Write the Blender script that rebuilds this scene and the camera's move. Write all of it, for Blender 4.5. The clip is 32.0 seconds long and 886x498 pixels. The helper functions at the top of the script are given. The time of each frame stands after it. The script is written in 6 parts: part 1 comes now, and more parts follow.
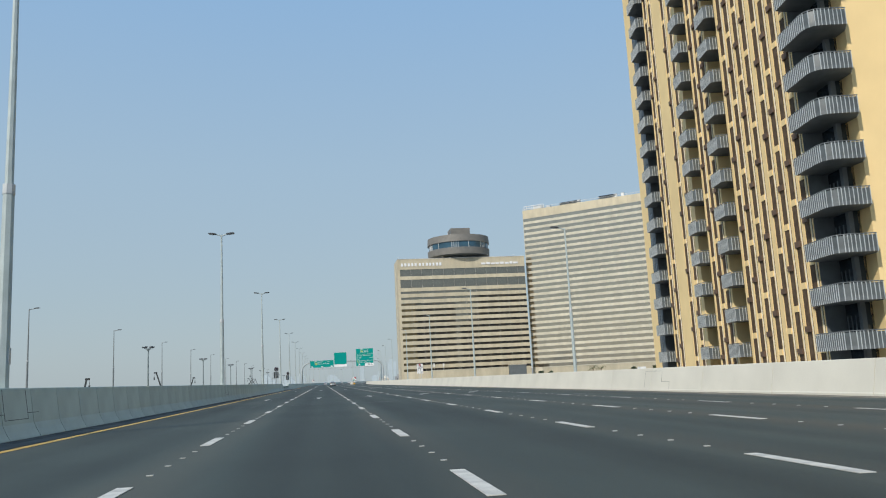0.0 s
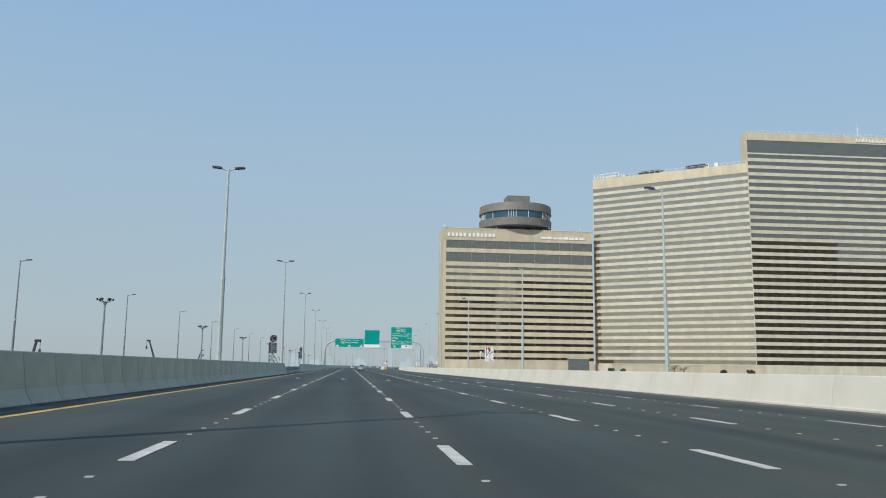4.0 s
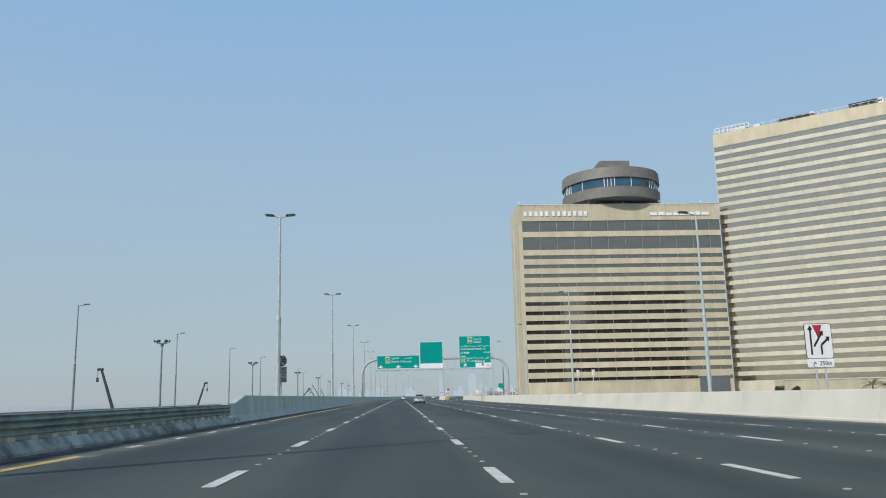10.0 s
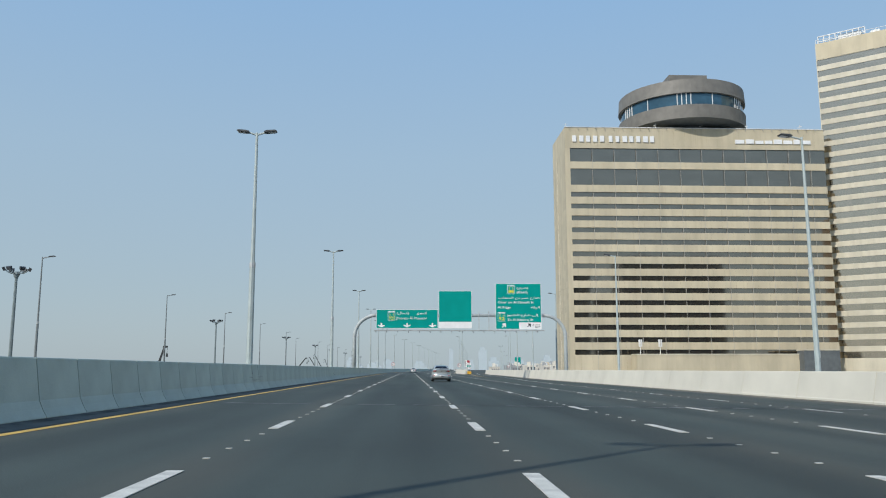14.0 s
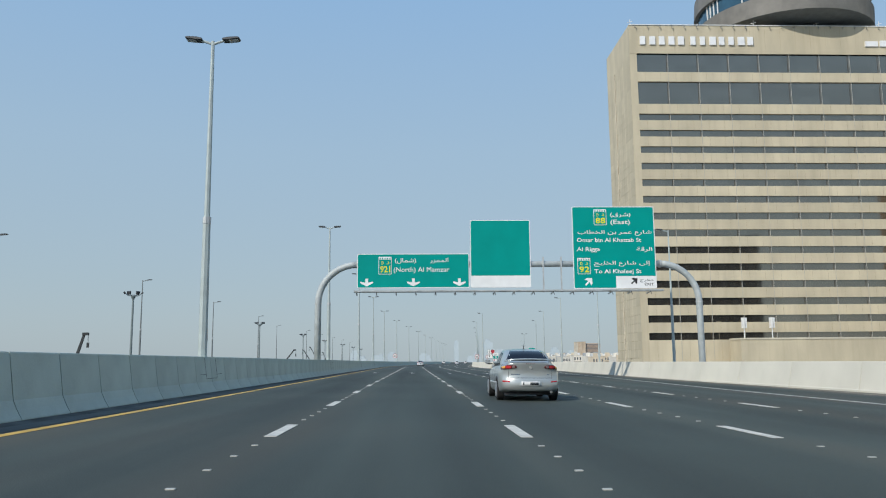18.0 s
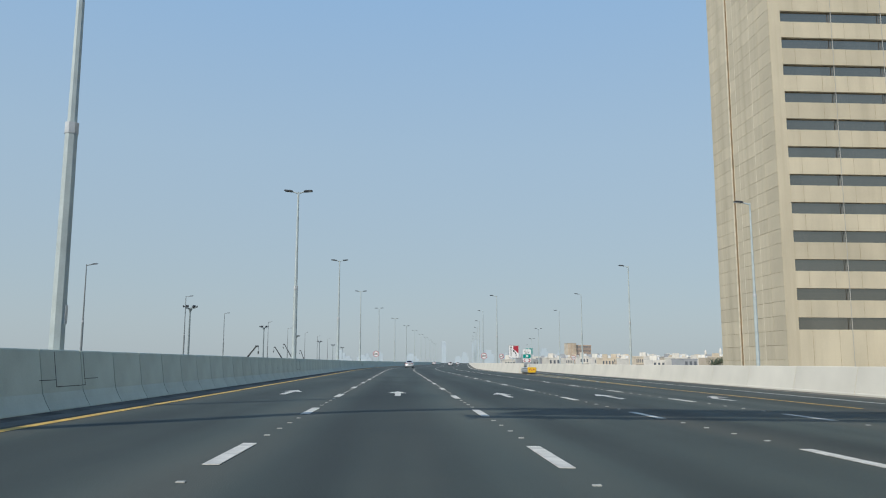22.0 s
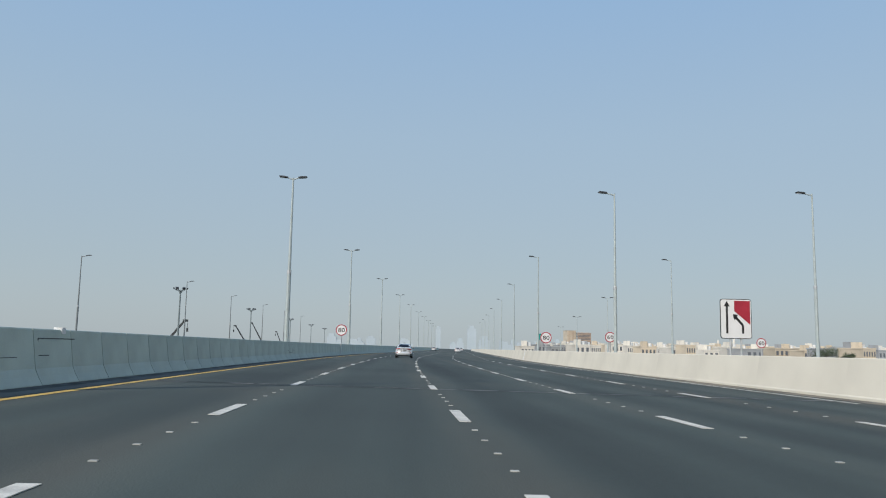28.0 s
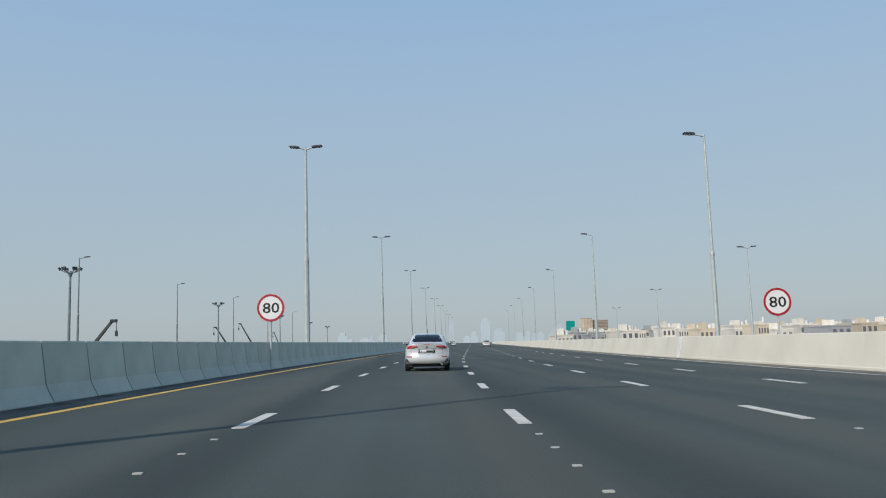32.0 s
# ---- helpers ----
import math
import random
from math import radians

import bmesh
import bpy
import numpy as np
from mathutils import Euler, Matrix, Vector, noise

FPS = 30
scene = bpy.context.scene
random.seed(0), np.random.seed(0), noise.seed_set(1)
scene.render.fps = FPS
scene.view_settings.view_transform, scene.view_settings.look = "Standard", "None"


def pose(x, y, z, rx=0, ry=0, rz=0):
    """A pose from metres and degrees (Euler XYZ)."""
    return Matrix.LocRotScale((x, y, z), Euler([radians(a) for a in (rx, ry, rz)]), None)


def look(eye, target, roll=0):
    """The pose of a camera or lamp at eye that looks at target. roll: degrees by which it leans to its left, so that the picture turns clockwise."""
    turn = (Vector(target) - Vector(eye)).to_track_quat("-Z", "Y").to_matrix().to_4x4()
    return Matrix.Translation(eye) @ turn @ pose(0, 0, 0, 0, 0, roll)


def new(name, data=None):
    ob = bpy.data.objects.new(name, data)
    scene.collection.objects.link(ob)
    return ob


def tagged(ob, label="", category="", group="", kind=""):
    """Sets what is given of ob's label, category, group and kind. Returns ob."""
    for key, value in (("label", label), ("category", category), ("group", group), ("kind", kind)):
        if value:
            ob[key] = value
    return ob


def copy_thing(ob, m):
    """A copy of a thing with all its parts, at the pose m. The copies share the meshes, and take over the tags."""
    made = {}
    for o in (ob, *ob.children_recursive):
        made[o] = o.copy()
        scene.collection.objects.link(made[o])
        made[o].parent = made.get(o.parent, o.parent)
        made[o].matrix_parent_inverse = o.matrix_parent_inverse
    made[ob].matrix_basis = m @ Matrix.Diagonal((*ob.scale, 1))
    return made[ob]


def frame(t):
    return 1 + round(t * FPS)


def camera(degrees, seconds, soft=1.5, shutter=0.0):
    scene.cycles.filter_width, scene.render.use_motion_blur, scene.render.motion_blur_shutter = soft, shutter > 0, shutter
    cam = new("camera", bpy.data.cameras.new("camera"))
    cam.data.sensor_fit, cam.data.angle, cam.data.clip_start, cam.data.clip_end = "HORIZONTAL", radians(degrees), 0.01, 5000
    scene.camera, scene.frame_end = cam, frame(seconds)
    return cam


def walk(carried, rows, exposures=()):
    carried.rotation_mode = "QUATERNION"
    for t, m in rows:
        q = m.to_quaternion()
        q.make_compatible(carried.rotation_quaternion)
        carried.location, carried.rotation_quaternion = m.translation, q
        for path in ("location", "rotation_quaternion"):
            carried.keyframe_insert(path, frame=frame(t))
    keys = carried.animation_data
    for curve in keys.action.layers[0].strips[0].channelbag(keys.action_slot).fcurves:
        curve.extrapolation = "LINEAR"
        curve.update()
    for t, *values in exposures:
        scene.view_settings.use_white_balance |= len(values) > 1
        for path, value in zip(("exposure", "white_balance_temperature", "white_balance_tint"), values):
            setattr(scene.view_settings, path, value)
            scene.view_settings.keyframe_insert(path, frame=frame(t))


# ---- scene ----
cam = camera(58.51, 32.0, 1.1)
PATH = [
    (0, pose(0.330, 6.300, 1.070, 99.199, 2.917, -8.526)),
    (0.5, pose(0.311, 13.394, 1.082, 99.315, 2.673, -8.688)),
    (1, pose(0.316, 20.485, 1.084, 99.153, 1.631, -9.185)),
    (1.5, pose(0.347, 27.557, 1.084, 99.470, -2.042, -9.983)),
    (2, pose(0.396, 34.595, 1.082, 99.045, -0.245, -9.645)),
    (2.5, pose(0.446, 41.631, 1.082, 99.059, -0.320, -9.321)),
    (3, pose(0.488, 48.617, 1.081, 99.186, -1.059, -8.942)),
    (3.5, pose(0.515, 55.562, 1.082, 98.945, -0.649, -8.290)),
    (4, pose(0.530, 62.496, 1.084, 98.505, -0.712, -6.637)),
    (4.5, pose(0.532, 69.352, 1.084, 98.461, 0.106, -5.657)),
    (6.5, pose(0.474, 97.308, 1.082, 100.036, -0.471, -5.774)),
    (7, pose(0.485, 104.182, 1.081, 99.321, 2.327, -5.089)),
    (7.5, pose(0.496, 111.207, 1.082, 100.219, 2.809, -4.705)),
    (8, pose(0.506, 118.171, 1.082, 101.343, 2.488, -4.110)),
    (8.5, pose(0.513, 125.052, 1.082, 101.402, 2.109, -3.790)),
    (9, pose(0.518, 131.845, 1.082, 101.476, 1.985, -3.529)),
    (9.5, pose(0.521, 138.619, 1.081, 101.471, 1.691, -3.324)),
    (10, pose(0.528, 145.324, 1.081, 100.530, 1.316, -3.028)),
    (10.5, pose(0.538, 151.970, 1.082, 99.594, 1.194, -2.766)),
    (11, pose(0.544, 158.571, 1.083, 99.289, 1.065, -2.690)),
    (11.5, pose(0.526, 165.259, 1.082, 99.162, 1.106, -2.615)),
    (12, pose(0.506, 171.916, 1.082, 98.935, 0.964, -2.429)),
    (12.5, pose(0.495, 178.546, 1.079, 98.757, 0.874, -2.228)),
    (13, pose(0.507, 185.156, 1.073, 98.583, 0.713, -2.115)),
    (13.5, pose(0.538, 191.807, 1.079, 98.699, 0.426, -2.261)),
    (14, pose(0.576, 198.430, 1.081, 98.651, 0.093, -2.385)),
    (14.5, pose(0.599, 205.006, 1.082, 98.612, 0.159, -2.274)),
    (16.5, pose(0.388, 230.989, 1.086, 98.332, 1.129, -2.004)),
    (17, pose(0.337, 237.468, 1.084, 98.234, 0.738, -1.982)),
    (17.5, pose(0.282, 243.954, 1.084, 98.250, 0.652, -2.047)),
    (18, pose(0.224, 250.462, 1.085, 98.129, 0.476, -2.053)),
    (18.5, pose(0.167, 256.997, 1.087, 98.159, 0.106, -2.220)),
    (19, pose(0.122, 263.580, 1.090, 98.083, 0.224, -2.351)),
    (19.5, pose(0.106, 270.228, 1.088, 98.259, -0.360, -2.484)),
    (20, pose(0.101, 276.875, 1.087, 98.243, -0.793, -2.741)),
    (20.5, pose(0.092, 283.441, 1.091, 98.400, -0.770, -2.927)),
    (21, pose(0.076, 290.009, 1.091, 98.293, -0.603, -3.034)),
    (21.5, pose(0.065, 296.438, 1.093, 98.271, -0.558, -3.134)),
    (22, pose(0.092, 302.917, 1.089, 98.168, -0.114, -3.024)),
    (22.5, pose(0.144, 309.446, 1.088, 98.018, -0.098, -3.098)),
    (23, pose(0.201, 316.032, 1.090, 97.929, -0.089, -3.237)),
    (23.5, pose(0.247, 322.618, 1.087, 97.846, -0.118, -3.183)),
    (24, pose(0.294, 329.243, 1.085, 97.741, -0.104, -3.267)),
    (24.5, pose(0.354, 335.845, 1.087, 97.806, -0.013, -3.230)),
    (25, pose(0.422, 342.410, 1.090, 97.776, -0.309, -3.282)),
    (25.5, pose(0.494, 348.911, 1.084, 97.678, -0.051, -3.301)),
    (27.5, pose(0.737, 374.778, 1.080, 97.305, -0.865, -3.486)),
    (28, pose(0.769, 381.360, 1.076, 97.154, -1.089, -3.512)),
    (28.5, pose(0.795, 387.892, 1.077, 97.140, -0.834, -3.474)),
    (29, pose(0.808, 394.436, 1.078, 97.163, -0.401, -3.402)),
    (29.5, pose(0.811, 400.947, 1.080, 97.103, 0.182, -3.328)),
    (30, pose(0.809, 407.528, 1.081, 97.075, 0.734, -3.136)),
    (30.5, pose(0.827, 413.991, 1.078, 97.136, 0.904, -3.008)),
    (31, pose(0.868, 420.414, 1.077, 97.124, 1.038, -2.939)),
    (31.5, pose(0.926, 426.807, 1.072, 97.037, 1.398, -2.777)),
    (32, pose(0.997, 433.232, 1.058, 96.781, 1.673, -2.596)),
]
walk(cam, PATH, [(0, 0.06, 6500, 10), (7, 0.06, 6420, 10), (20, 0.06, 6380, 10), (25, 0.04, 6620, 12.5), (32, 0.04, 6620, 12.5)])
from mathutils.bvhtree import BVHTree

# ---------------------------------------------------------------- world and sun
SUN_ELEVATION, SUN_AZIMUTH = 36.0, 221.0    # degrees; azimuth clockwise from +y
world = bpy.data.worlds.new("sky")
scene.world = world
world.use_nodes = True
wn, wl = world.node_tree.nodes, world.node_tree.links
sky = wn.new("ShaderNodeTexSky")
sky.sky_type = "NISHITA"
sky.sun_disc = False
sky.sun_elevation = radians(SUN_ELEVATION)
sky.sun_rotation = radians(SUN_AZIMUTH)
sky.air_density, sky.dust_density, sky.ozone_density, sky.altitude = 1.0, 1.6, 2.5, 0
# dusty air: the clear sky is veiled by a pale haze that thickens towards the horizon
place = wn.new("ShaderNodeTexCoord")
split = wn.new("ShaderNodeSeparateXYZ")
veil = wn.new("ShaderNodeValToRGB")
veil.color_ramp.elements[0].position, veil.color_ramp.elements[0].color = 0.0, (0.428, 0.503, 0.533, 1)
veil.color_ramp.elements[1].position, veil.color_ramp.elements[1].color = 1.0, (0.13, 0.27, 0.53, 1)
for at, colour in ((0.10, (0.395, 0.502, 0.564, 1)), (0.26, (0.365, 0.510, 0.640, 1)), (0.46, (0.285, 0.475, 0.715, 1))):
    e = veil.color_ramp.elements.new(at)
    e.color = colour
mixed = wn.new("ShaderNodeMix")
mixed.data_type = "RGBA"
mixed.inputs[0].default_value = 0.85
clear = wn.new("ShaderNodeVectorMath")
clear.operation = "SCALE"
clear.inputs["Scale"].default_value = 0.1
wl.new(sky.outputs[0], clear.inputs[0])
wl.new(place.outputs["Generated"], split.inputs[0])
wl.new(split.outputs["Z"], veil.inputs[0])
wl.new(clear.outputs[0], mixed.inputs[6])
wl.new(veil.outputs[0], mixed.inputs[7])
wl.new(mixed.outputs[2], wn["Background"].inputs["Color"])
wn["Background"].inputs["Strength"].default_value = 1.0
lamp = bpy.data.lights.new("sun", "SUN")
lamp.energy, lamp.angle, lamp.color = 3.2, radians(0.6), (1.0, 0.94, 0.84)
sun = new("sun", lamp)
az, el = radians(SUN_AZIMUTH), radians(SUN_ELEVATION)
sun.matrix_world = look((math.sin(az) * math.cos(el) * 100, math.cos(az) * math.cos(el) * 100, math.sin(el) * 100), (0, 0, 0))


# ---------------------------------------------------------------- materials
def material(name, colour, rough=0.7, metal=0.0, vary=0.08, scale=2.0, bump=0.0, fine=40.0, tint=None, stretch=(1, 1, 1), island=0.0, spec=0.5, coat=0.0):
    """A node material: base colour broken up by two sizes of noise, with a fine relief."""
    m = bpy.data.materials.new(name)
    m.use_nodes = True
    n, l = m.node_tree.nodes, m.node_tree.links
    b = n["Principled BSDF"]
    b.inputs["Roughness"].default_value = rough
    b.inputs["Metallic"].default_value = metal
    b.inputs["Specular IOR Level"].default_value = spec
    b.inputs["Coat Weight"].default_value = coat
    b.inputs["Coat Roughness"].default_value = 0.06
    co = n.new("ShaderNodeTexCoord")
    mp = n.new("ShaderNodeMapping")
    mp.inputs["Scale"].default_value = stretch
    l.new(co.outputs["Object"], mp.inputs["Vector"])
    big, small = n.new("ShaderNodeTexNoise"), n.new("ShaderNodeTexNoise")
    big.inputs["Scale"].default_value, big.inputs["Detail"].default_value = scale, 5
    small.inputs["Scale"].default_value, small.inputs["Detail"].default_value = fine, 3
    l.new(mp.outputs[0], big.inputs["Vector"])
    l.new(co.outputs["Object"], small.inputs["Vector"])
    mix = n.new("ShaderNodeMix")
    mix.data_type = "RGBA"
    dark = tint or tuple(c * (1 - 2.2 * vary) for c in colour)
    light = tuple(min(1, c * (1 + 1.6 * vary)) for c in colour)
    mix.inputs[6].default_value, mix.inputs[7].default_value = (*dark, 1), (*light, 1)
    ramp = n.new("ShaderNodeMapRange")
    ramp.inputs[1].default_value, ramp.inputs[2].default_value = 0.32, 0.68
    add = n.new("ShaderNodeMath")
    add.operation = "MULTIPLY_ADD"
    add.inputs[1].default_value = 0.3
    l.new(small.outputs[0], add.inputs[0])
    off = n.new("ShaderNodeMath")
    off.operation = "MULTIPLY_ADD"
    off.inputs[1].default_value, off.inputs[2].default_value = 1.0, -0.15
    l.new(big.outputs[0], off.inputs[0])
    l.new(off.outputs[0], add.inputs[2])
    l.new(add.outputs[0], ramp.inputs[0])
    l.new(ramp.outputs[0], mix.inputs[0])
    out = mix.outputs[2]
    if island:
        info = n.new("ShaderNodeObjectInfo")
        hsv = n.new("ShaderNodeHueSaturation")
        r2 = n.new("ShaderNodeMapRange")
        r2.inputs[3].default_value, r2.inputs[4].default_value = 1 - island, 1 + island
        l.new(info.outputs["Random"], r2.inputs[0])
        l.new(r2.outputs[0], hsv.inputs["Value"])
        l.new(out, hsv.inputs["Color"])
        out = hsv.outputs[0]
    l.new(out, b.inputs["Base Color"])
    if bump:
        bp = n.new("ShaderNodeBump")
        bp.inputs["Strength"].default_value, bp.inputs["Distance"].default_value = bump, 0.01
        l.new(small.outputs[0], bp.inputs["Height"])
        l.new(bp.outputs[0], b.inputs["Normal"])
    return m


def glass_dark(name, colour, rough=0.05, metal=0.35):
    m = material(name, colour, rough, metal, 0.15, 0.15, 0, 1.0, spec=0.8)
    return m


def stone(name, colour, rough, island):
    """Stone cladding: slabs that differ a little, cloudy veins and thin rain streaks."""
    m = material(name, colour, rough, 0, 0.06, 0.35, 0.25, 9, stretch=(1, 1, 0.35), island=island, spec=0.4)
    n, l = m.node_tree.nodes, m.node_tree.links
    b = n["Principled BSDF"]
    base = b.inputs["Base Color"].links[0].from_socket
    co, mp, streak = n.new("ShaderNodeTexCoord"), n.new("ShaderNodeMapping"), n.new("ShaderNodeTexNoise")
    mp.inputs["Scale"].default_value = (1.3, 1.3, 0.03)
    streak.inputs["Scale"].default_value, streak.inputs["Detail"].default_value = 1.0, 6
    l.new(co.outputs["Object"], mp.inputs["Vector"])
    l.new(mp.outputs[0], streak.inputs["Vector"])
    part_ = n.new("ShaderNodeMapRange")
    part_.inputs[1].default_value, part_.inputs[2].default_value, part_.inputs[4].default_value = 0.52, 0.75, 0.25
    l.new(streak.outputs[0], part_.inputs[0])
    stain = n.new("ShaderNodeMix")
    stain.data_type = "RGBA"
    stain.inputs[7].default_value = (colour[0] * 0.62, colour[1] * 0.58, colour[2] * 0.52, 1)
    l.new(part_.outputs[0], stain.inputs[0])
    l.new(base, stain.inputs[6])
    l.new(stain.outputs[2], b.inputs["Base Color"])
    return m


def window_glass(name, colour, rough):
    """Reflecting coated glass, pane by pane a little lighter or darker."""
    m = bpy.data.materials.new(name)
    m.use_nodes = True
    n, l = m.node_tree.nodes, m.node_tree.links
    b = n["Principled BSDF"]
    b.inputs["Metallic"].default_value, b.inputs["Roughness"].default_value = 0.92, rough
    co, snap, white = n.new("ShaderNodeTexCoord"), n.new("ShaderNodeVectorMath"), n.new("ShaderNodeTexWhiteNoise")
    snap.operation = "SNAP"
    snap.inputs[1].default_value = (2.6, 400.0, 1.4)
    l.new(co.outputs["Object"], snap.inputs[0])
    l.new(snap.outputs[0], white.inputs["Vector"])
    level, hsv = n.new("ShaderNodeMapRange"), n.new("ShaderNodeHueSaturation")
    level.inputs[3].default_value, level.inputs[4].default_value = 0.94, 1.05
    l.new(white.outputs["Value"], level.inputs[0])
    l.new(level.outputs[0], hsv.inputs["Value"])
    hsv.inputs["Color"].default_value = (*colour, 1)
    l.new(hsv.outputs[0], b.inputs["Base Color"])
    wave, relief = n.new("ShaderNodeTexNoise"), n.new("ShaderNodeBump")
    wave.inputs["Scale"].default_value = 0.5
    relief.inputs["Strength"].default_value, relief.inputs["Distance"].default_value = 0.06, 0.05
    l.new(co.outputs["Object"], wave.inputs["Vector"])
    l.new(wave.outputs[0], relief.inputs["Height"])
    l.new(relief.outputs[0], b.inputs["Normal"])
    return m


def asphalt(name, colour):
    """Dark asphalt with polished wheel tracks, dusty lane middles, long stains and a coarse stone grain."""
    m = material(name, colour, 0.8, 0, 0.17, 0.35, 0.8, 45, stretch=(1.4, 0.05, 1))
    n, l = m.node_tree.nodes, m.node_tree.links
    b = n["Principled BSDF"]
    base = b.inputs["Base Color"].links[0].from_socket
    co = n.new("ShaderNodeTexCoord")
    xyz = n.new("ShaderNodeSeparateXYZ")
    l.new(co.outputs["Object"], xyz.inputs[0])

    def math_node(op, a, b_=None):
        q = n.new("ShaderNodeMath")
        q.operation = op
        for i, v in enumerate((a, b_)):
            if v is None:
                continue
            if isinstance(v, (int, float)):
                q.inputs[i].default_value = v
            else:
                l.new(v, q.inputs[i])
        return q.outputs[0]

    # two wheel tracks in each 3.75 m lane
    track = math_node("COSINE", math_node("MULTIPLY", xyz.outputs["X"], 2 * math.pi / 1.875))
    lane = math_node("COSINE", math_node("MULTIPLY", xyz.outputs["X"], 2 * math.pi / 3.75))
    mp = n.new("ShaderNodeMapping")
    mp.inputs["Scale"].default_value = (0.55, 0.025, 1)
    l.new(co.outputs["Object"], mp.inputs["Vector"])
    long_, patch = n.new("ShaderNodeTexNoise"), n.new("ShaderNodeTexNoise")
    long_.inputs["Scale"].default_value, long_.inputs["Detail"].default_value = 1.0, 6
    patch.inputs["Scale"].default_value, patch.inputs["Detail"].default_value = 0.12, 4
    l.new(mp.outputs[0], long_.inputs["Vector"])
    l.new(co.outputs["Object"], patch.inputs["Vector"])
    v = math_node("MULTIPLY", track, 0.10)
    v = math_node("ADD", v, math_node("MULTIPLY", lane, -0.14))
    v = math_node("ADD", v, math_node("MULTIPLY", math_node("SUBTRACT", long_.outputs[0], 0.5), 0.9))
    v = math_node("ADD", v, math_node("MULTIPLY", math_node("SUBTRACT", patch.outputs[0], 0.5), 0.9))
    # the outer lanes are driven less and lie under more dust; windscreen glare is put in too
    outer = n.new("ShaderNodeMapRange")
    outer.inputs[1].default_value, outer.inputs[2].default_value, outer.inputs[4].default_value = 4.0, 13.0, 0.2
    l.new(xyz.outputs["X"], outer.inputs[0])
    v = math_node("ADD", v, outer.outputs[0])
    value = math_node("ADD", v, 1.0)
    hsv = n.new("ShaderNodeHueSaturation")
    l.new(base, hsv.inputs["Color"])
    l.new(value, hsv.inputs["Value"])
    # brown dust where the asphalt is pale
    dust = n.new("ShaderNodeMix")
    dust.data_type = "RGBA"
    dust.inputs[7].default_value = (0.085, 0.072, 0.052, 1)
    l.new(math_node("MULTIPLY", math_node("MAXIMUM", math_node("MULTIPLY", v, 1.6), 0.0), 0.7), dust.inputs[0])
    l.new(hsv.outputs[0], dust.inputs[6])
    l.new(dust.outputs[2], b.inputs["Base Color"])
    return m


ASPHALT = asphalt("asphalt", (0.0465, 0.0612, 0.0528))
SHOULDER = material("shoulder_asphalt", (0.115, 0.125, 0.118), 0.9, 0, 0.14, 0.5, 0.4, 50)
PAINT_WHITE = material("road_paint_white", (0.64, 0.62, 0.55), 0.65, 0, 0.14, 2.2, 0.4, 55)
PAINT_YELLOW = material("road_paint_yellow", (0.66, 0.42, 0.09), 0.6, 0, 0.12, 2, 0.3, 60)
STUD = material("road_stud", (0.46, 0.46, 0.42), 0.6)
SEAM = material("seam_tar", (0.02, 0.02, 0.021), 0.7)
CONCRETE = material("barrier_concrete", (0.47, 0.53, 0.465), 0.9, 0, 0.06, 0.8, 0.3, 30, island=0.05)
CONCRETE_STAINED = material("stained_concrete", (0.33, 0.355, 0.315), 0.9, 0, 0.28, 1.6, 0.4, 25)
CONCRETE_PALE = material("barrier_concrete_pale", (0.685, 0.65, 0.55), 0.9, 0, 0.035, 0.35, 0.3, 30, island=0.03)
JOINT_SOFT = material("joint_grey", (0.22, 0.21, 0.19), 0.9)
JOINT = material("joint_dark", (0.06, 0.06, 0.06), 0.9)
RAIL_STEEL = material("weathered_rail_steel", (0.27, 0.32, 0.27), 0.65, 0.15, 0.15, 2, 0.1, 30)
GALV = material("galvanised_steel", (0.50, 0.52, 0.52), 0.5, 0.35, 0.08, 3, 0.1, 30)
POST_GREY = material("lamp_post_steel", (0.45, 0.485, 0.48), 0.6, 0.1, 0.06, 2, 0.1, 30)
LAMP_POST = material("street_lamp_steel", (0.43, 0.49, 0.48), 0.55, 0.1, 0.06, 2, 0.1, 30)
LAMP_HEAD = material("lamp_head_dark", (0.06, 0.065, 0.07), 0.5, 0.2)
LENS = material("lamp_lens", (0.5, 0.5, 0.48), 0.2)
SIGN_GREEN = material("sign_green", (0.0, 0.285, 0.245), 0.6, 0, 0.025, 0.6, 0, 20, spec=0.12)
SIGN_WHITE = material("sign_white", (0.78, 0.78, 0.77), 0.5, 0, 0.03, 1)
SIGN_BLACK = material("sign_black", (0.02, 0.02, 0.02), 0.5)
SIGN_RED = material("sign_red", (0.40, 0.025, 0.045), 0.5)
# red of the restriction signs, darkened to hold their shade
SIGN_RED_SHADED = material("sign_red_shaded", (0.16, 0.02, 0.035), 0.5)
SIGN_YELLOW = material("sign_yellow", (0.92, 0.80, 0.01), 0.5, spec=0.2)
SIGN_BACK = material("sign_case_grey", (0.045, 0.052, 0.055), 0.6, 0.3)
# face of the restriction signs, with their shade put into the grey
SIGN_SHADED = material("sign_face_shaded", (0.36, 0.37, 0.36), 0.6)
ATTEN = material("attenuator_yellow", (0.80, 0.48, 0.02), 0.5, 0, 0.08, 2)
SAND = material("desert_ground", (0.44, 0.44, 0.42), 0.95, 0, 0.15, 0.02, 0, 1)
TRAVERTINE = stone("beige_cladding", (0.54, 0.473, 0.338), 0.75, 0.07)
TRAVERTINE_PALE = stone("pale_cladding", (0.555, 0.51, 0.40), 0.32, 0.05)
BAND_GLASS = window_glass("band_glass", (0.295, 0.265, 0.22), 0.04)
BAND_GLASS_PALE = window_glass("band_glass_pale", (0.47, 0.425, 0.345), 0.10)
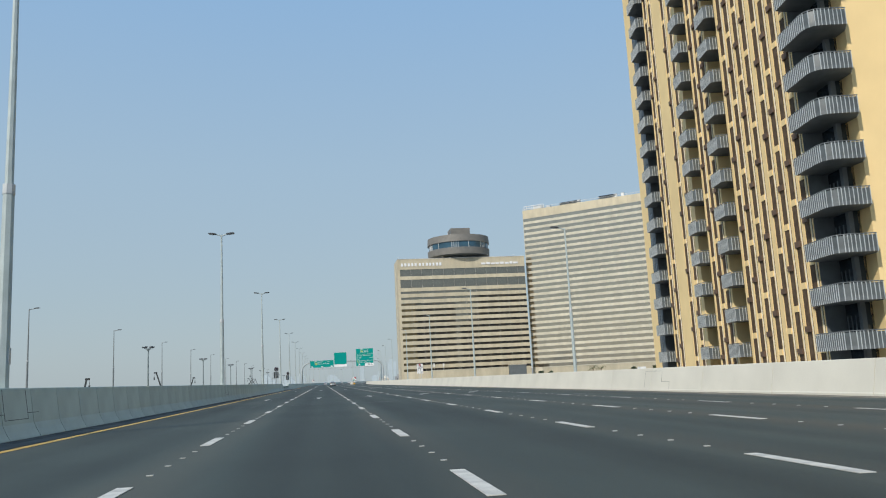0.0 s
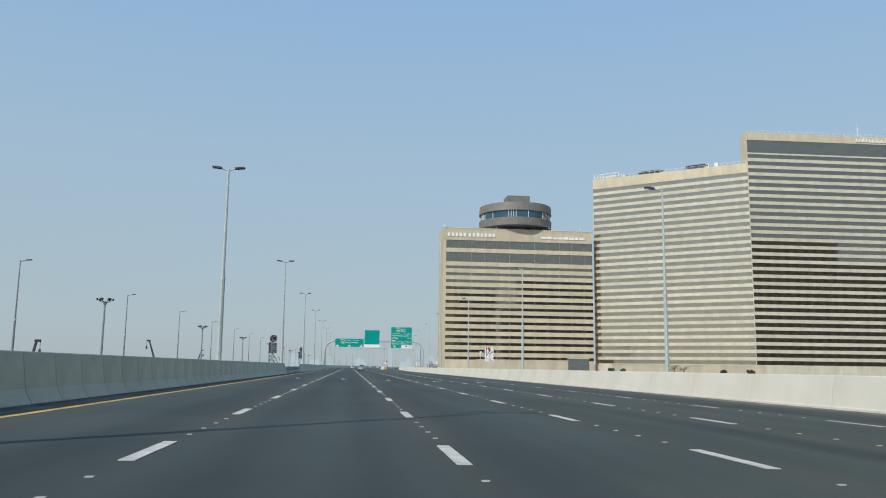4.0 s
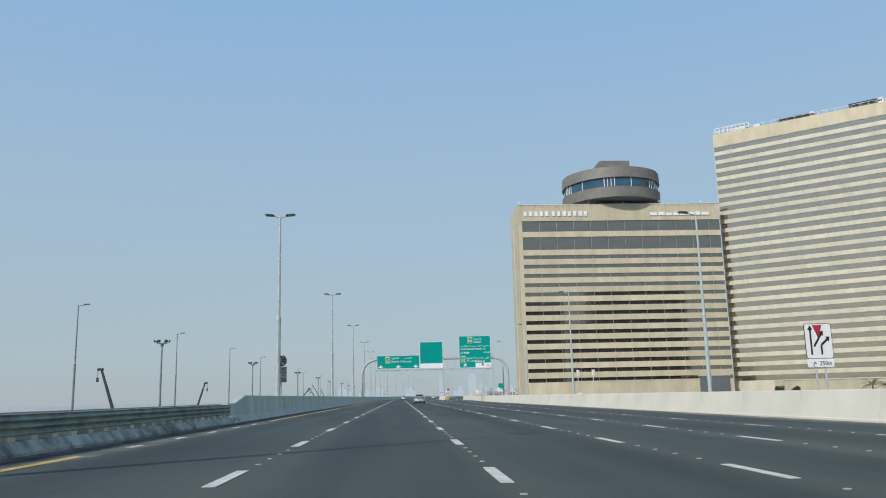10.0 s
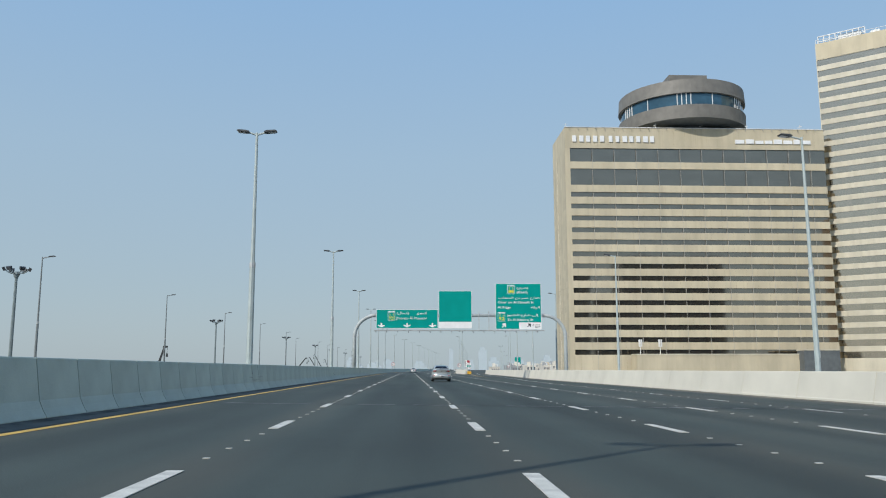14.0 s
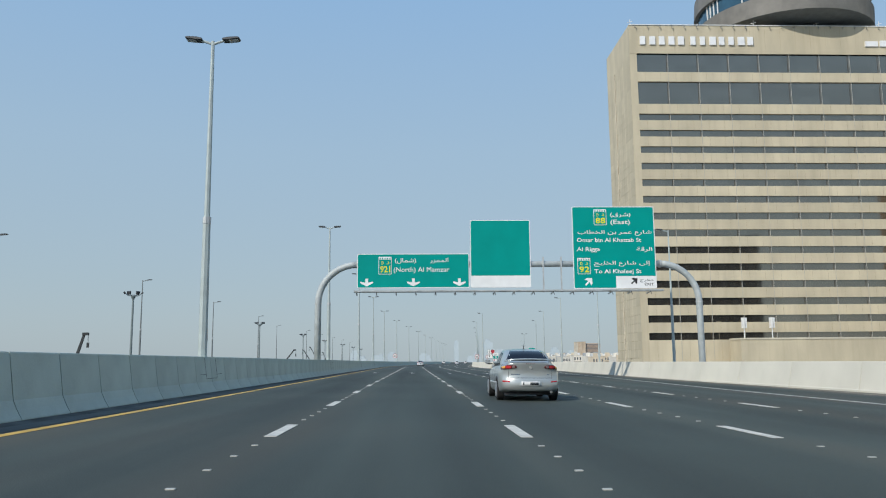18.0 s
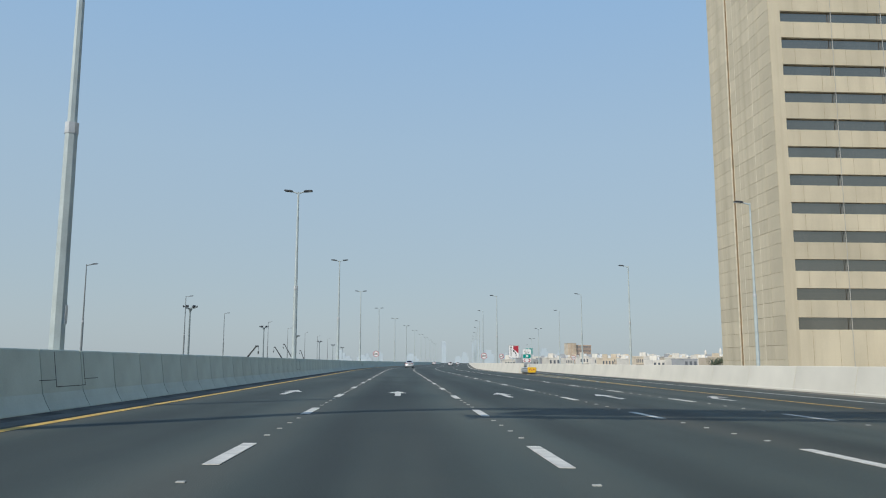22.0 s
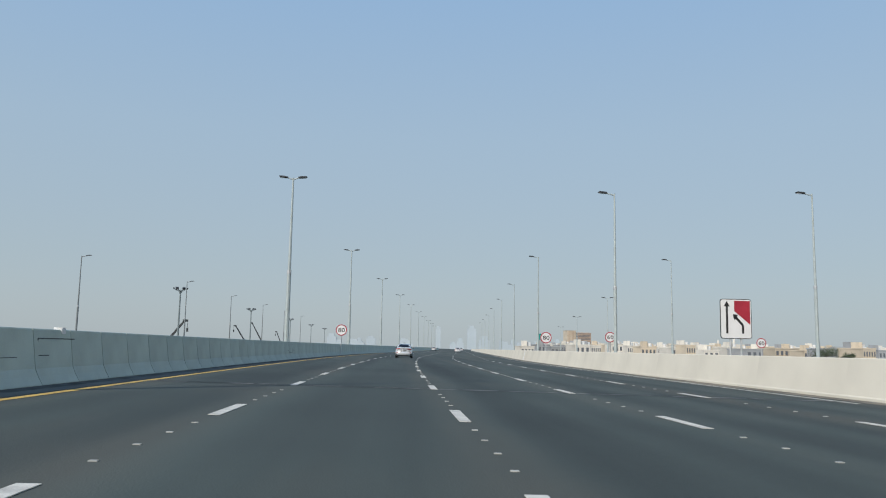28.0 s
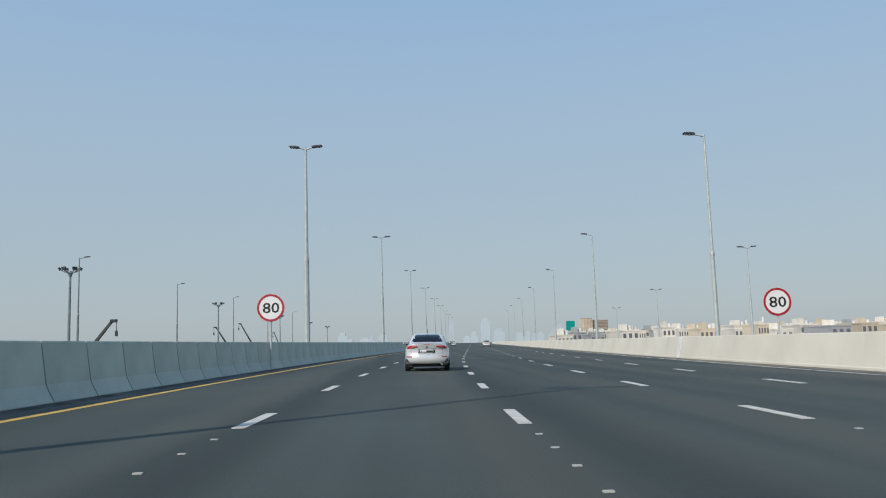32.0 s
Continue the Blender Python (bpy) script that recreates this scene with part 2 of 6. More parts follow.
MULLION = material("mullion", (0.42, 0.40, 0.35), 0.6)
MULLION_DARK = material("window_mullion", (0.20, 0.195, 0.175), 0.55)
DRUM = material("drum_cladding", (0.185, 0.175, 0.155), 0.6, 0.1, 0.08, 0.5)
JOINT_PALE = material("pale_mortar", (0.72, 0.66, 0.52), 0.9)
STRIP_BROWN = material("brown_window_strip", (0.115, 0.08, 0.052), 0.8, 0, 0.15, 1.5, spec=0.15)
DRUM_GLASS = glass_dark("drum_glass", (0.05, 0.12, 0.17), 0.05, 0.4)
OCHRE = material("ochre_render", (0.86, 0.64, 0.315), 0.85, 0, 0.03, 0.2, 0.15, 20)
OCHRE_BROWN = material("brown_panel", (0.13, 0.08, 0.05), 0.75, 0, 0.1, 1)
SLATE = material("slate_grey_panel", (0.125, 0.14, 0.145), 0.6, 0.1, 0.08, 1)
INFILL = material("balcony_infill", (0.105, 0.118, 0.12), 0.35, 0.1, 0.1, 1)
BALUSTER = material("baluster_grey", (0.50, 0.53, 0.53), 0.5, 0.2)
ROOM_GLASS = glass_dark("room_glass", (0.03, 0.045, 0.06), 0.06, 0.3)
WHITE_STEEL = material("white_steel", (0.75, 0.75, 0.73), 0.5)
TOWN = material("pale_town_render", (0.62, 0.53, 0.40), 0.9, 0, 0.08, 0.1, 0, 3, island=0.16)
TOWN_WHITE = material("white_town_render", (0.70, 0.66, 0.575), 0.9, 0, 0.08, 0.1, 0, 3, island=0.12)
TOWN_GREY = material("grey_town_render", (0.36, 0.37, 0.37), 0.8, 0, 0.08, 0.1, 0, 3, island=0.12)
TOWN_DARK = material("town_window", (0.12, 0.13, 0.14), 0.3)
TOWN_TAN = material("tan_tower_render", (0.45, 0.33, 0.24), 0.9, 0, 0.08, 0.1)
# no haze lies in the air: this near-sky colour stands for it
HAZE_FAR = material("far_skyline_haze", (0.46, 0.525, 0.55), 1.0, 0, 0.05, 0.01)
LEAF = material("leaf", (0.075, 0.10, 0.045), 0.7, 0, 0.3, 1.2)
PALM_LEAF = material("palm_leaf", (0.11, 0.13, 0.05), 0.7, 0, 0.25, 2)
BARK = material("bark", (0.16, 0.12, 0.08), 0.9, 0, 0.2, 4)
CAR_SILVER = material("silver_car_paint", (0.70, 0.72, 0.725), 0.28, 0.3, 0.02, 2, 0, 20, coat=0.6)
CAR_GREY = material("grey_car_paint", (0.50, 0.525, 0.515), 0.28, 0.55, 0.02, 2, 0, 20, coat=0.6)
CAR_WHITE = material("white_car_paint", (0.75, 0.75, 0.74), 0.3, 0.0, 0.02, 2, 0, 20, coat=0.6)
CAR_GLASS = glass_dark("car_glass", (0.012, 0.014, 0.018), 0.04, 0.1)
TYRE = material("tyre", (0.02, 0.02, 0.02), 0.85)
RIM = material("alloy_rim", (0.55, 0.55, 0.55), 0.3, 0.8)
TRIM = material("black_trim", (0.03, 0.03, 0.032), 0.6)
LAMP_RED = material("tail_lamp_red", (0.60, 0.03, 0.035), 0.15, coat=0.8)
LAMP_SMOKED = material("tail_lamp_smoked", (0.10, 0.02, 0.022), 0.15, coat=0.8)
LAMP_CLEAR = material("tail_lamp_clear", (0.32, 0.22, 0.21), 0.15, 0.3, coat=0.8)
LAMP_AMBER = material("tail_lamp_amber", (0.8, 0.35, 0.02), 0.2, coat=0.8)
CHROME = material("chrome", (0.7, 0.7, 0.7), 0.12, 1.0)
PLATE = material("number_plate", (0.72, 0.72, 0.70), 0.4)
CRANE_DARK = material("crane_dark", (0.018, 0.023, 0.024), 0.6)
SHOULDER_DUST = material("shoulder_dust", (0.115, 0.128, 0.108), 0.95, 0, 0.22, 0.9, 0.3, 40)
DIRT = material("kerb_dirt", (0.08, 0.086, 0.08), 0.95, 0, 0.3, 1.2)
GUTTER_SAND = material("gutter_sand", (0.20, 0.18, 0.14), 0.95, 0, 0.22, 0.7, 0.4, 20)
WORN_JOINT = material("worn_joint_concrete", (0.26, 0.265, 0.25), 0.85, 0, 0.2, 1.5, 0.4, 30)
MAST_GREY = material("mast_steel", (0.21, 0.25, 0.25), 0.55, 0.2, 0.08, 2)
SIDE_GREY = material("side_lamp_steel", (0.20, 0.22, 0.22), 0.6, 0.1, 0.08, 2)
# brown of the joints; in the deep groove it stands for shade
JOINT_BROWN_GROOVE_SHADE = material("joint_brown_groove_shade", (0.30, 0.225, 0.13), 0.85, 0, 0.12, 0.8)
# ochre render with the shade of its north side put into the colour
SHADED_OCHRE = material("tower_render_shaded", (0.30, 0.21, 0.12), 0.85, 0, 0.1, 0.3)
SHADE_GLASS = material("tower_window_dark", (0.06, 0.06, 0.06), 0.3)


# ---------------------------------------------------------------- mesh helpers
def mesh_of(name, bm, mat, smooth=False):
    me = bpy.data.meshes.new(name)
    bm.to_mesh(me)
    bm.free()
    me.materials.append(mat)
    if smooth:
        for p in me.polygons:
            p.use_smooth = True
    return me


def part(name, bm, mat, parent=None, label="", smooth=False):
    ob = new(name, mesh_of(name, bm, mat, smooth))
    if parent is not None:
        ob.parent = parent
    if label:
        ob["label"] = label
    return ob


def shared(name, me, parent, m=None):
    ob = new(name, me)
    ob.parent = parent
    if m is not None:
        ob.matrix_basis = m
    return ob


def thing(name, label, category, group="", at=None):
    ob = new(name)
    ob.empty_display_size = 0.2
    if at is not None:
        ob.matrix_basis = at
    return tagged(ob, label, category, group)


def box(bm, x0, x1, y0, y1, z0, z1):
    v = [bm.verts.new(p) for p in ((x0, y0, z0), (x1, y0, z0), (x1, y1, z0), (x0, y1, z0), (x0, y0, z1), (x1, y0, z1), (x1, y1, z1), (x0, y1, z1))]
    for f in ((3, 2, 1, 0), (4, 5, 6, 7), (0, 1, 5, 4), (1, 2, 6, 5), (2, 3, 7, 6), (3, 0, 4, 7)):
        bm.faces.new([v[i] for i in f])
    return v


def boxed(*args):
    bm = bmesh.new()
    box(bm, *args)
    return bm


def tube(bm, points, radii, n=10, cap=True):
    """A round bar through the points."""
    rings = []
    pts = [Vector(p) for p in points]
    if not hasattr(radii, "__len__"):
        radii = [radii] * len(pts)
    side = None
    for i, p in enumerate(pts):
        d = (pts[min(i + 1, len(pts) - 1)] - pts[max(i - 1, 0)]).normalized()
        if side is None:
            side = d.orthogonal().normalized()
        side = (side - d * side.dot(d)).normalized()
        up = d.cross(side)
        rings.append([bm.verts.new(p + (side * math.cos(a) + up * math.sin(a)) * radii[i]) for a in [2 * math.pi * k / n for k in range(n)]])
    for a, b in zip(rings, rings[1:]):
        for k in range(n):
            bm.faces.new((a[k], a[(k + 1) % n], b[(k + 1) % n], b[k]))
    if cap:
        bm.faces.new(rings[0][::-1])
        bm.faces.new(rings[-1])
    return bm


def tubed(points, radii, n=10):
    return tube(bmesh.new(), points, radii, n)


def extrude_outline(bm, outline, y0, y1):
    """A prism: an outline in x and z, drawn from y0 to y1."""
    a = [bm.verts.new((x, y0, z)) for x, z in outline]
    b = [bm.verts.new((x, y1, z)) for x, z in outline]
    n = len(outline)
    for i in range(n):
        bm.faces.new((a[i], b[i], b[(i + 1) % n], a[(i + 1) % n]))
    bm.faces.new(a)
    bm.faces.new(b[::-1])
    bmesh.ops.recalc_face_normals(bm, faces=bm.faces)
    return bm


def bars_of_text(name, words, size, mat, parent, m, align="LEFT", depth=0.004, width=None):
    """Lettering with the built-in font, as a mesh."""
    cu = bpy.data.curves.new(name, "FONT")
    cu.body, cu.size, cu.align_x, cu.extrude, cu.resolution_u, cu.offset = words, size, align, depth, 2, (0.004 if max(map(ord, words)) > 0x600 else 0.0 if "M" in words else 0.010) * size
    tmp = bpy.data.objects.new("lettering", cu)
    scene.collection.objects.link(tmp)
    me = bpy.data.meshes.new_from_object(tmp.evaluated_get(bpy.context.evaluated_depsgraph_get()))
    bpy.data.objects.remove(tmp)
    me.materials.clear()
    me.materials.append(mat)
    ob = new(name, me)
    if parent is not None:
        ob.parent = parent
    xs = [v.co.x for v in me.vertices] or [0, 1]
    k = width / (max(xs) - min(xs)) if width else 1.0
    ob.matrix_basis = m @ Matrix.Diagonal((k, 1, 1, 1))
    return ob


FACE = pose(0, 0, 0, 90, 0, 0)     # lettering upright, read from -y
# ---------------------------------------------------------------- plan, in metres
BENDS = ((402.0, 445.0, 0.00074), (445.0, 495.0, 0.0010))    # from, to, curvature
CROSSFALL, LEAN = 0.01396, 0.8
LEFT_FOOT, LEFT_H, RIGHT_H = -6.72, 1.24, 1.22
YELLOW, PANEL = -5.75, 2.0
GAP = (156.4, 185.0)
DASH, PERIOD = 2.2, 8.2
DASH_YS = [5.35 + 8.3 * k for k in range(-8, 9)] + [71.75 + 8.48 * k for k in range(1, 8)] + [131.1 + PERIOD * k + (1.1 if k > 32 else 0.0) for k in range(1, 110)]
LINES = ((-1.875, -90, 1200), (1.875, -90, 1200), (5.62, -90, 1200), (9.36, -90, 1200), (13.08, -90, 268))
ARROWS = ((64.3, (-3.75, 0.0, 3.75), (7.5, 11.2)), (127.5, (-3.75, 0.0, 3.75), (7.5, 11.2)), (329.0, (-3.75, 0.0, 3.75, 7.5), (11.2,)))
SEAMS = (48.2, 223.2, 402.8)
EDGE = ((-80, 17.9), (300, 18.0), (326, 18.7), (345, 19.8), (366, 20.7), (400, 21.3), (440, 22.8), (500, 27.0), (620, 42.0), (1900, 230.0))
RAMP_WHITE = ((268, 13.1), (287, 13.7), (321, 15.6), (354, 16.9), (366, 17.5), (400, 18.4), (470, 22.0))
GORE_LEFT = ((325, 13.1), (345, 13.2), (363, 13.4), (396, 14.3))
GORE_RIGHT = ((345, 13.3), (363, 14.2), (396, 16.0))
RIGHT_END, NOSE, NOSE_OFF = 620.0, 395.8, 15.2


def MAIN_EDGE(y):
    return 14.3


LAMP_H, LAMP_OFF = 12.95, -7.28
LAMP_YS = [26.9, 69.6, 111.4, 155.5, 197.0, 237.9, 279.0, 320.4, 358.4, 396.7, 437.7, 480.0, 521, 563, 605, 647, 689, 731, 773, 815]
RLAMP_H = 12.65
RLAMPS = [(25, 20.3), (68.0, 20.3), (110.7, 20.3), (153.0, 20.3), (195.7, 20.3), (236.3, 20.3), (278.4, 21.7), (320, 23.1), (358.3, 25.4), (396.5, 27.4),
          (436.7, 30.2), (481, 33.0), (436.7, 15.8), (477.0, 15.8), (518.7, 15.9), (561, 16.0), (603, 16.1), (645, 16.2), (687, 16.3), (729, 16.3)]
RAMP_LAMPS = [(516.6, 31.6, 10.1), (568.6, 34.1, 9.0), (625, 37.5, 8.2)]
SIDE_H = 12.2
SIDE_LAMPS = [(70.5, -36.0), (112.5, -36.0), (154, -36.0), (197, -36.0), (237, -35.9), (278, -36.0), (319, -36.0), (357, -36.0), (395.5, -36.2), (439, -37.2), (484, -43.2), (523.5, -43.0), (564, -46.6), (602, -48.6), (640, -51.0), (682, -54.0)]
MAST_H = 10.6
MASTS = [(192, -38.0), (278, -38.4), (362, -38.9), (446, -38.5), (524, -44.3), (602, -51.9), (680, -57.5), (757, -64.0), (830, -70.0)]
GY, GX0, GX1, GZ, GR = 313.2, -7.4, 23.25, 8.85, 3.1
S_L, S_M, S_R, CAT_Z, HANGERS = (-4.30, 4.64, 6.92, 9.68), (4.73, 9.58, 6.93, 12.40), (13.02, 19.74, 6.80, 13.50), 6.58, (10.6, 12.05)
SPEED_SIGNS = [(468.5, -6.75, 2.75, 0.62, "80"), (468.1, 15.6, 2.65, 0.62, "80"), (444.5, 17.3, 2.45, 0.42, "60"), (447.1, 30.6, 2.43, 0.42, "60")]
LANE_SIGNS = [(185.0, 21.3, 0.0, 1.38, 2.84, 4.58, False), (416.8, 15.5, 0.0, 1.4, 2.0, 3.75, True)]
AUTH_SIGNS = [(148.6, -7.55, 2.24, 3.36, 0.77, 0.37, 41), (203.4, -7.87, 2.2, 3.32, 0.77, 0.37, 57)]
CRANES = [(309.5, -59.4, 7.9, 0.33, -1), (398, -60.0, 6.7, 0.3, 1), (225, -60.0, 5.2, 0.2, 1), (565, -46.9, 6.2, 0.78, 1), (697, -61.4, 8.3, 0.64, -1), (753, -65.0, 11.0, 0.57, -1), (858, -69.0, 9.0, 0.4, -1)]    # y, x and z of the head, lean, side
HOTEL, HOTEL_TURN, HOTEL_W, HOTEL_D, HOTEL_TOP = (36.55, 376.6), 0.0, 62.0, 15.0, 57.2
HOTEL_BANDS = [(48.95, 52.9), (43.4, 47.3)] + [(4.25 + 2.795 * k, 5.4 + 2.795 * k) for k in range(14)]
DRUM_AT = (31.87, 11.0, 15.3, 58.7, 68.2)
GAL = ((100.6, 380.3), (149.2, 341.3), (212.0, 339.6))
GAL_TOP1, GAL_TOP2, GAL_ROWS1, GAL_ROWS2 = 80.1, 91.9, 27, 29
PODIUM = [(50.0, 86.0, 370.2, 374.3, 4.1, TRAVERTINE), (86.0, 94.0, 368.0, 371.0, 5.0, SLATE), (94.0, 150.0, 336.0, 341.0, 2.9, TRAVERTINE)]
PODIUM_MASTS = [(51.2, 371.5, 4.3), (55.6, 371.5, 4.3)]
TOWER, TOWER_TURN, TOWER_W, TOWER_TOP, TOWER_STOREY, TOWER_Z0 = (49.75, 120.1), -98.3, 62.2, 59.9, 3.745, 1.75
TOWER_BAYS = [(3.2, 10.6), (24.2, 27.7), (33.5, 37.2), (53.6, 57.9)]
TOWER_STRIPS = [11.3, 13.4, 19.0, 21.6, 28.5, 30.2, 31.8, 38.1, 39.9, 41.9, 43.9, 46.3, 48.2, 50.2, 52.2]
CAR_A, CAR_B = (463.9, 0.28), (273.25, 3.54)
FAR_CARS = [(621, 6.0), (700, -3.7), (760, 7.5)]
EXIT_SIGN = (399.8, 15.48, 1.35, 2.93)
FAR_SIGN = (870.0, 91.8, 4.2, 11.3)
TAN = (443.0, 2400.0, 52.0)
MINARET = ((489.0, 1500.0, 22.0), (465.6, 1500.0, 18.6))
TREES = [(114.8, 588, 4.1, 4.5, 1), (121.0, 587, 1.9, 2.6, 2), (91.0, 333, 1.7, 1.4, 5), (95.5, 333, 1.4, 1.2, 6), (131.0, 330, 1.5, 1.3, 8), (141.0, 330, 1.7, 1.5, 7)]
PALMS = [(140.0, 588, 1.6, 3), (143.5, 590, 2.0, 4), (113.5, 332, 1.4, 5), (117.0, 332, 1.1, 6)]


# ---------------------------------------------------------------- the road's line
def bend(y):
    """Sideways shift and heading (to the right) of the road's centre line at y."""
    s = h = 0.0
    for y0, y1, k in BENDS:
        a = min(max(0.0, y - y0), y1 - y0)
        s += h * a + k * a * a / 2
        h += k * a
    return s + h * max(0.0, y - BENDS[-1][1]), h


def on_road(y, off, z=0.0):
    s, h = bend(y)
    return Vector((s + off * math.cos(h), y - off * math.sin(h), z - CROSSFALL * off))


def road_pose(y, off, z=0.0, turn=0.0, lean=0.0):
    p = on_road(y, off, z)
    return pose(p.x, p.y, p.z, 0, lean, turn - math.degrees(bend(y)[1]))


def stations(y0, y1, step=12.0):
    n = max(1, math.ceil((y1 - y0) / step))
    return [y0 + (y1 - y0) * i / n for i in range(n + 1)]


def sweep(bm, profile, y0, y1, step=12.0, closed=True, shift=None):
    """Draws a cross profile (offset, z) along the road. shift(y) moves it sideways."""
    rings = []
    for y in stations(y0, y1, step):
        d = shift(y) if shift else 0.0
        rings.append([bm.verts.new(on_road(y, o + d, z)) for o, z in profile])
    n = len(profile)
    for a, b in zip(rings, rings[1:]):
        for k in range(n if closed else n - 1):
            bm.faces.new((a[k], a[(k + 1) % n], b[(k + 1) % n], b[k]))
    if closed:
        bm.faces.new(rings[0][::-1])
        bm.faces.new(rings[-1])
    bmesh.ops.recalc_face_normals(bm, faces=bm.faces)
    return bm


GROUND_Z = -6.0
bm = bmesh.new()
bmesh.ops.create_grid(bm, x_segments=40, y_segments=40, size=4600)
for v in bm.verts:
    v.co.z = GROUND_Z
tagged(part("ground", bm, SAND), "flat sandy ground below the raised highway", "ground", kind="structure")


def right_edge(y):
    """Offset of the outer edge of the carriageway, with the slip road while it lasts."""
    return interpolate(y, EDGE)


def interpolate(y, table):
    if y <= table[0][0]:
        return table[0][1]
    for (a, va), (b, vb) in zip(table, table[1:]):
        if y <= b:
            return va + (vb - va) * (y - a) / (b - a)
    return table[-1][1]


bm = bmesh.new()
rows = []
for y in stations(-80, 1900, 10):
    e = right_edge(y) + 0.6
    rows.append([bm.verts.new(on_road(y, o, z)) for o, z in ((-36, GROUND_Z - 0.5), (-36, 0), (LEFT_FOOT, 0), (0, 0), (12, 0), (e, 0), (e, GROUND_Z + 0.2))])
for a, b in zip(rows, rows[1:]):
    for k in range(6):
        bm.faces.new((a[k], a[k + 1], b[k + 1], b[k]))
bmesh.ops.recalc_face_normals(bm, faces=bm.faces)
tagged(part("road", bm, ASPHALT), "wide grey asphalt highway with worn lanes", "road", kind="structure")

bm = bmesh.new()
rows = [[bm.verts.new(on_road(y, o, 0.004)) for o in (LEFT_FOOT, YELLOW - 0.25)] for y in stations(-80, 900, 10)]
for a, b in zip(rows, rows[1:]):
    bm.faces.new((a[0], a[1], b[1], b[0]))
tagged(part("left_shoulder", bm, SHOULDER), "dusty paler strip along the median barrier", "shoulder", kind="structure")


# ---------------------------------------------------------------- road markings
def strip(bm, y0, y1, off, width, z=0.006, step=10.0):
    rows = [[bm.verts.new(on_road(y, o, z)) for o in (off(y) - width / 2, off(y) + width / 2)] for y in stations(y0, y1, step)]
    for a, b in zip(rows, rows[1:]):
        bm.faces.new((a[0], a[1], b[1], b[0]))


marking = tagged(new("lane_lines"), "white broken lane lines on asphalt", "road marking", kind="structure")
bm = bmesh.new()
box(bm, -0.09, 0.09, 0, DASH, 0.0, 0.008)
dash_mesh = mesh_of("lane_dash", bm, PAINT_WHITE)
far_dash, far_stud = bmesh.new(), bmesh.new()
count = 0
for i, line in enumerate(LINES):
    for y in DASH_YS:
        if y < line[2] and y > line[1]:
            if i < 4 and count < 290 and -5 < y < 470:
                shared("lane_dash", dash_mesh, marking, road_pose(y, line[0], 0.003, 0, LEAN))
                count += 1
            elif y < 900:
                strip(far_dash, y, y + DASH, lambda q: line[0], 0.18, 0.007, 4)
            for k in range(1, 5):
                if -10 < y < 440:
                    p = on_road(y + DASH + (PERIOD - DASH) * k / 5, line[0] + 0.02, 0.0)
                    box(far_stud, p.x - 0.04, p.x + 0.04, p.y - 0.03, p.y + 0.03, p.z + 0.001, p.z + 0.012)
tagged(part("far_lane_dashes", far_dash, PAINT_WHITE, marking), kind="stuff")
tagged(part("road_studs", far_stud, STUD, marking), kind="stuff")

bm = bmesh.new()
strip(bm, -80, 161.6, lambda y: YELLOW, 0.2)
strip(bm, 184.8, 900, lambda y: YELLOW, 0.2)
tagged(part("yellow_edge_line", bm, PAINT_YELLOW), "solid yellow edge line beside the median", "road marking", kind="structure")
bm = bmesh.new()
y = 164.3
while y < 183:
    strip(bm, y, y + 1.0, lambda q: YELLOW + 0.05, 0.16)
    y += 3.85
tagged(part("median_gap_dashes", bm, PAINT_WHITE), "short white dashes across the median opening", "road marking", kind="structure")


def arrow_mesh():
    bm = bmesh.new()
    pts = ((-0.1, 0.3), (0.1, 0.3), (0.1, 2.7), (0.36, 2.6), (0, 4.3), (-0.36, 2.6), (-0.1, 2.7))
    bm.faces.new([bm.verts.new((x, y, 0.007)) for x, y in pts])
    return mesh_of("arrow", bm, PAINT_WHITE)


def bent_arrow_mesh():
    bm = bmesh.new()
    for pts in (((-0.12, 0.2), (0.12, 0.2), (0.12, 1.8), (-0.12, 1.8)), ((-0.12, 1.8), (0.12, 1.8), (0.56, 2.95), (0.34, 3.1)), ((0.1, 2.95), (0.9, 2.75), (0.82, 4.1))):
        bm.faces.new([bm.verts.new((x, y, 0.007)) for x, y in pts])
    return mesh_of("arrow", bm, PAINT_WHITE)


ARROW, BENT = arrow_mesh(), bent_arrow_mesh()
arrows = tagged(new("lane_arrows"), "white direction arrows painted on the lanes", "road marking", kind="structure")
for y, straight, turning in ARROWS:
    for o in straight:
        shared("arrow", ARROW, arrows, road_pose(y, o, 0.0, 0, LEAN))
    for o in turning:
        shared("arrow", BENT, arrows, road_pose(y, o, 0.0, 0, LEAN))

# exit lane: solid white line, yellow line and hatched nose
bm = bmesh.new()
strip(bm, 268, 470, lambda y: interpolate(y, RAMP_WHITE), 0.18, 0.006, 4)
tagged(part("exit_edge_line", bm, PAINT_WHITE), "solid white line guiding into the exit", "road marking", kind="structure")
bm = bmesh.new()
strip(bm, 325, 396, lambda y: interpolate(y, GORE_LEFT), 0.16, 0.006, 4)
strip(bm, 345, 396, lambda y: interpolate(y, GORE_RIGHT), 0.16, 0.006, 4)
tagged(part("exit_yellow_lines", bm, PAINT_YELLOW), "yellow lines round the exit nose", "road marking", kind="structure")
hatch = tagged(new("nose_hatching"), "white slanted bars between the yellow nose lines", "road marking", kind="structure")
y = 350.0
while y < 394:
    a, b = interpolate(y, GORE_LEFT), interpolate(y + 1.6, GORE_RIGHT)
    bm = bmesh.new()
    bm.faces.new([bm.verts.new(on_road(q, o, 0.006)) for q, o in ((y, a + 0.1), (y + 1.6, b - 0.1), (y + 2.3, b - 0.1), (y + 0.7, a + 0.1))])
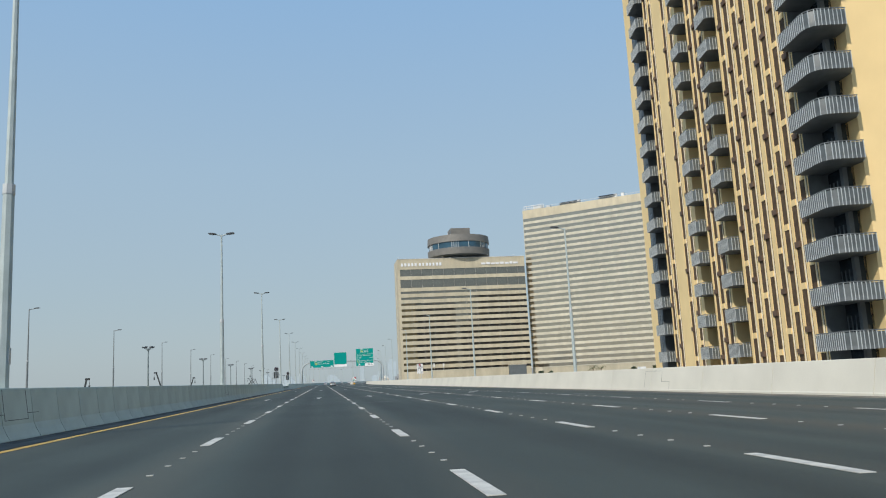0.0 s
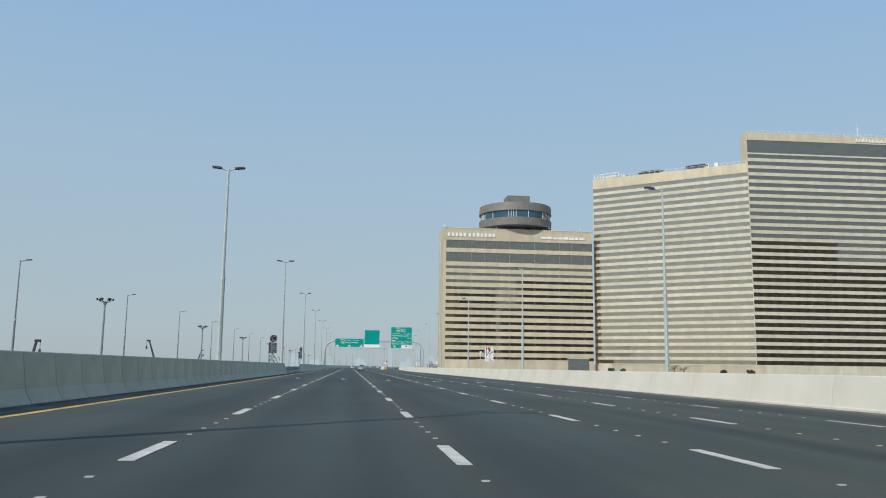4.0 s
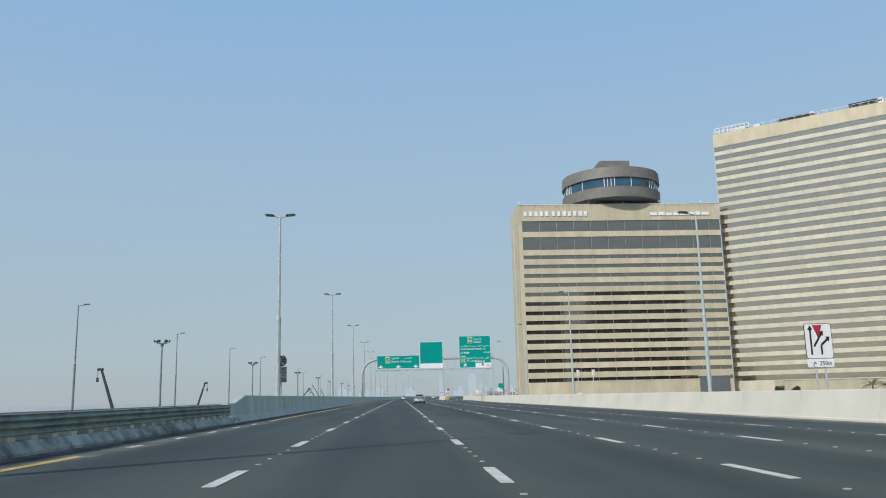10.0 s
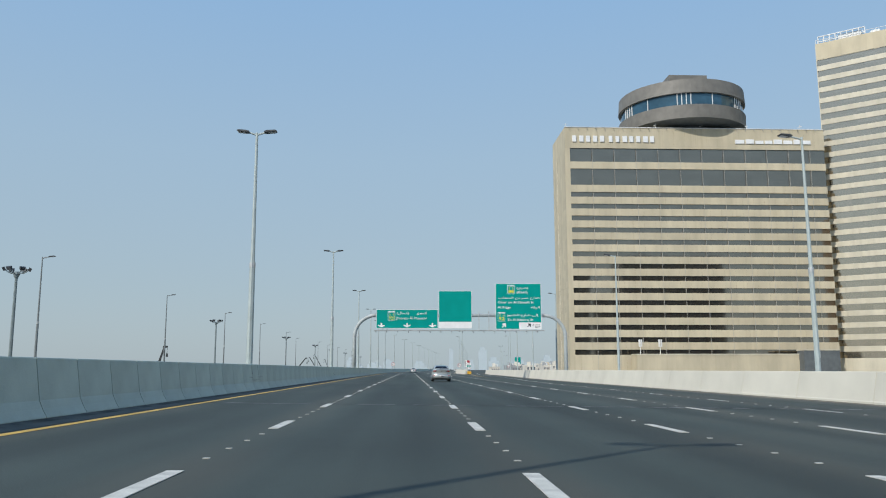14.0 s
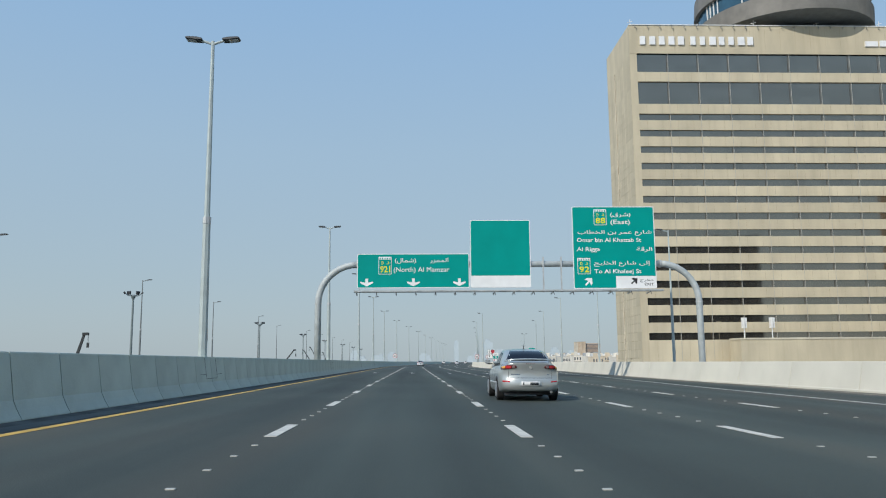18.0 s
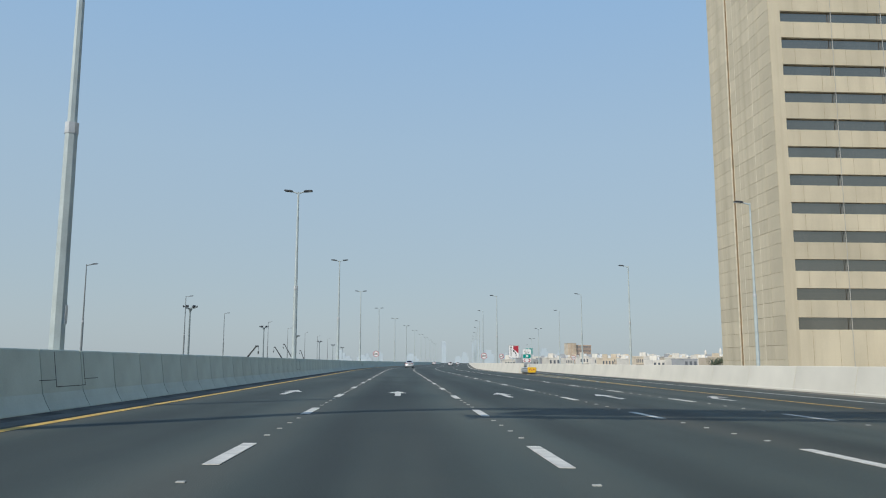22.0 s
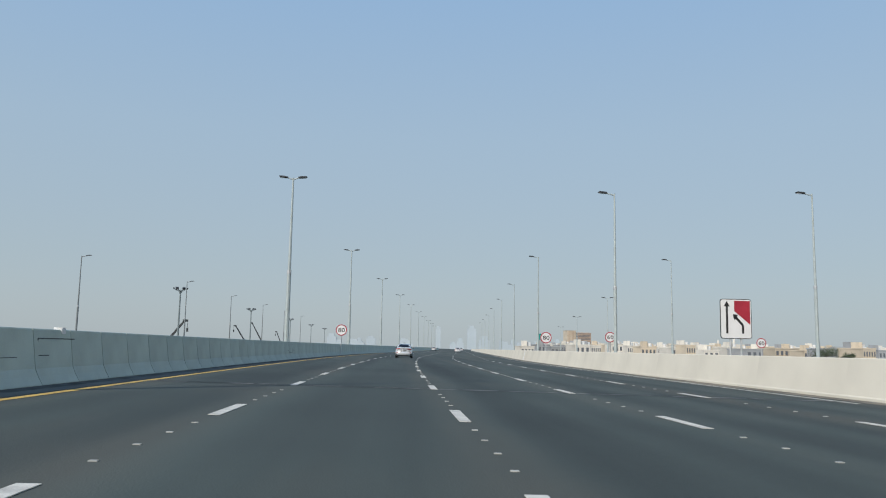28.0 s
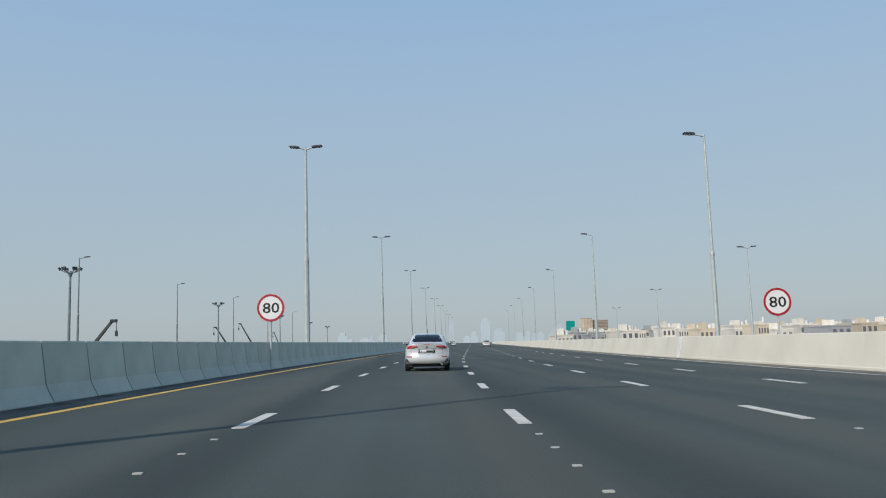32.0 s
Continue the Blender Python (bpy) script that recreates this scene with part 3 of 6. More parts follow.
    part("hatch_bar", bm, PAINT_WHITE, hatch)
    y += 3.2
bm = bmesh.new()
strip(bm, 402, 900, lambda y: 13.1, 0.18, 0.006, 8)
tagged(part("outer_edge_line", bm, PAINT_WHITE), "solid white outer edge line", "road marking", kind="structure")

# expansion joints across the deck: two tar lines with scuffed concrete between them
rnd = random.Random(17)
for y in SEAMS:
    seam = tagged(new("deck_joint"), "dark expansion joint across the deck with scuffed pale nosing", "expansion joint", kind="structure")
    for q in (0.0, 0.34):
        bm = bmesh.new()
        strip(bm, y + q, y + q + 0.09, lambda t: 5.6, 24.0, 0.006, 1)
        part("tar_line", bm, SEAM, seam)
    x = -6.0
    while x < 17.0:
        w, near = rnd.uniform(0.35, 1.3), abs(((x + 1.875) % 3.75) - 1.875)
        if rnd.random() < 0.62 + 0.2 * (near < 1.2):
            q, d = rnd.uniform(0.08, 0.16), rnd.uniform(0.06, 0.17)
            bm = bmesh.new()
            pts = [(x, q), (x + w * 0.4, q - 0.03), (x + w, q + 0.02), (x + w * 0.9, q + d), (x + w * 0.3, q + d + 0.03)]
            bm.faces.new([bm.verts.new(on_road(y + dy, o, 0.0075)) for o, dy in pts])
            part("scuffed_nosing", bm, WORN_JOINT, seam)
        x += w * rnd.uniform(0.7, 1.1)


# ---------------------------------------------------------------- concrete barriers
def barrier_profile(side, height):
    """side +1: the road lies on the right of it. Offsets run away from the road."""
    return [(-side * d, z) for d, z in ((0, 0), (0.0, 0.05), (0.05, 0.13), (0.10, 0.22), (0.17, 0.38), (0.29, height - 0.02), (0.31, height), (0.59, height), (0.61, height - 0.02), (0.70, 0.36), (0.90, 0.09), (0.90, 0))]


def parapet_profile(side, height):
    """The outer walls lean back evenly from the foot to the top."""
    return [(-side * d, z) for d, z in ((0, 0), (0.0, 0.08), (0.03, 0.12), (0.25, height - 0.02), (0.27, height), (0.60, height), (0.62, height - 0.02), (0.70, 0.0))]


def median_face(z):
    return 0.17 + 0.12 * (z - 0.38) / (LEFT_H - 0.40)


def parapet_face(z):
    return 0.03 + 0.22 * (z - 0.12) / (RIGHT_H - 0.14)


def panel_mesh(name, profile, length, mat):
    bm = bmesh.new()
    a = [bm.verts.new((o, 0.016, z)) for o, z in profile]
    b = [bm.verts.new((o, length - 0.016, z)) for o, z in profile]
    n = len(profile)
    for i in range(n):
        bm.faces.new((a[i], a[(i + 1) % n], b[(i + 1) % n], b[i]))
    bm.faces.new(a[::-1])
    bm.faces.new(b)
    bmesh.ops.recalc_face_normals(bm, faces=bm.faces)
    return mesh_of(name, bm, mat)


def barrier(name, label, runs, offset, side, height, mat, length, near, shape=barrier_profile):
    """runs: stretches of y. The core closes the joints; panels near the walk are parts, the rest is swept."""
    ob = tagged(new(name), label, "barrier", kind="structure")
    prof = shape(side, height)
    core = [(o * 0.80 - side * 0.09, z - 0.06 if z > 0.5 else z) for o, z in prof]
    me = panel_mesh("barrier_panel", prof, length, mat)
    dark, rest = bmesh.new(), bmesh.new()
    for y0, y1 in runs:
        y = y0
        while y < y1 - 0.01:
            step = min(length, y1 - y)
            sweep_piece(dark, core, max(y, y0 + 0.05), min(y + step, y1 - 0.05), offset)
            if near[0] < y < near[1] and step > length - 0.01:
                p0, p1 = on_road(y, offset(y)), on_road(y + length, offset(y + length))
                shared("barrier_panel", me, ob, pose(p0.x, p0.y, p0.z, 0, 0, math.degrees(math.atan2(p0.x - p1.x, p1.y - p0.y))))
            else:
                sweep_piece(rest, prof, y + 0.012, y + step - 0.012, offset)
            y += length
    part("joint_core", dark, JOINT, ob)
    if len(rest.verts):
        tagged(part("far_panels", rest, mat, ob), kind="stuff")
    return ob


def sweep_piece(bm, profile, y0, y1, offset, step=100.0):
    rings = [[bm.verts.new(on_road(y, o + offset(y), z)) for o, z in profile] for y in stations(y0, y1, step)]
    n = len(profile)
    for a, b in zip(rings, rings[1:]):
        for k in range(n):
            bm.faces.new((a[k], b[k], b[(k + 1) % n], a[(k + 1) % n]))
    bm.faces.new(rings[0])
    bm.faces.new(rings[-1][::-1])


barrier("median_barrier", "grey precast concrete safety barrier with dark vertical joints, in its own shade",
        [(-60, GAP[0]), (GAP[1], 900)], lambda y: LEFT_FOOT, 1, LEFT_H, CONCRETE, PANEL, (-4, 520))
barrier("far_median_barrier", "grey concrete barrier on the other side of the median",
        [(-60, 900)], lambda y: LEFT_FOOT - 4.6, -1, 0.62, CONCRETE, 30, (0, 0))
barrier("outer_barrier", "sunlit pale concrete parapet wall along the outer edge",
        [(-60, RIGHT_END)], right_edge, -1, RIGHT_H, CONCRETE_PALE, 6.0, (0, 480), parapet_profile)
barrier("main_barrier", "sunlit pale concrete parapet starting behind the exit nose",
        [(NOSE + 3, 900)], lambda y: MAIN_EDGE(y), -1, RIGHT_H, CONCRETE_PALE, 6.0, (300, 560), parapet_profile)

def face_line(name, parent, y0, y1, z0, z1, face, depth, mat):
    """A thin bar that lies in a leaning wall face; face gives the offset at y and z."""
    bm = bmesh.new()
    front, back = [[bm.verts.new(on_road(u, face(u, v) + d, v)) for u, v in ((y0, z0), (y1, z0), (y1, z1), (y0, z1))] for d in (0.0, depth)]
    bm.faces.new(front)
    bm.faces.new(back[::-1])
    for k in range(4):
        bm.faces.new((front[k], back[k], back[(k + 1) % 4], front[(k + 1) % 4]))
    bmesh.ops.recalc_face_normals(bm, faces=bm.faces)
    return part(name, bm, mat, parent)


# median opening: stepped barrier ends, a low plinth and a corrugated guard rail on it
def barrier_end(y0, y1, y2, z0, flip):
    """A cast end piece whose top falls from the full height at y2 to z0 at y1 and stays there to y0."""
    ob = thing("barrier_end", "grey concrete barrier end with a sloping top at the median opening", "barrier", "barrier ends")
    bm = bmesh.new()
    rings = []
    for y, h in ((y0, z0), (y1, z0), (y2, LEFT_H), (y2 + flip * 0.6, LEFT_H)):
        rings.append([bm.verts.new(on_road(y, o + LEFT_FOOT + 0.004, z)) for o, z in barrier_profile(1, h)])
    n = len(rings[0])
    for p, q in zip(rings, rings[1:]):
        for k in range(n):
            bm.faces.new((p[k], q[k], q[(k + 1) % n], p[(k + 1) % n]))
    bm.faces.new(rings[0])
    bm.faces.new(rings[-1])
    bmesh.ops.recalc_face_normals(bm, faces=bm.faces)
    part("end_block", bm, CONCRETE, ob)
    for k in range(3):
        y = y0 + flip * (0.35 + 0.5 * k)
        face_line("anchor_recess", ob, y - 0.09, y + 0.09, 0.08, 0.27, lambda u, v: LEFT_FOOT - 0.01 - 0.52 * (v - 0.05) + 0.012, -0.06, JOINT)
    return ob


barrier_end(GAP[1] - 4.0, GAP[1] - 2.4, GAP[1] - 0.02, 0.88, 1)
barrier_end(GAP[0] + 2.5, GAP[0] + 1.1, GAP[0] + 0.02, 0.84, -1)
R0, R1 = GAP[0] + 2.4, GAP[1] - 3.9
rail = thing("median_guard_rail", "galvanised corrugated guard rail on a low concrete plinth", "guard rail")
bm = bmesh.new()
sweep(bm, [(LEFT_FOOT - d, z) for d, z in ((0, 0), (0, 0.09), (0.17, 0.30), (0.72, 0.30), (0.90, 0.09), (0.90, 0))], R0 + 0.12, R1 - 0.02, 8)
part("plinth", bm, CONCRETE_STAINED, rail, "stained low concrete plinth")
for side in (-1, 1):
    off = LEFT_FOOT - 0.45 + side * 0.20
    bm = bmesh.new()
    wave = [(off + side * (0.035 + 0.045 * math.sin(k * math.pi * 6 / 24 * 1.0)), 0.40 + 0.42 * k / 24) for k in range(25)]
    inner = [(x - side * 0.012, z) for x, z in reversed(wave)]
    sweep(bm, wave + inner, R0, R1, 8)
    part("rail_beam", bm, RAIL_STEEL, rail)
y = R0 + 0.6
while y < R1:
    p = on_road(y, LEFT_FOOT - 0.45)
    part("rail_post", boxed(p.x - 0.07, p.x + 0.07, p.y - 0.06, p.y + 0.06, p.z + 0.29, p.z + 0.79), GALV, rail)
    part("spacer", boxed(p.x - 0.2, p.x + 0.2, p.y - 0.16, p.y + 0.16, p.z + 0.30, p.z + 0.41), CONCRETE_PALE, rail)
    y += 1.0
bm = bmesh.new()
for y0, y1 in ((-60, R0), (R0, R1), (R1, 520)):
    sweep(bm, [(LEFT_FOOT + 0.002, 0.0), (LEFT_FOOT + 0.30, 0.006), (LEFT_FOOT + 0.20, 0.012), (LEFT_FOOT + 0.002, 0.03)], y0, y1, 12)
dust = bmesh.new()
rows = [[dust.verts.new(on_road(y, o, 0.004)) for o in (LEFT_FOOT + 0.12 + 0.06 * math.sin(y * 0.9), YELLOW + 0.42 * min(1.0, (y - 157.0) / 6.0, (190.0 - y) / 7.0) + 0.05 * math.sin(y * 1.3))] for y in stations(157.5, 189.5, 1)]
for a, b in zip(rows, rows[1:]):
    dust.faces.new((a[0], a[1], b[1], b[0]))
tagged(part("shoulder_dust", dust, SHOULDER_DUST), "pale dust on the shoulder beside the guard rail", "dust", kind="stuff")
tagged(part("gutter_dirt", bm, DIRT), "dark dirt washed along the foot of the barrier", "dirt", kind="stuff")


# ---------------------------------------------------------------- street lamps
def lamp_head(parent, x, z, sgn, tilt=6):
    bm = bmesh.new()
    out = [(0.0, -0.03), (0.18, -0.045), (0.60, -0.03), (0.64, 0.015), (0.56, 0.05), (0.18, 0.07), (0.0, 0.04)]
    extrude_outline(bm, [(sgn * a, b) for a, b in out], -0.19, 0.19)
    bmesh.ops.bevel(bm, geom=bm.edges[:], offset=0.015, segments=1, affect="EDGES")
    head = part("lamp_head", bm, LAMP_HEAD, parent)
    head.matrix_basis = pose(x, 0, z, 0, -sgn * tilt, 0)
    part("lens", boxed(min(sgn * 0.22, sgn * 0.57), max(sgn * 0.22, sgn * 0.57), -0.14, 0.14, -0.062, -0.045), LENS, head)
    return head


def street_lamp(height, arms, reach, label, name="street_lamp", group="", r0=0.17, foot=0.0, steel=None):
    steel = steel or LAMP_POST
    ob = thing(name, label, "street lamp", group)
    part("lower_shaft", tubed([(0, 0, -foot), (0, 0, height * 0.47)], [r0, r0 * 0.82], 8), steel, ob)
    part("upper_shaft", tubed([(0, 0, height * 0.45), (0, 0, height)], [r0 * 0.66, r0 * 0.38], 8), steel, ob)
    part("collar", tubed([(0, 0, height * 0.455), (0, 0, height * 0.475)], [r0 * 0.9, r0 * 0.9], 8), GALV, ob)
    part("base_plate", boxed(-0.3, 0.3, -0.3, 0.3, -foot, 0.04 - foot), GALV, ob)
    part("service_door", boxed(r0 * 0.8, r0 * 0.965, -0.06, 0.06, 1.6, 2.0), GALV, ob)
    for s in arms:
        part("arm", tubed([(0, 0, height - 0.12), (s * reach * 0.5, 0, height - 0.04), (s * reach, 0, height + 0.02)], [0.055, 0.05, 0.045], 8), steel, ob)
        lamp_head(ob, s * reach * 0.9, height + 0.03, s)
    return ob


double = street_lamp(LAMP_H - 0.2, (-1, 1), 0.42, "tall grey steel street lamp with two dark flat heads", group="median street lamps")
double.matrix_basis = road_pose(LAMP_YS[0], LAMP_OFF, 0.2)
for y in LAMP_YS[1:]:
    copy_thing(double, road_pose(y, LAMP_OFF, 0.2))
single = street_lamp(RLAMP_H, (-1,), 0.6, "tall grey steel street lamp with one dark head over the lanes", group="roadside street lamps", r0=0.15, foot=-GROUND_Z)
single.matrix_basis = road_pose(RLAMPS[0][0], RLAMPS[0][1], CROSSFALL * RLAMPS[0][1])
for y, o in RLAMPS[1:]:
    copy_thing(single, road_pose(y, o, CROSSFALL * o - (0.35 if o < 20 else 0.0)))
for y, o, z in RAMP_LAMPS:
    t = street_lamp(z, (-1, 1), 0.42, "grey steel street lamp with two dark heads beside the ramp", group="ramp street lamps", r0=0.15, foot=-GROUND_Z)
    t.matrix_basis = road_pose(y, o, CROSSFALL * o)
service = street_lamp(SIDE_H, (1,), 0.7, "slim dark street lamp on the opposite verge", group="opposite street lamps", r0=0.15, foot=-GROUND_Z, steel=SIDE_GREY)
service.matrix_basis = road_pose(SIDE_LAMPS[0][0], SIDE_LAMPS[0][1], CROSSFALL * SIDE_LAMPS[0][1])
for y, o in SIDE_LAMPS[1:]:
    copy_thing(service, road_pose(y, o, CROSSFALL * o))


def flood_mast(height):
    ob = thing("floodlight_mast", "tall grey mast with a crown of small floodlights beyond the highway", "light mast", "floodlight masts")
    part("shaft", tubed([(0, 0, GROUND_Z), (0, 0, height)], [0.24, 0.13], 8), MAST_GREY, ob)
    part("hub", tubed([(0, 0, height - 0.55), (0, 0, height - 0.1), (0, 0, height + 0.12)], [0.15, 0.34, 0.2], 10), MAST_GREY, ob)
    for a in (0, 60, 120, 180, 240, 300):
        x, y = math.cos(radians(a + 20)), math.sin(radians(a + 20))
        part("head_arm", tubed([(0, 0, height - 0.15), (x * 0.7, y * 0.7, height + 0.02), (x * 1.0, y * 1.0, height + 0.28)], 0.06, 6), MAST_GREY, ob)
        bm = extrude_outline(bmesh.new(), [(-0.20, 0), (0.20, 0), (0.27, 0.34), (-0.27, 0.34)], -0.1, 0.14)
        f = part("floodlight", bm, LAMP_HEAD, ob)
        f.matrix_basis = pose(x * 1.08, y * 1.08, height + 0.2, 28, 0, a + 110)
    return ob


mast = flood_mast(MAST_H)
mast.matrix_basis = road_pose(MASTS[0][0], MASTS[0][1], CROSSFALL * MASTS[0][1])
for y, o in MASTS[1:]:
    copy_thing(mast, road_pose(y, o, CROSSFALL * o))


def crane(y, x, z, lean, flip):
    """A boom whose head hangs at x, y, z; lean is metres sideways for each metre up."""
    rise = z - GROUND_Z - 2.6
    reach = rise * lean
    ob = thing("mobile_crane", "dark mobile crane boom raised behind the barrier", "crane", "cranes", pose(x - flip * reach, y, GROUND_Z))
    part("carrier", boxed(-1.2, 1.2, -3.5, 3.5, 0.5, 1.9), CRANE_DARK, ob)
    part("cab", boxed(-1.1, 1.1, -1.0, 1.2, 1.9, 3.4), CRANE_DARK, ob)
    part("boom", tubed([(0, 0, 2.6), (flip * reach * 0.55, 0, 2.6 + rise * 0.55), (flip * reach, 0, 2.6 + rise)], [0.4, 0.33, 0.25], 4), CRANE_DARK, ob)
    part("boom_head", boxed(reach - 0.3, reach + 0.75, -0.3, 0.3, rise + 2.35, rise + 2.85) if flip > 0 else boxed(-reach - 0.75, -reach + 0.3, -0.3, 0.3, rise + 2.35, rise + 2.85), CRANE_DARK, ob)
    hx = flip * (reach + 0.7)
    part("hook_line", tubed([(hx, 0, 2.6 + rise), (hx, 0, rise + 0.9)], 0.05, 5), CRANE_DARK, ob)
    part("hook_block", boxed(hx - 0.2, hx + 0.2, -0.12, 0.12, rise + 0.1, rise + 1.0), CRANE_DARK, ob)
    part("track", boxed(-1.3, 1.3, -3.3, 3.3, 0, 0.5), TYRE, ob)
    return ob


for row in CRANES:
    crane(*row)


bm = bmesh.new()
rows = [[bm.verts.new(on_road(y, right_edge(y) - d, 0.005)) for d in (1.0 + 0.2 * math.sin(y * 0.21) + 0.12 * math.sin(y * 0.57), 0.0)] for y in stations(-80, 600, 4)]
for a, b in zip(rows, rows[1:]):
    bm.faces.new((a[0], a[1], b[1], b[0]))
rows = [[bm.verts.new(on_road(y, MAIN_EDGE(y) - d, 0.005)) for d in (0.9 + 0.2 * math.sin(y * 0.23) + 0.1 * math.sin(y * 0.61), 0.0)] for y in stations(NOSE + 3, 620, 4)]
for a, b in zip(rows, rows[1:]):
    bm.faces.new((a[0], a[1], b[1], b[0]))
tagged(part("gutter_sand", bm, GUTTER_SAND), "brown sand blown along the foot of the outer wall", "sand", kind="stuff")


def wall_joint(y):
    """A cast block in the outer wall beside a deck joint, outlined by dark gaps."""
    ob = thing("wall_joint", "outlined cast block in the pale wall beside a deck joint", "wall joint", "wall joints")
    for y0, y1, z0, z1 in ((y, y + 2.2, 1.05, 1.063), (y, y + 0.02, 0.5, 1.05), (y - 1.0, y, 0.5, 0.512), (y - 1.0, y - 0.98, 0.13, 0.5), (y + 2.2, y + 2.22, 0.2, 1.05)):
        face_line("gap_line", ob, y0, y1, z0, z1, lambda u, v: right_edge(u) + parapet_face(v) - 0.004, 0.03, JOINT_SOFT)
    q = on_road(y + 3.3, right_edge(y) + 0.45)
    part("cable_cap", boxed(q.x - 0.16, q.x + 0.16, q.y - 0.22, q.y + 0.22, q.z + RIGHT_H - 0.05, q.z + RIGHT_H + 0.12), WHITE_STEEL, ob)
    return ob


wall_joint(221.6)
wall_joint(46.6)

# repairs on the median barrier and the movement joint of the outer wall
rp = thing("barrier_patch", "outlined repair patch cast into the grey median barrier", "repair patch")
for y0, y1, z0, z1 in ((399.2, 401.2, 1.02, 1.04), (399.2, 399.23, 0.66, 1.03), (399.2, 399.7, 0.65, 0.67)):
    p, q = on_road(y0, LEFT_FOOT), on_road(y1, LEFT_FOOT)
    part("patch_line", boxed(p.x - 0.35, p.x + 0.008 - median_face(z1), p.y, q.y, p.z + z0, p.z + z1), JOINT, rp)
p = on_road(400.55, LEFT_FOOT - 0.36)
part("patch_cap", boxed(p.x - 0.1, p.x + 0.1, p.y - 0.1, p.y + 0.1, p.z + LEFT_H - 0.1, p.z + LEFT_H + 0.05), WHITE_STEEL, rp)
mj = thing("movement_joint", "pale cover plate over the wall's movement joint", "movement joint", at=road_pose(480.0, MAIN_EDGE(480)))
bm = bmesh.new()
outl = [(x - 0.015, z) for x, z in ((0, 0.02), (0, 0.08), (0.03, 0.12), (0.25, RIGHT_H))]
vs = [[bm.verts.new((x, y, z)) for x, z in outl] for y in (-0.45, 0.15)]
for k in range(3):
    bm.faces.new((vs[0][k], vs[1][k], vs[1][k + 1], vs[0][k + 1]))
bk = bmesh.ops.extrude_face_region(bm, geom=bm.faces[:])
bmesh.ops.translate(bm, vec=(0.05, 0, 0), verts=[v for v in bk["geom"] if isinstance(v, bmesh.types.BMVert)])
bmesh.ops.recalc_face_normals(bm, faces=bm.faces)
part("cover_plate", bm, WHITE_STEEL, mj)
part("joint_gap", boxed(0.235, 0.5, 0.15, 0.18, 0.5, RIGHT_H - 0.01), JOINT, mj)

# cast pedestals of the median lamps, outlined on the barrier's face
for y in LAMP_YS[:11]:
    pd = thing("lamp_pedestal", "cast lamp pedestal outlined by dark joints on the barrier", "pedestal", "lamp pedestals")
    for y0, y1, z0, z1 in ((y - 1.5, y - 0.75, 0.62, 0.634), (y + 0.75, y + 1.5, 0.62, 0.634), (y - 0.75, y + 0.75, 0.48, 0.494), (y - 0.75, y - 0.73, 0.48, 1.2), (y + 0.73, y + 0.75, 0.48, 1.2)):
        face_line("joint_line", pd, y0, y1, z0, z1, lambda u, v: LEFT_FOOT - median_face(v) + 0.004, -0.03, JOINT)

# ---------------------------------------------------------------- signs
def plate(parent, name, x0, x1, z0, z1, y0, y1, mat, radius=0.08, label=""):
    """An upright panel with rounded corners, seen from -y."""
    out = []
    for cx, cz, a0 in ((x1 - radius, z1 - radius, 0), (x0 + radius, z1 - radius, 90), (x0 + radius, z0 + radius, 180), (x1 - radius, z0 + radius, 270)):
        out += [(cx + radius * math.cos(radians(a0 + a)), cz + radius * math.sin(radians(a0 + a))) for a in (0, 30, 60, 90)]
    return part(name, extrude_outline(bmesh.new(), out, y0, y1), mat, parent, label)


FORMS = {"ا": 0xFE8D, "إ": 0xFE87, "ب": 0xFE8F, "ة": 0xFE93, "ت": 0xFE95, "ج": 0xFE9D, "ح": 0xFEA1, "خ": 0xFEA5, "د": 0xFEA9, "ر": 0xFEAD, "ز": 0xFEAF, "ش": 0xFEB5, "ص": 0xFEB9,
         "ط": 0xFEC1, "ع": 0xFEC9, "ف": 0xFED1, "ق": 0xFED5, "ك": 0xFED9, "ل": 0xFEDD, "م": 0xFEE1, "ن": 0xFEE5, "ه": 0xFEE9, "ى": 0xFEEF, "ي": 0xFEF1}
ENDING = "اإةدرزى"     # letters that never join the next one


def joined(words):
    """Arabic words as joined letter forms, laid out from left to right."""
    out = []
    for k, c in enumerate(words):
        if c not in FORMS:
            out.append({"(": ")", ")": "("}.get(c, c))
            continue
        before = k > 0 and words[k - 1] in FORMS and words[k - 1] not in ENDING
        after = c not in ENDING and k + 1 < len(words) and words[k + 1] in FORMS
        if c == "ع" and not before and not after:
            out.append(c)
            continue
        out.append(chr(FORMS[c] + (3 if before and after else 2 if after else 1 if before else 0)))
    return "".join(reversed(out))


def lettering(parent, words, x0, x1, z, size, y, mat, name="letter"):
    """A line of writing in which each letter, or run of joined letters, is a part of its own."""
    whole = bars_of_text(name, words, size, mat, parent, pose(x0, y, z) @ FACE, "LEFT", 0.004, x1 - x0)
    me, m = whole.data, whole.matrix_basis.copy()
    bpy.data.objects.remove(whole)
    spans = []
    for p in me.polygons:
        xs = [me.vertices[v].co.x for v in p.vertices]
        spans.append([min(xs), max(xs), [p.index]])
    runs = []
    for lo, hi, faces in sorted(spans):
        if runs and lo < runs[-1][1] - 1e-4:
            runs[-1][1] = max(runs[-1][1], hi)
            runs[-1][2] += faces
        else:
            runs.append([lo, hi, list(faces)])
    for lo, hi, faces in runs:
        used = sorted({v for f in faces for v in me.polygons[f].vertices})
        at = {v: i for i, v in enumerate(used)}
        piece = bpy.data.meshes.new(name)
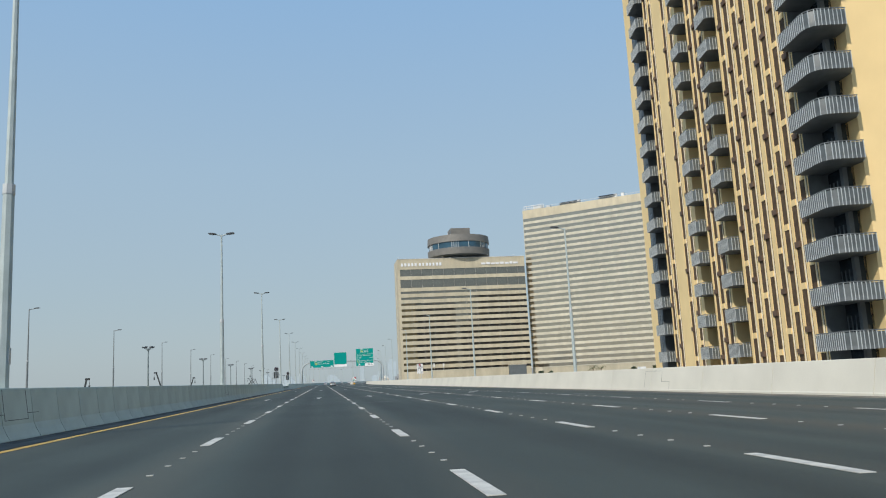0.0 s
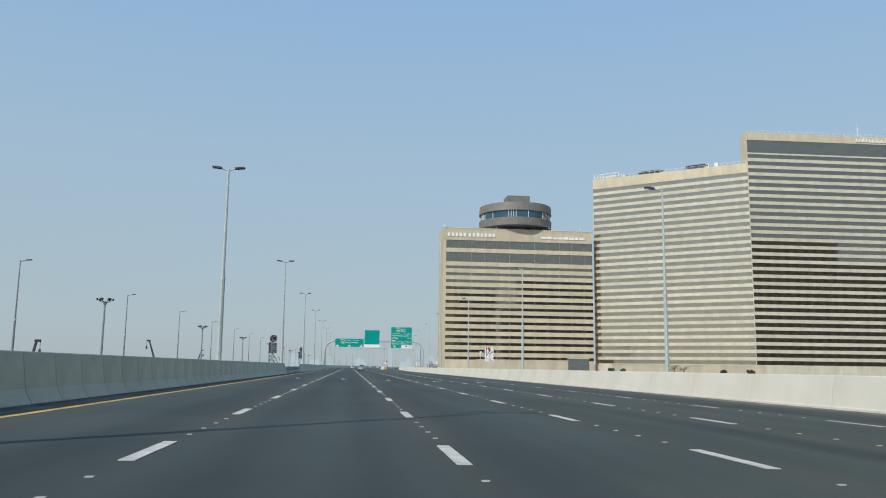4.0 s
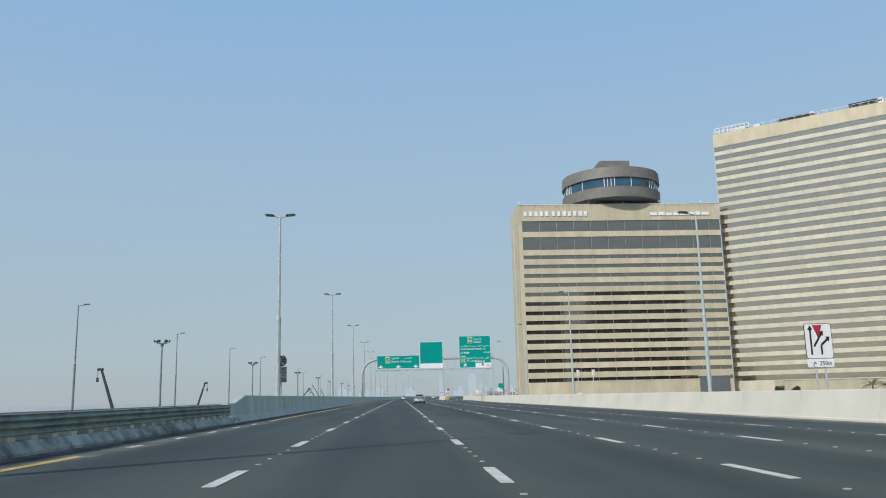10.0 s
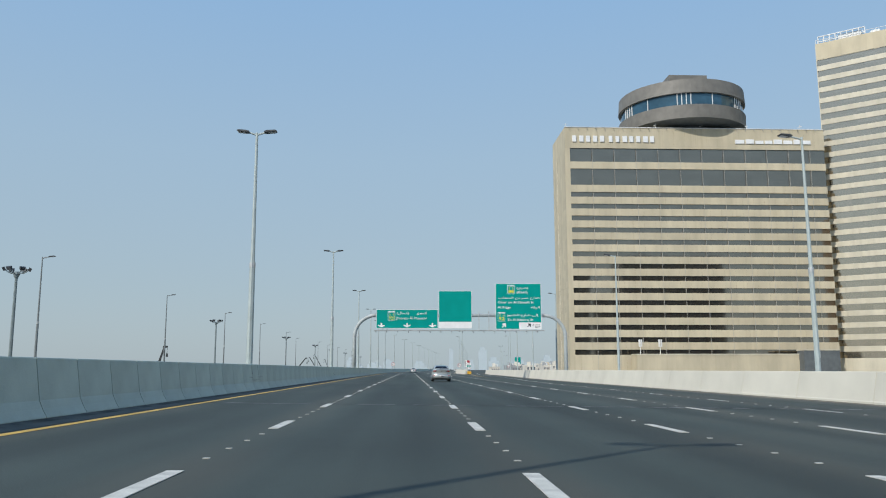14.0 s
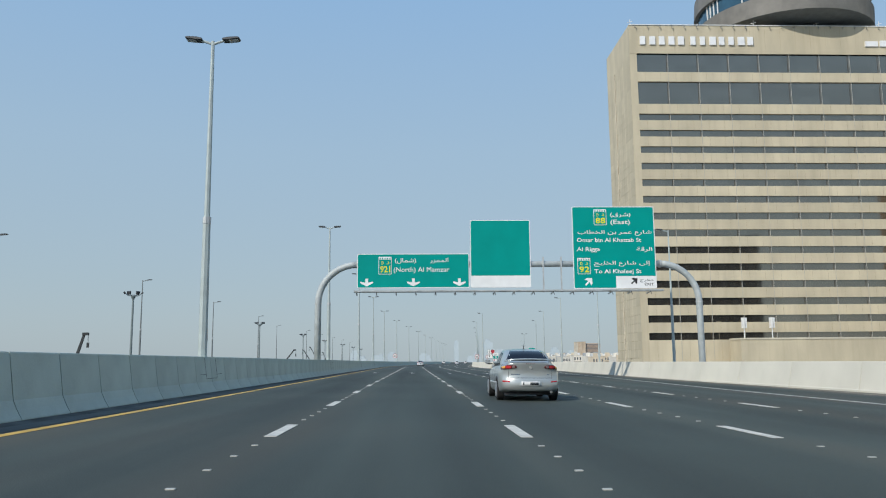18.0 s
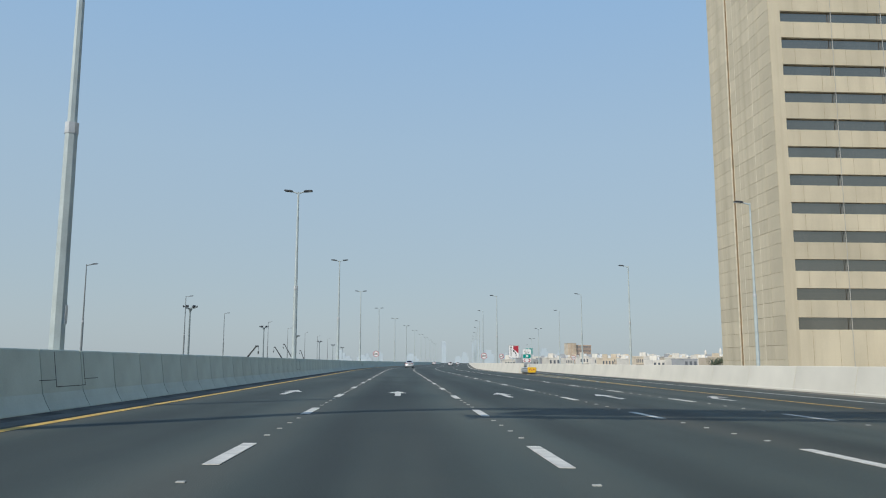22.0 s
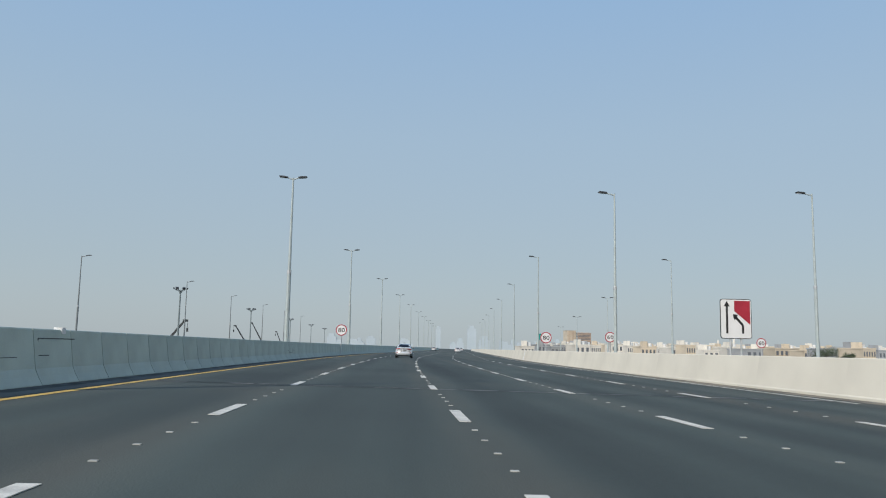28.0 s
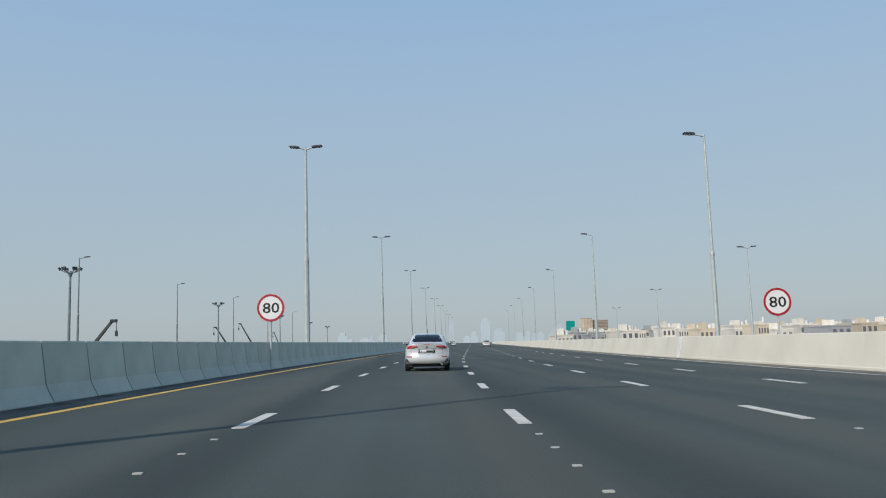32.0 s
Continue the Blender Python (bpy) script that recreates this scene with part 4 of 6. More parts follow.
        piece.from_pydata([me.vertices[v].co[:] for v in used], [], [[at[v] for v in me.polygons[f].vertices] for f in faces])
        piece.validate()
        piece.materials.append(mat)
        shared(name, piece, parent, m)


def arrow_part(parent, name, x, z, size, y, mat, turn, wide=1.0):
    """A sign arrow; turn 180 points down, -45 up to the right."""
    bm = bmesh.new()
    pts = ((-0.09, -0.5), (0.09, -0.5), (0.09, 0.02), (0.42, -0.12), (0.42, 0.08), (0, 0.5), (-0.42, 0.08), (-0.42, -0.12), (-0.09, 0.02))
    pts = [(px * wide, pz) for px, pz in pts]
    a = radians(turn)
    out = [(x + size * (px * math.cos(a) - pz * math.sin(a)), z + size * (px * math.sin(a) + pz * math.cos(a))) for px, pz in pts]
    extrude_outline(bm, out, y - 0.006, y)
    return part(name, bm, mat, parent)


def route_shield(parent, x0, x1, z0, z1, y, number):
    sh = plate(parent, "route_shield", x0, x1, z0, z1, y - 0.012, y, SIGN_WHITE, 0.03)
    w, h = x1 - x0, z1 - z0
    part("shield_field", boxed(x0 + 0.04, x1 - 0.04, y - 0.016, y - 0.012, z0 + 0.04, z1 - h * 0.16), SIGN_GREEN, parent)
    bm = bmesh.new()
    for k in range(5):
        box(bm, x0 + w * (0.08 + 0.19 * k), x0 + w * (0.16 + 0.19 * k), y - 0.017, y - 0.012, z1 - h * 0.15, z1 - h * 0.05)
    part("shield_crown", bm, SIGN_GREEN, parent)
    lettering(parent, number, x0 + w * 0.12, x1 - w * 0.12, z0 + h * 0.12, h * 0.5, y - 0.018, SIGN_YELLOW, "route_number")
    lettering(parent, "D", x0 + w * 0.22, x0 + w * 0.38, z0 + h * 0.56, h * 0.27, y - 0.018, SIGN_YELLOW, "route_letter")
    lettering(parent, joined("د"), x0 + w * 0.62, x0 + w * 0.80, z0 + h * 0.58, h * 0.34, y - 0.018, SIGN_YELLOW, "route_letter")
    return sh


def sign_board(parent, name, x0, x1, z0, z1, y, label):
    back = plate(parent, name, x0, x1, z0, z1, y - 0.02, y + 0.06, SIGN_WHITE, 0.12, label)
    face = plate(back, "sign_face", x0 + 0.06, x1 - 0.06, z0 + 0.06, z1 - 0.06, y - 0.026, y - 0.02, SIGN_GREEN, 0.09)
    for k in range(3):
        x = x0 + (x1 - x0) * (k + 0.5) / 3
        part("bracket", boxed(x - 0.04, x + 0.04, y + 0.06, y + 0.2, z0 + 0.1, z1 - 0.1), GALV, back)
    return back, y - 0.027


gantry = thing("sign_gantry", "curved grey steel tube gantry carrying green road signs over the lanes", "sign gantry", at=pose(0, GY, 0))
R = 0.26
bend_l = [(GX0 + GR - GR * math.cos(a), 0.35, GZ - GR + GR * math.sin(a)) for a in [radians(9 * k) for k in range(11)]]
bend_r = [(GX1 - GR + GR * math.cos(a), 0.35, GZ - GR + GR * math.sin(a)) for a in [radians(9 * k) for k in range(11)]]
part("gantry_leg", tubed([(GX0, 0.35, -0.3), *bend_l], R, 20), POST_GREY, gantry, smooth=True)
part("gantry_leg", tubed([(GX1, 0.35, GROUND_Z), *bend_r], R, 20), POST_GREY, gantry, smooth=True)
part("gantry_beam", tubed([bend_l[-1], bend_r[-1]], R * 0.93, 20), POST_GREY, gantry, smooth=True)
for x in (GX0 + GR, GX1 - GR):
    part("flange", tubed([(x - 0.06, 0.35, GZ), (x + 0.06, 0.35, GZ)], R * 1.25, 16), GALV, gantry)
for x in (GX0, GX1):
    part("leg_flange", tubed([(x, 0.35, GZ - GR - 0.05), (x, 0.35, GZ - GR + 0.05)], R * 1.08, 16), GALV, gantry)
# catwalk below the signs
cat = part("catwalk", boxed(S_L[0] - 0.2, S_R[1] + 0.3, -0.75, -0.1, CAT_Z - 0.03, CAT_Z), GALV, gantry)
for y in (-0.75, -0.1):
    part("catwalk_edge", boxed(S_L[0] - 0.2, S_R[1] + 0.3, y - 0.02, y + 0.02, CAT_Z, CAT_Z + 0.1), GALV, cat)
x = S_L[0]
while x < S_R[1] + 0.2:
    part("catwalk_bracket", tubed([(x, -0.85, CAT_Z - 0.08), (x, 0.3, CAT_Z - 0.16)], 0.05, 6), GALV, cat)
    part("luminaire_arm", tubed([(x, -0.85, CAT_Z - 0.05), (x + 0.05, -1.0, CAT_Z - 0.32)], 0.03, 6), SIGN_BACK, cat)
    x += 1.55
for x in HANGERS:
    part("hanger", boxed(x - 0.06, x + 0.06, 0.02, 0.12, CAT_Z - 0.05, GZ + 0.55), GALV, gantry)

b, f = sign_board(gantry, "direction_sign", *S_L, 0.0, "green direction sign with white border and lettering")
x0, x1, z0, z1 = S_L
w, h = x1 - x0, z1 - z0
route_shield(b, x0 + 0.19 * w, x0 + 0.305 * w, z0 + 0.40 * h, z0 + 0.91 * h, f, "921")
lettering(b, "(North) Al Mamzar", x0 + 0.32 * w, x0 + 0.815 * w, z0 + 0.47 * h, 0.2 * h, f, SIGN_WHITE)
lettering(b, joined("(شمال)"), x0 + 0.33 * w, x0 + 0.52 * w, z0 + 0.75 * h, 0.17 * h, f, SIGN_WHITE)
lettering(b, joined("الممزر"), x0 + 0.65 * w, x0 + 0.815 * w, z0 + 0.75 * h, 0.17 * h, f, SIGN_WHITE)
for k in (0.085, 0.5, 0.91):
    arrow_part(b, "lane_arrow", x0 + k * w, z0 + 0.165 * h, 0.23 * h, f, SIGN_WHITE, 180, 1.9)
b, f = sign_board(gantry, "blank_sign", *S_M, 0.0, "blank green sign with a white strip below")
x0, x1, z0, z1 = S_M
part("white_strip", boxed(x0 + 0.02, x1 - 0.02, f - 0.006, f, z0 + 0.03, z0 + 0.175 * (z1 - z0)), SIGN_WHITE, b)
b, f = sign_board(gantry, "exit_sign", *S_R, 0.0, "tall green exit sign with two route shields")
x0, x1, z0, z1 = S_R
w, h = x1 - x0, z1 - z0
route_shield(b, x0 + 0.265 * w, x0 + 0.42 * w, z0 + 0.77 * h, z0 + 0.965 * h, f, "88")
lettering(b, "(East)", x0 + 0.46 * w, x0 + 0.70 * w, z0 + 0.785 * h, 0.075 * h, f, SIGN_WHITE)
lettering(b, joined("(شرق)"), x0 + 0.46 * w, x0 + 0.71 * w, z0 + 0.88 * h, 0.065 * h, f, SIGN_WHITE)
lettering(b, joined("شارع عمر بن الخطاب"), x0 + 0.06 * w, x0 + 0.96 * w, z0 + 0.665 * h, 0.06 * h, f, SIGN_WHITE)
lettering(b, "Omar bin Al Khattab St", x0 + 0.05 * w, x0 + 0.83 * w, z0 + 0.565 * h, 0.07 * h, f, SIGN_WHITE)
lettering(b, "Al Rigga", x0 + 0.05 * w, x0 + 0.33 * w, z0 + 0.455 * h, 0.07 * h, f, SIGN_WHITE)
lettering(b, joined("الرقة"), x0 + 0.77 * w, x0 + 0.96 * w, z0 + 0.455 * h, 0.065 * h, f, SIGN_WHITE)
route_shield(b, x0 + 0.05 * w, x0 + 0.205 * w, z0 + 0.175 * h, z0 + 0.37 * h, f, "92")
lettering(b, joined("إلى شارع الخليج"), x0 + 0.25 * w, x0 + 0.93 * w, z0 + 0.29 * h, 0.06 * h, f, SIGN_WHITE)
lettering(b, "To Al Khaleej St", x0 + 0.25 * w, x0 + 0.82 * w, z0 + 0.185 * h, 0.07 * h, f, SIGN_WHITE)
arrow_part(b, "exit_arrow", x0 + 0.18 * w, z0 + 0.085 * h, 0.12 * h, f, SIGN_WHITE, -42)
part("exit_tab", boxed(x0 + 0.51 * w, x1 - 0.03, f - 0.006, f, z0 + 0.03, z0 + 0.15 * h), SIGN_WHITE, b)
arrow_part(b, "exit_arrow", x0 + 0.73 * w, z0 + 0.09 * h, 0.10 * h, f - 0.007, SIGN_BLACK, -50)
lettering(b, "EXIT", x0 + 0.85 * w, x0 + 0.96 * w, z0 + 0.035 * h, 0.045 * h, f - 0.007, SIGN_BLACK)
lettering(b, joined("مخرج"), x0 + 0.80 * w, x0 + 0.96 * w, z0 + 0.09 * h, 0.045 * h, f - 0.007, SIGN_BLACK)


def disc(name, x, z, r, y0, y1, mat, parent, r_in=0.0):
    n = 40
    if not r_in:
        return part(name, extrude_outline(bmesh.new(), [(x + r * math.cos(2 * math.pi * k / n), z + r * math.sin(2 * math.pi * k / n)) for k in range(n)], y0, y1), mat, parent)
    bm = bmesh.new()
    v = [[[bm.verts.new((x + q * math.cos(2 * math.pi * k / n), y, z + q * math.sin(2 * math.pi * k / n))) for k in range(n)] for q in (r_in, r)] for y in (y0, y1)]
    for k in range(n):
        j = (k + 1) % n
        bm.faces.new((v[0][0][k], v[0][0][j], v[0][1][j], v[0][1][k]))
        bm.faces.new((v[1][0][j], v[1][0][k], v[1][1][k], v[1][1][j]))
        bm.faces.new((v[0][1][k], v[0][1][j], v[1][1][j], v[1][1][k]))
        bm.faces.new((v[0][0][j], v[0][0][k], v[1][0][k], v[1][0][j]))
    return part(name, bm, mat, parent)


def speed_sign(y, off, z, r, number):
    s = thing("speed_limit_sign", "round white speed limit sign with a red ring on a post", "road sign", "speed limit signs", road_pose(y, off))
    part("post", tubed([(0, 0.06, 0), (0, 0.06, z + r * 0.6)], 0.05, 8), GALV, s)
    d = disc("disc", 0, z, r, 0, 0.03, SIGN_WHITE, s)
    disc("red_ring", 0, z, r * 0.99, -0.008, 0, SIGN_RED, d, r * 0.83)
    bars_of_text("speed_number", number, r * 1.05, SIGN_BLACK, d, pose(-r * 0.6, -0.004, z - r * 0.37) @ FACE, "LEFT", 0.003, r * 1.2)
    return s


for row in SPEED_SIGNS:
    speed_sign(*row)


def merge_sign(y, off, x0, x1, z0, z1, kind):
    s = thing("lane_sign", "white lane guidance sign with black arrows and a red field", "road sign", "lane guidance signs", road_pose(y, off))
    c = (x0 + x1) / 2
    part("post", tubed([(c - 0.25, 0.08, 0), (c - 0.25, 0.08, z1 - 0.2)], 0.05, 8), GALV, s)
    part("post", tubed([(c + 0.25, 0.08, 0), (c + 0.25, 0.08, z1 - 0.2)], 0.05, 8), GALV, s)
    b = plate(s, "board", x0, x1, z0, z1, 0, 0.04, SIGN_WHITE, 0.1)
    plate(b, "black_border", x0 - 0.03, x1 + 0.03, z0 - 0.03, z1 + 0.03, 0.008, 0.034, SIGN_BLACK, 0.12)
    w, h = x1 - x0, z1 - z0
    bm = bmesh.new()
    if kind:
        pts = ((0.45, 0.97), (0.97, 0.97), (0.97, 0.35), (0.45, 0.70))
    else:
        pts = ((0.30, 0.97), (0.66, 0.97), (0.50, 0.55))
    extrude_outline(bm, [(x0 + w * a, z0 + h * q) for a, q in pts], -0.006, 0)
    part("red_field", bm, SIGN_RED, b)
    lines = (((0.2, 0.12), (0.2, 0.85)), ((0.72, 0.12), (0.72, 0.34), (0.48, 0.55))) if kind else (((0.2, 0.1), (0.2, 0.86)), ((0.3, 0.34), (0.62, 0.72)), ((0.58, 0.1), (0.58, 0.38), (0.84, 0.56)))
    for ln in lines:
        bm = bmesh.new()
        for (a, q), (a2, q2) in zip(ln, ln[1:]):
            d = Vector((a2 - a, 0, q2 - q)).normalized()
            n = Vector((d.z, 0, -d.x)) * 0.035
            bm.faces.new([bm.verts.new((x0 + w * (p[0] + k * n.x), -0.007, z0 + h * (p[1] + k * n.z))) for p, k in (((a, q), -1), ((a, q), 1), ((a2, q2), 1), ((a2, q2), -1))])
        a, q = ln[-1]
        e = Vector((d.z, 0, -d.x)) * 0.1
        bm.faces.new([bm.verts.new((x0 + w * (a + v.x), -0.007, z0 + h * (q + v.z))) for v in (-e - d * 0.03, e - d * 0.03, d * 0.11)])
        part("sign_arrow", bm, SIGN_BLACK, b)
    if not kind:
        t = plate(s, "distance_plate", x0, x1, z0 - 0.45, z0 - 0.03, 0, 0.04, SIGN_WHITE, 0.06)
        lettering(t, joined("م"), x0 + 0.2 * w, x0 + 0.32 * w, z0 - 0.3, 0.3, -0.004, SIGN_BLACK)
        lettering(t, "250m", x0 + 0.45 * w, x0 + 0.9 * w, z0 - 0.36, 0.3, -0.004, SIGN_BLACK)
    return s


for row in LANE_SIGNS:
    merge_sign(*row)


def authorised_sign(y, off, z0, z1, w, disc_r, turn):
    s = thing("restriction_sign", "sign for authorised vehicles below a round crossed-out sign, shade put into its colours", "road sign", "restriction signs", road_pose(y, off, 0, turn))
    part("post", tubed([(0.0, 0.22, 0), (0.0, 0.22, z1 + disc_r)], 0.05, 10), GALV, s)
    part("sign_case", boxed(-w / 2, w / 2, 0.02, 0.40, z0, z1), SIGN_BACK, s)
    f = plate(s, "sign_face", -w / 2, w / 2, z0, z1, 0, 0.02, SIGN_SHADED, 0.05)
    h = z1 - z0
    lettering(f, "Authorized", -0.36 * w, 0.36 * w, z0 + 0.2 * h, 0.14 * h, -0.004, SIGN_BLACK)
    lettering(f, "Vehicles Only", -0.42 * w, 0.42 * w, z0 + 0.06 * h, 0.14 * h, -0.004, SIGN_BLACK)
    for words, q, e in (("المركبات", 0.80, 0.33), ("المصرح لها", 0.60, 0.41), ("فقط", 0.40, 0.16)):
        lettering(f, joined(words), -e * w, e * w, z0 + q * h, 0.13 * h, -0.004, SIGN_BLACK)
    zc = z1 + disc_r + 0.05
    d = disc("disc", 0, zc, disc_r * 0.97, 0, 0.03, SIGN_SHADED, s)
    disc("disc_case", 0, zc, disc_r, 0.03, 0.26, SIGN_BACK, d)
    disc("disc_rim", 0, zc, disc_r, -0.008, 0.03, SIGN_RED_SHADED, d, disc_r * 0.88)
    for q in (0.16, -0.28):
        part("crossed_vehicle", boxed(-0.55 * disc_r, 0.6 * disc_r, -0.01, -0.002, zc + q * disc_r, zc + (q + 0.3) * disc_r), SIGN_BLACK, d)
    bm = bmesh.new()
    extrude_outline(bm, [(-0.72 * disc_r, zc + 0.6 * disc_r), (-0.6 * disc_r, zc + 0.72 * disc_r), (0.72 * disc_r, zc - 0.6 * disc_r), (0.6 * disc_r, zc - 0.72 * disc_r)], -0.014, -0.01)
    part("red_slash", bm, SIGN_RED_SHADED, d)
    return s


for row in AUTH_SIGNS:
    authorised_sign(*row)


# ---------------------------------------------------------------- large buildings
def banded_face(ob, x0, x1, bands, cladding, glass, depth, mullion_step, z_bottom, z_top, pale_rows=()):
    """A front on the plane y=0 of ob: proud cladding bands with recessed strip windows between them."""
    z = z_bottom
    for k, (a, b) in enumerate(sorted(bands)):
        part("spandrel", boxed(x0, x1, -depth, 0.5, z, a), cladding, ob)
        g = part("strip_window", boxed(x0 + 0.02, x1 - 0.02, -0.02, 0.45, a - 0.02, b + 0.02), glass, ob)
        if mullion_step:
            bar = mesh_of("mullion", boxed(-0.025, 0.025, -0.07, -0.02, 0, b - a), MULLION_DARK)
            x = x0 + mullion_step
            while x < x1 - 0.5:
                shared("mullion", bar, g, pose(x, 0, a))
                x += mullion_step
        z = b
    part("spandrel", boxed(x0, x1, -depth, 0.5, z, z_top), cladding, ob)


# hotel: front towards the walk, blank flank beside the road
hotel = thing("hotel_building", "beige stone hotel block with dark strip windows", "building", at=pose(HOTEL[0], HOTEL[1], 0, 0, 0, HOTEL_TURN))
HW, HD, HT = HOTEL_W, HOTEL_D, HOTEL_TOP
PIER = 1.2
part("core", boxed(0.4, HW - 0.4, 0.5, HD - 0.4, GROUND_Z, HT - 1.2), TRAVERTINE, hotel)
ROW = 2.795 / 2
part("corner_pier", boxed(0.05, PIER, -0.33, 0.5, GROUND_Z, HT - 5.0), TRAVERTINE, hotel)
banded_face(hotel, PIER, HW, HOTEL_BANDS, TRAVERTINE, BAND_GLASS, 0.35, 5.2, GROUND_Z, HT - 5.0)
part("parapet", boxed(0, HW, -0.36, 0.5, HT - 5.0, HT), TRAVERTINE, hotel, "plain beige parapet band")
part("parapet", boxed(0, 0.5, 0.5, HD, HT - 5.0, HT), TRAVERTINE, hotel)
bm = bmesh.new()
x = 1.0
while x < HW:
    box(bm, x, x + 0.12, -0.75, -0.36, HT - 0.35, HT - 0.2)
    box(bm, x, x + 0.1, -0.75, -0.66, HT - 0.6, HT - 0.2)
    x += 2.1
tagged(part("roof_brackets", bm, MULLION, hotel), kind="stuff")
part("roof_rail", boxed(0, HW, -0.5, -0.4, HT, HT + 0.12), WHITE_STEEL, hotel)
# blank flank: stone slabs with open joints on a dark bed, one deep groove with shade put into its brown, and two pale
# joint strips
for y0, y1 in ((0.5, 9.40), (10.15, HD)):
    part("flank_bed", boxed(0.08, 0.50, y0, y1, GROUND_Z, HT - 5.0), JOINT_BROWN_GROOVE_SHADE, hotel, "brown bed of the stone slabs")
part("groove_back", boxed(0.36, 0.50, 9.40, 10.15, GROUND_Z, HT - 5.0), JOINT_BROWN_GROOVE_SHADE, hotel)
COLUMNS = ((-0.33, 2.30), (2.32, 4.20), (4.26, 6.16), (6.18, 8.08), (8.16, 9.40), (10.15, 12.56), (12.58, 15.0))
FIRST = 1.40
rows_up = int((HT - 5.0 - FIRST) / ROW)
for y0, y1 in COLUMNS:
    me = mesh_of("stone_slab", boxed(0, 0.1, y0 + 0.012, y1 - 0.012, 0.014, ROW - 0.014), TRAVERTINE)
    for k in range(rows_up):
        shared("stone_slab", me, hotel, pose(0.0, 0, FIRST + k * ROW))
    part("slab_base", boxed(0.0, 0.1, y0 + 0.012, y1 - 0.012, GROUND_Z, FIRST - 0.014), TRAVERTINE, hotel)
    part("slab_top", boxed(0.0, 0.1, y0 + 0.012, y1 - 0.012, FIRST + rows_up * ROW + 0.014, HT - 5.0), TRAVERTINE, hotel)
for y in (4.23, 8.12):
    part("joint_strip", boxed(0.0, 0.09, y - 0.03, y + 0.03, GROUND_Z, HT - 5.0), JOINT_PALE, hotel)
for y in (9.40, 10.15):
    part("groove_edge", boxed(-0.02, 0.09, y - 0.05, y + 0.05, GROUND_Z, HT - 5.0), JOINT_PALE, hotel)
# vertical joints of the front's stone bands
joint = bmesh.new()
for lo, hi in zip([GROUND_Z] + [b_ for a_, b_ in sorted(HOTEL_BANDS)], [a_ for a_, b_ in sorted(HOTEL_BANDS)] + [HT]):
    x = PIER + 1.3
    while x < HW - 1:
        box(joint, x - 0.007, x + 0.007, -0.362, -0.35, max(lo, 0) + 0.02, hi - 0.02)
        x += 2.6
tagged(part("cladding_joints", joint, JOINT_BROWN_GROOVE_SHADE, hotel), kind="stuff")
rail = mesh_of("facade_rail", boxed(-0.03, 0.03, -0.375, -0.35, 0, HT - 5.0), MULLION)
x = PIER + 5.2
while x < HW - 2:
    shared("facade_rail", rail, hotel, pose(x, 0, 0))
    x += 5.2
# the roof sign as plain raised blocks
rnd = random.Random(3)
for k in range(12):
    w = 19.5 / 12
    x0 = PIER + 0.6 + k * w + (0.5 if k > 4 else 0)
    part("sign_block", boxed(x0, x0 + w * rnd.uniform(0.5, 0.68), -0.62, -0.36, HT - 3.5, HT - 2.05), SIGN_WHITE, hotel, "plain white raised block")
x = HW - 21.5
while x < HW - 3.0:
    w = rnd.uniform(1.0, 2.4)
    part("sign_block", boxed(x, x + w, -0.62, -0.36, HT - 3.6, HT - rnd.uniform(2.5, 2.9)), SIGN_WHITE, hotel, "plain white raised block")
    x += w + 0.4


def ring(name, r0, r1, z0, z1, mat, parent, c, n=72):
    """An upright ring wall, r0 at the bottom and r1 at the top, closed above and below."""
    bm = bmesh.new()
    lo = [bm.verts.new((c[0] + r0 * math.cos(2 * math.pi * k / n), c[1] + r0 * math.sin(2 * math.pi * k / n), z0)) for k in range(n)]
    hi = [bm.verts.new((c[0] + r1 * math.cos(2 * math.pi * k / n), c[1] + r1 * math.sin(2 * math.pi * k / n), z1)) for k in range(n)]
    for k in range(n):
        bm.faces.new((lo[k], lo[(k + 1) % n], hi[(k + 1) % n], hi[k]))
    bm.faces.new(lo[::-1])
    bm.faces.new(hi)
    return part(name, bm, mat, parent)


drum = thing("rooftop_drum", "dark round rooftop restaurant with a blue glass band", "rooftop restaurant", at=pose(HOTEL[0], HOTEL[1], 0, 0, 0, HOTEL_TURN))
c, r, z0, z1 = DRUM_AT[:2], DRUM_AT[2], DRUM_AT[3], DRUM_AT[4]
H = z1 - z0
ring("neck", r * 0.62, r * 0.62, HT - 1.2, z0 + 0.1, SLATE, drum, c)
ring("soffit", r * 0.70, r * 0.99, z0 - 0.35, z0 + 0.12, SLATE, drum, c)
ring("lower_ring", r * 0.99, r, z0 + 0.12, z0 + H * 0.345, DRUM, drum, c)
g = ring("glass_band", r * 0.955, r * 0.955, z0 + H * 0.345, z0 + H * 0.65, DRUM_GLASS, drum, c)
ring("upper_ring", r, r * 0.985, z0 + H * 0.65, z1, DRUM, drum, c)
bar = mesh_of("mullion", boxed(-0.09, 0.09, -0.09, 0.09, z0 + H * 0.345, z0 + H * 0.65), WHITE_STEEL)
for k in range(90):
    if k % 15 in (0, 1, 2, 3, 8):
        a = 2 * math.pi * (k + 2) / 90
        shared("mullion", bar, g, pose(c[0] + r * 0.96 * math.cos(a), c[1] + r * 0.96 * math.sin(a), 0))
part("penthouse", boxed(c[0] - 4.2, c[0] + 5.3, c[1] - 5.0, c[1] + 5.0, z1 - 0.2, 72.9), DRUM, drum)
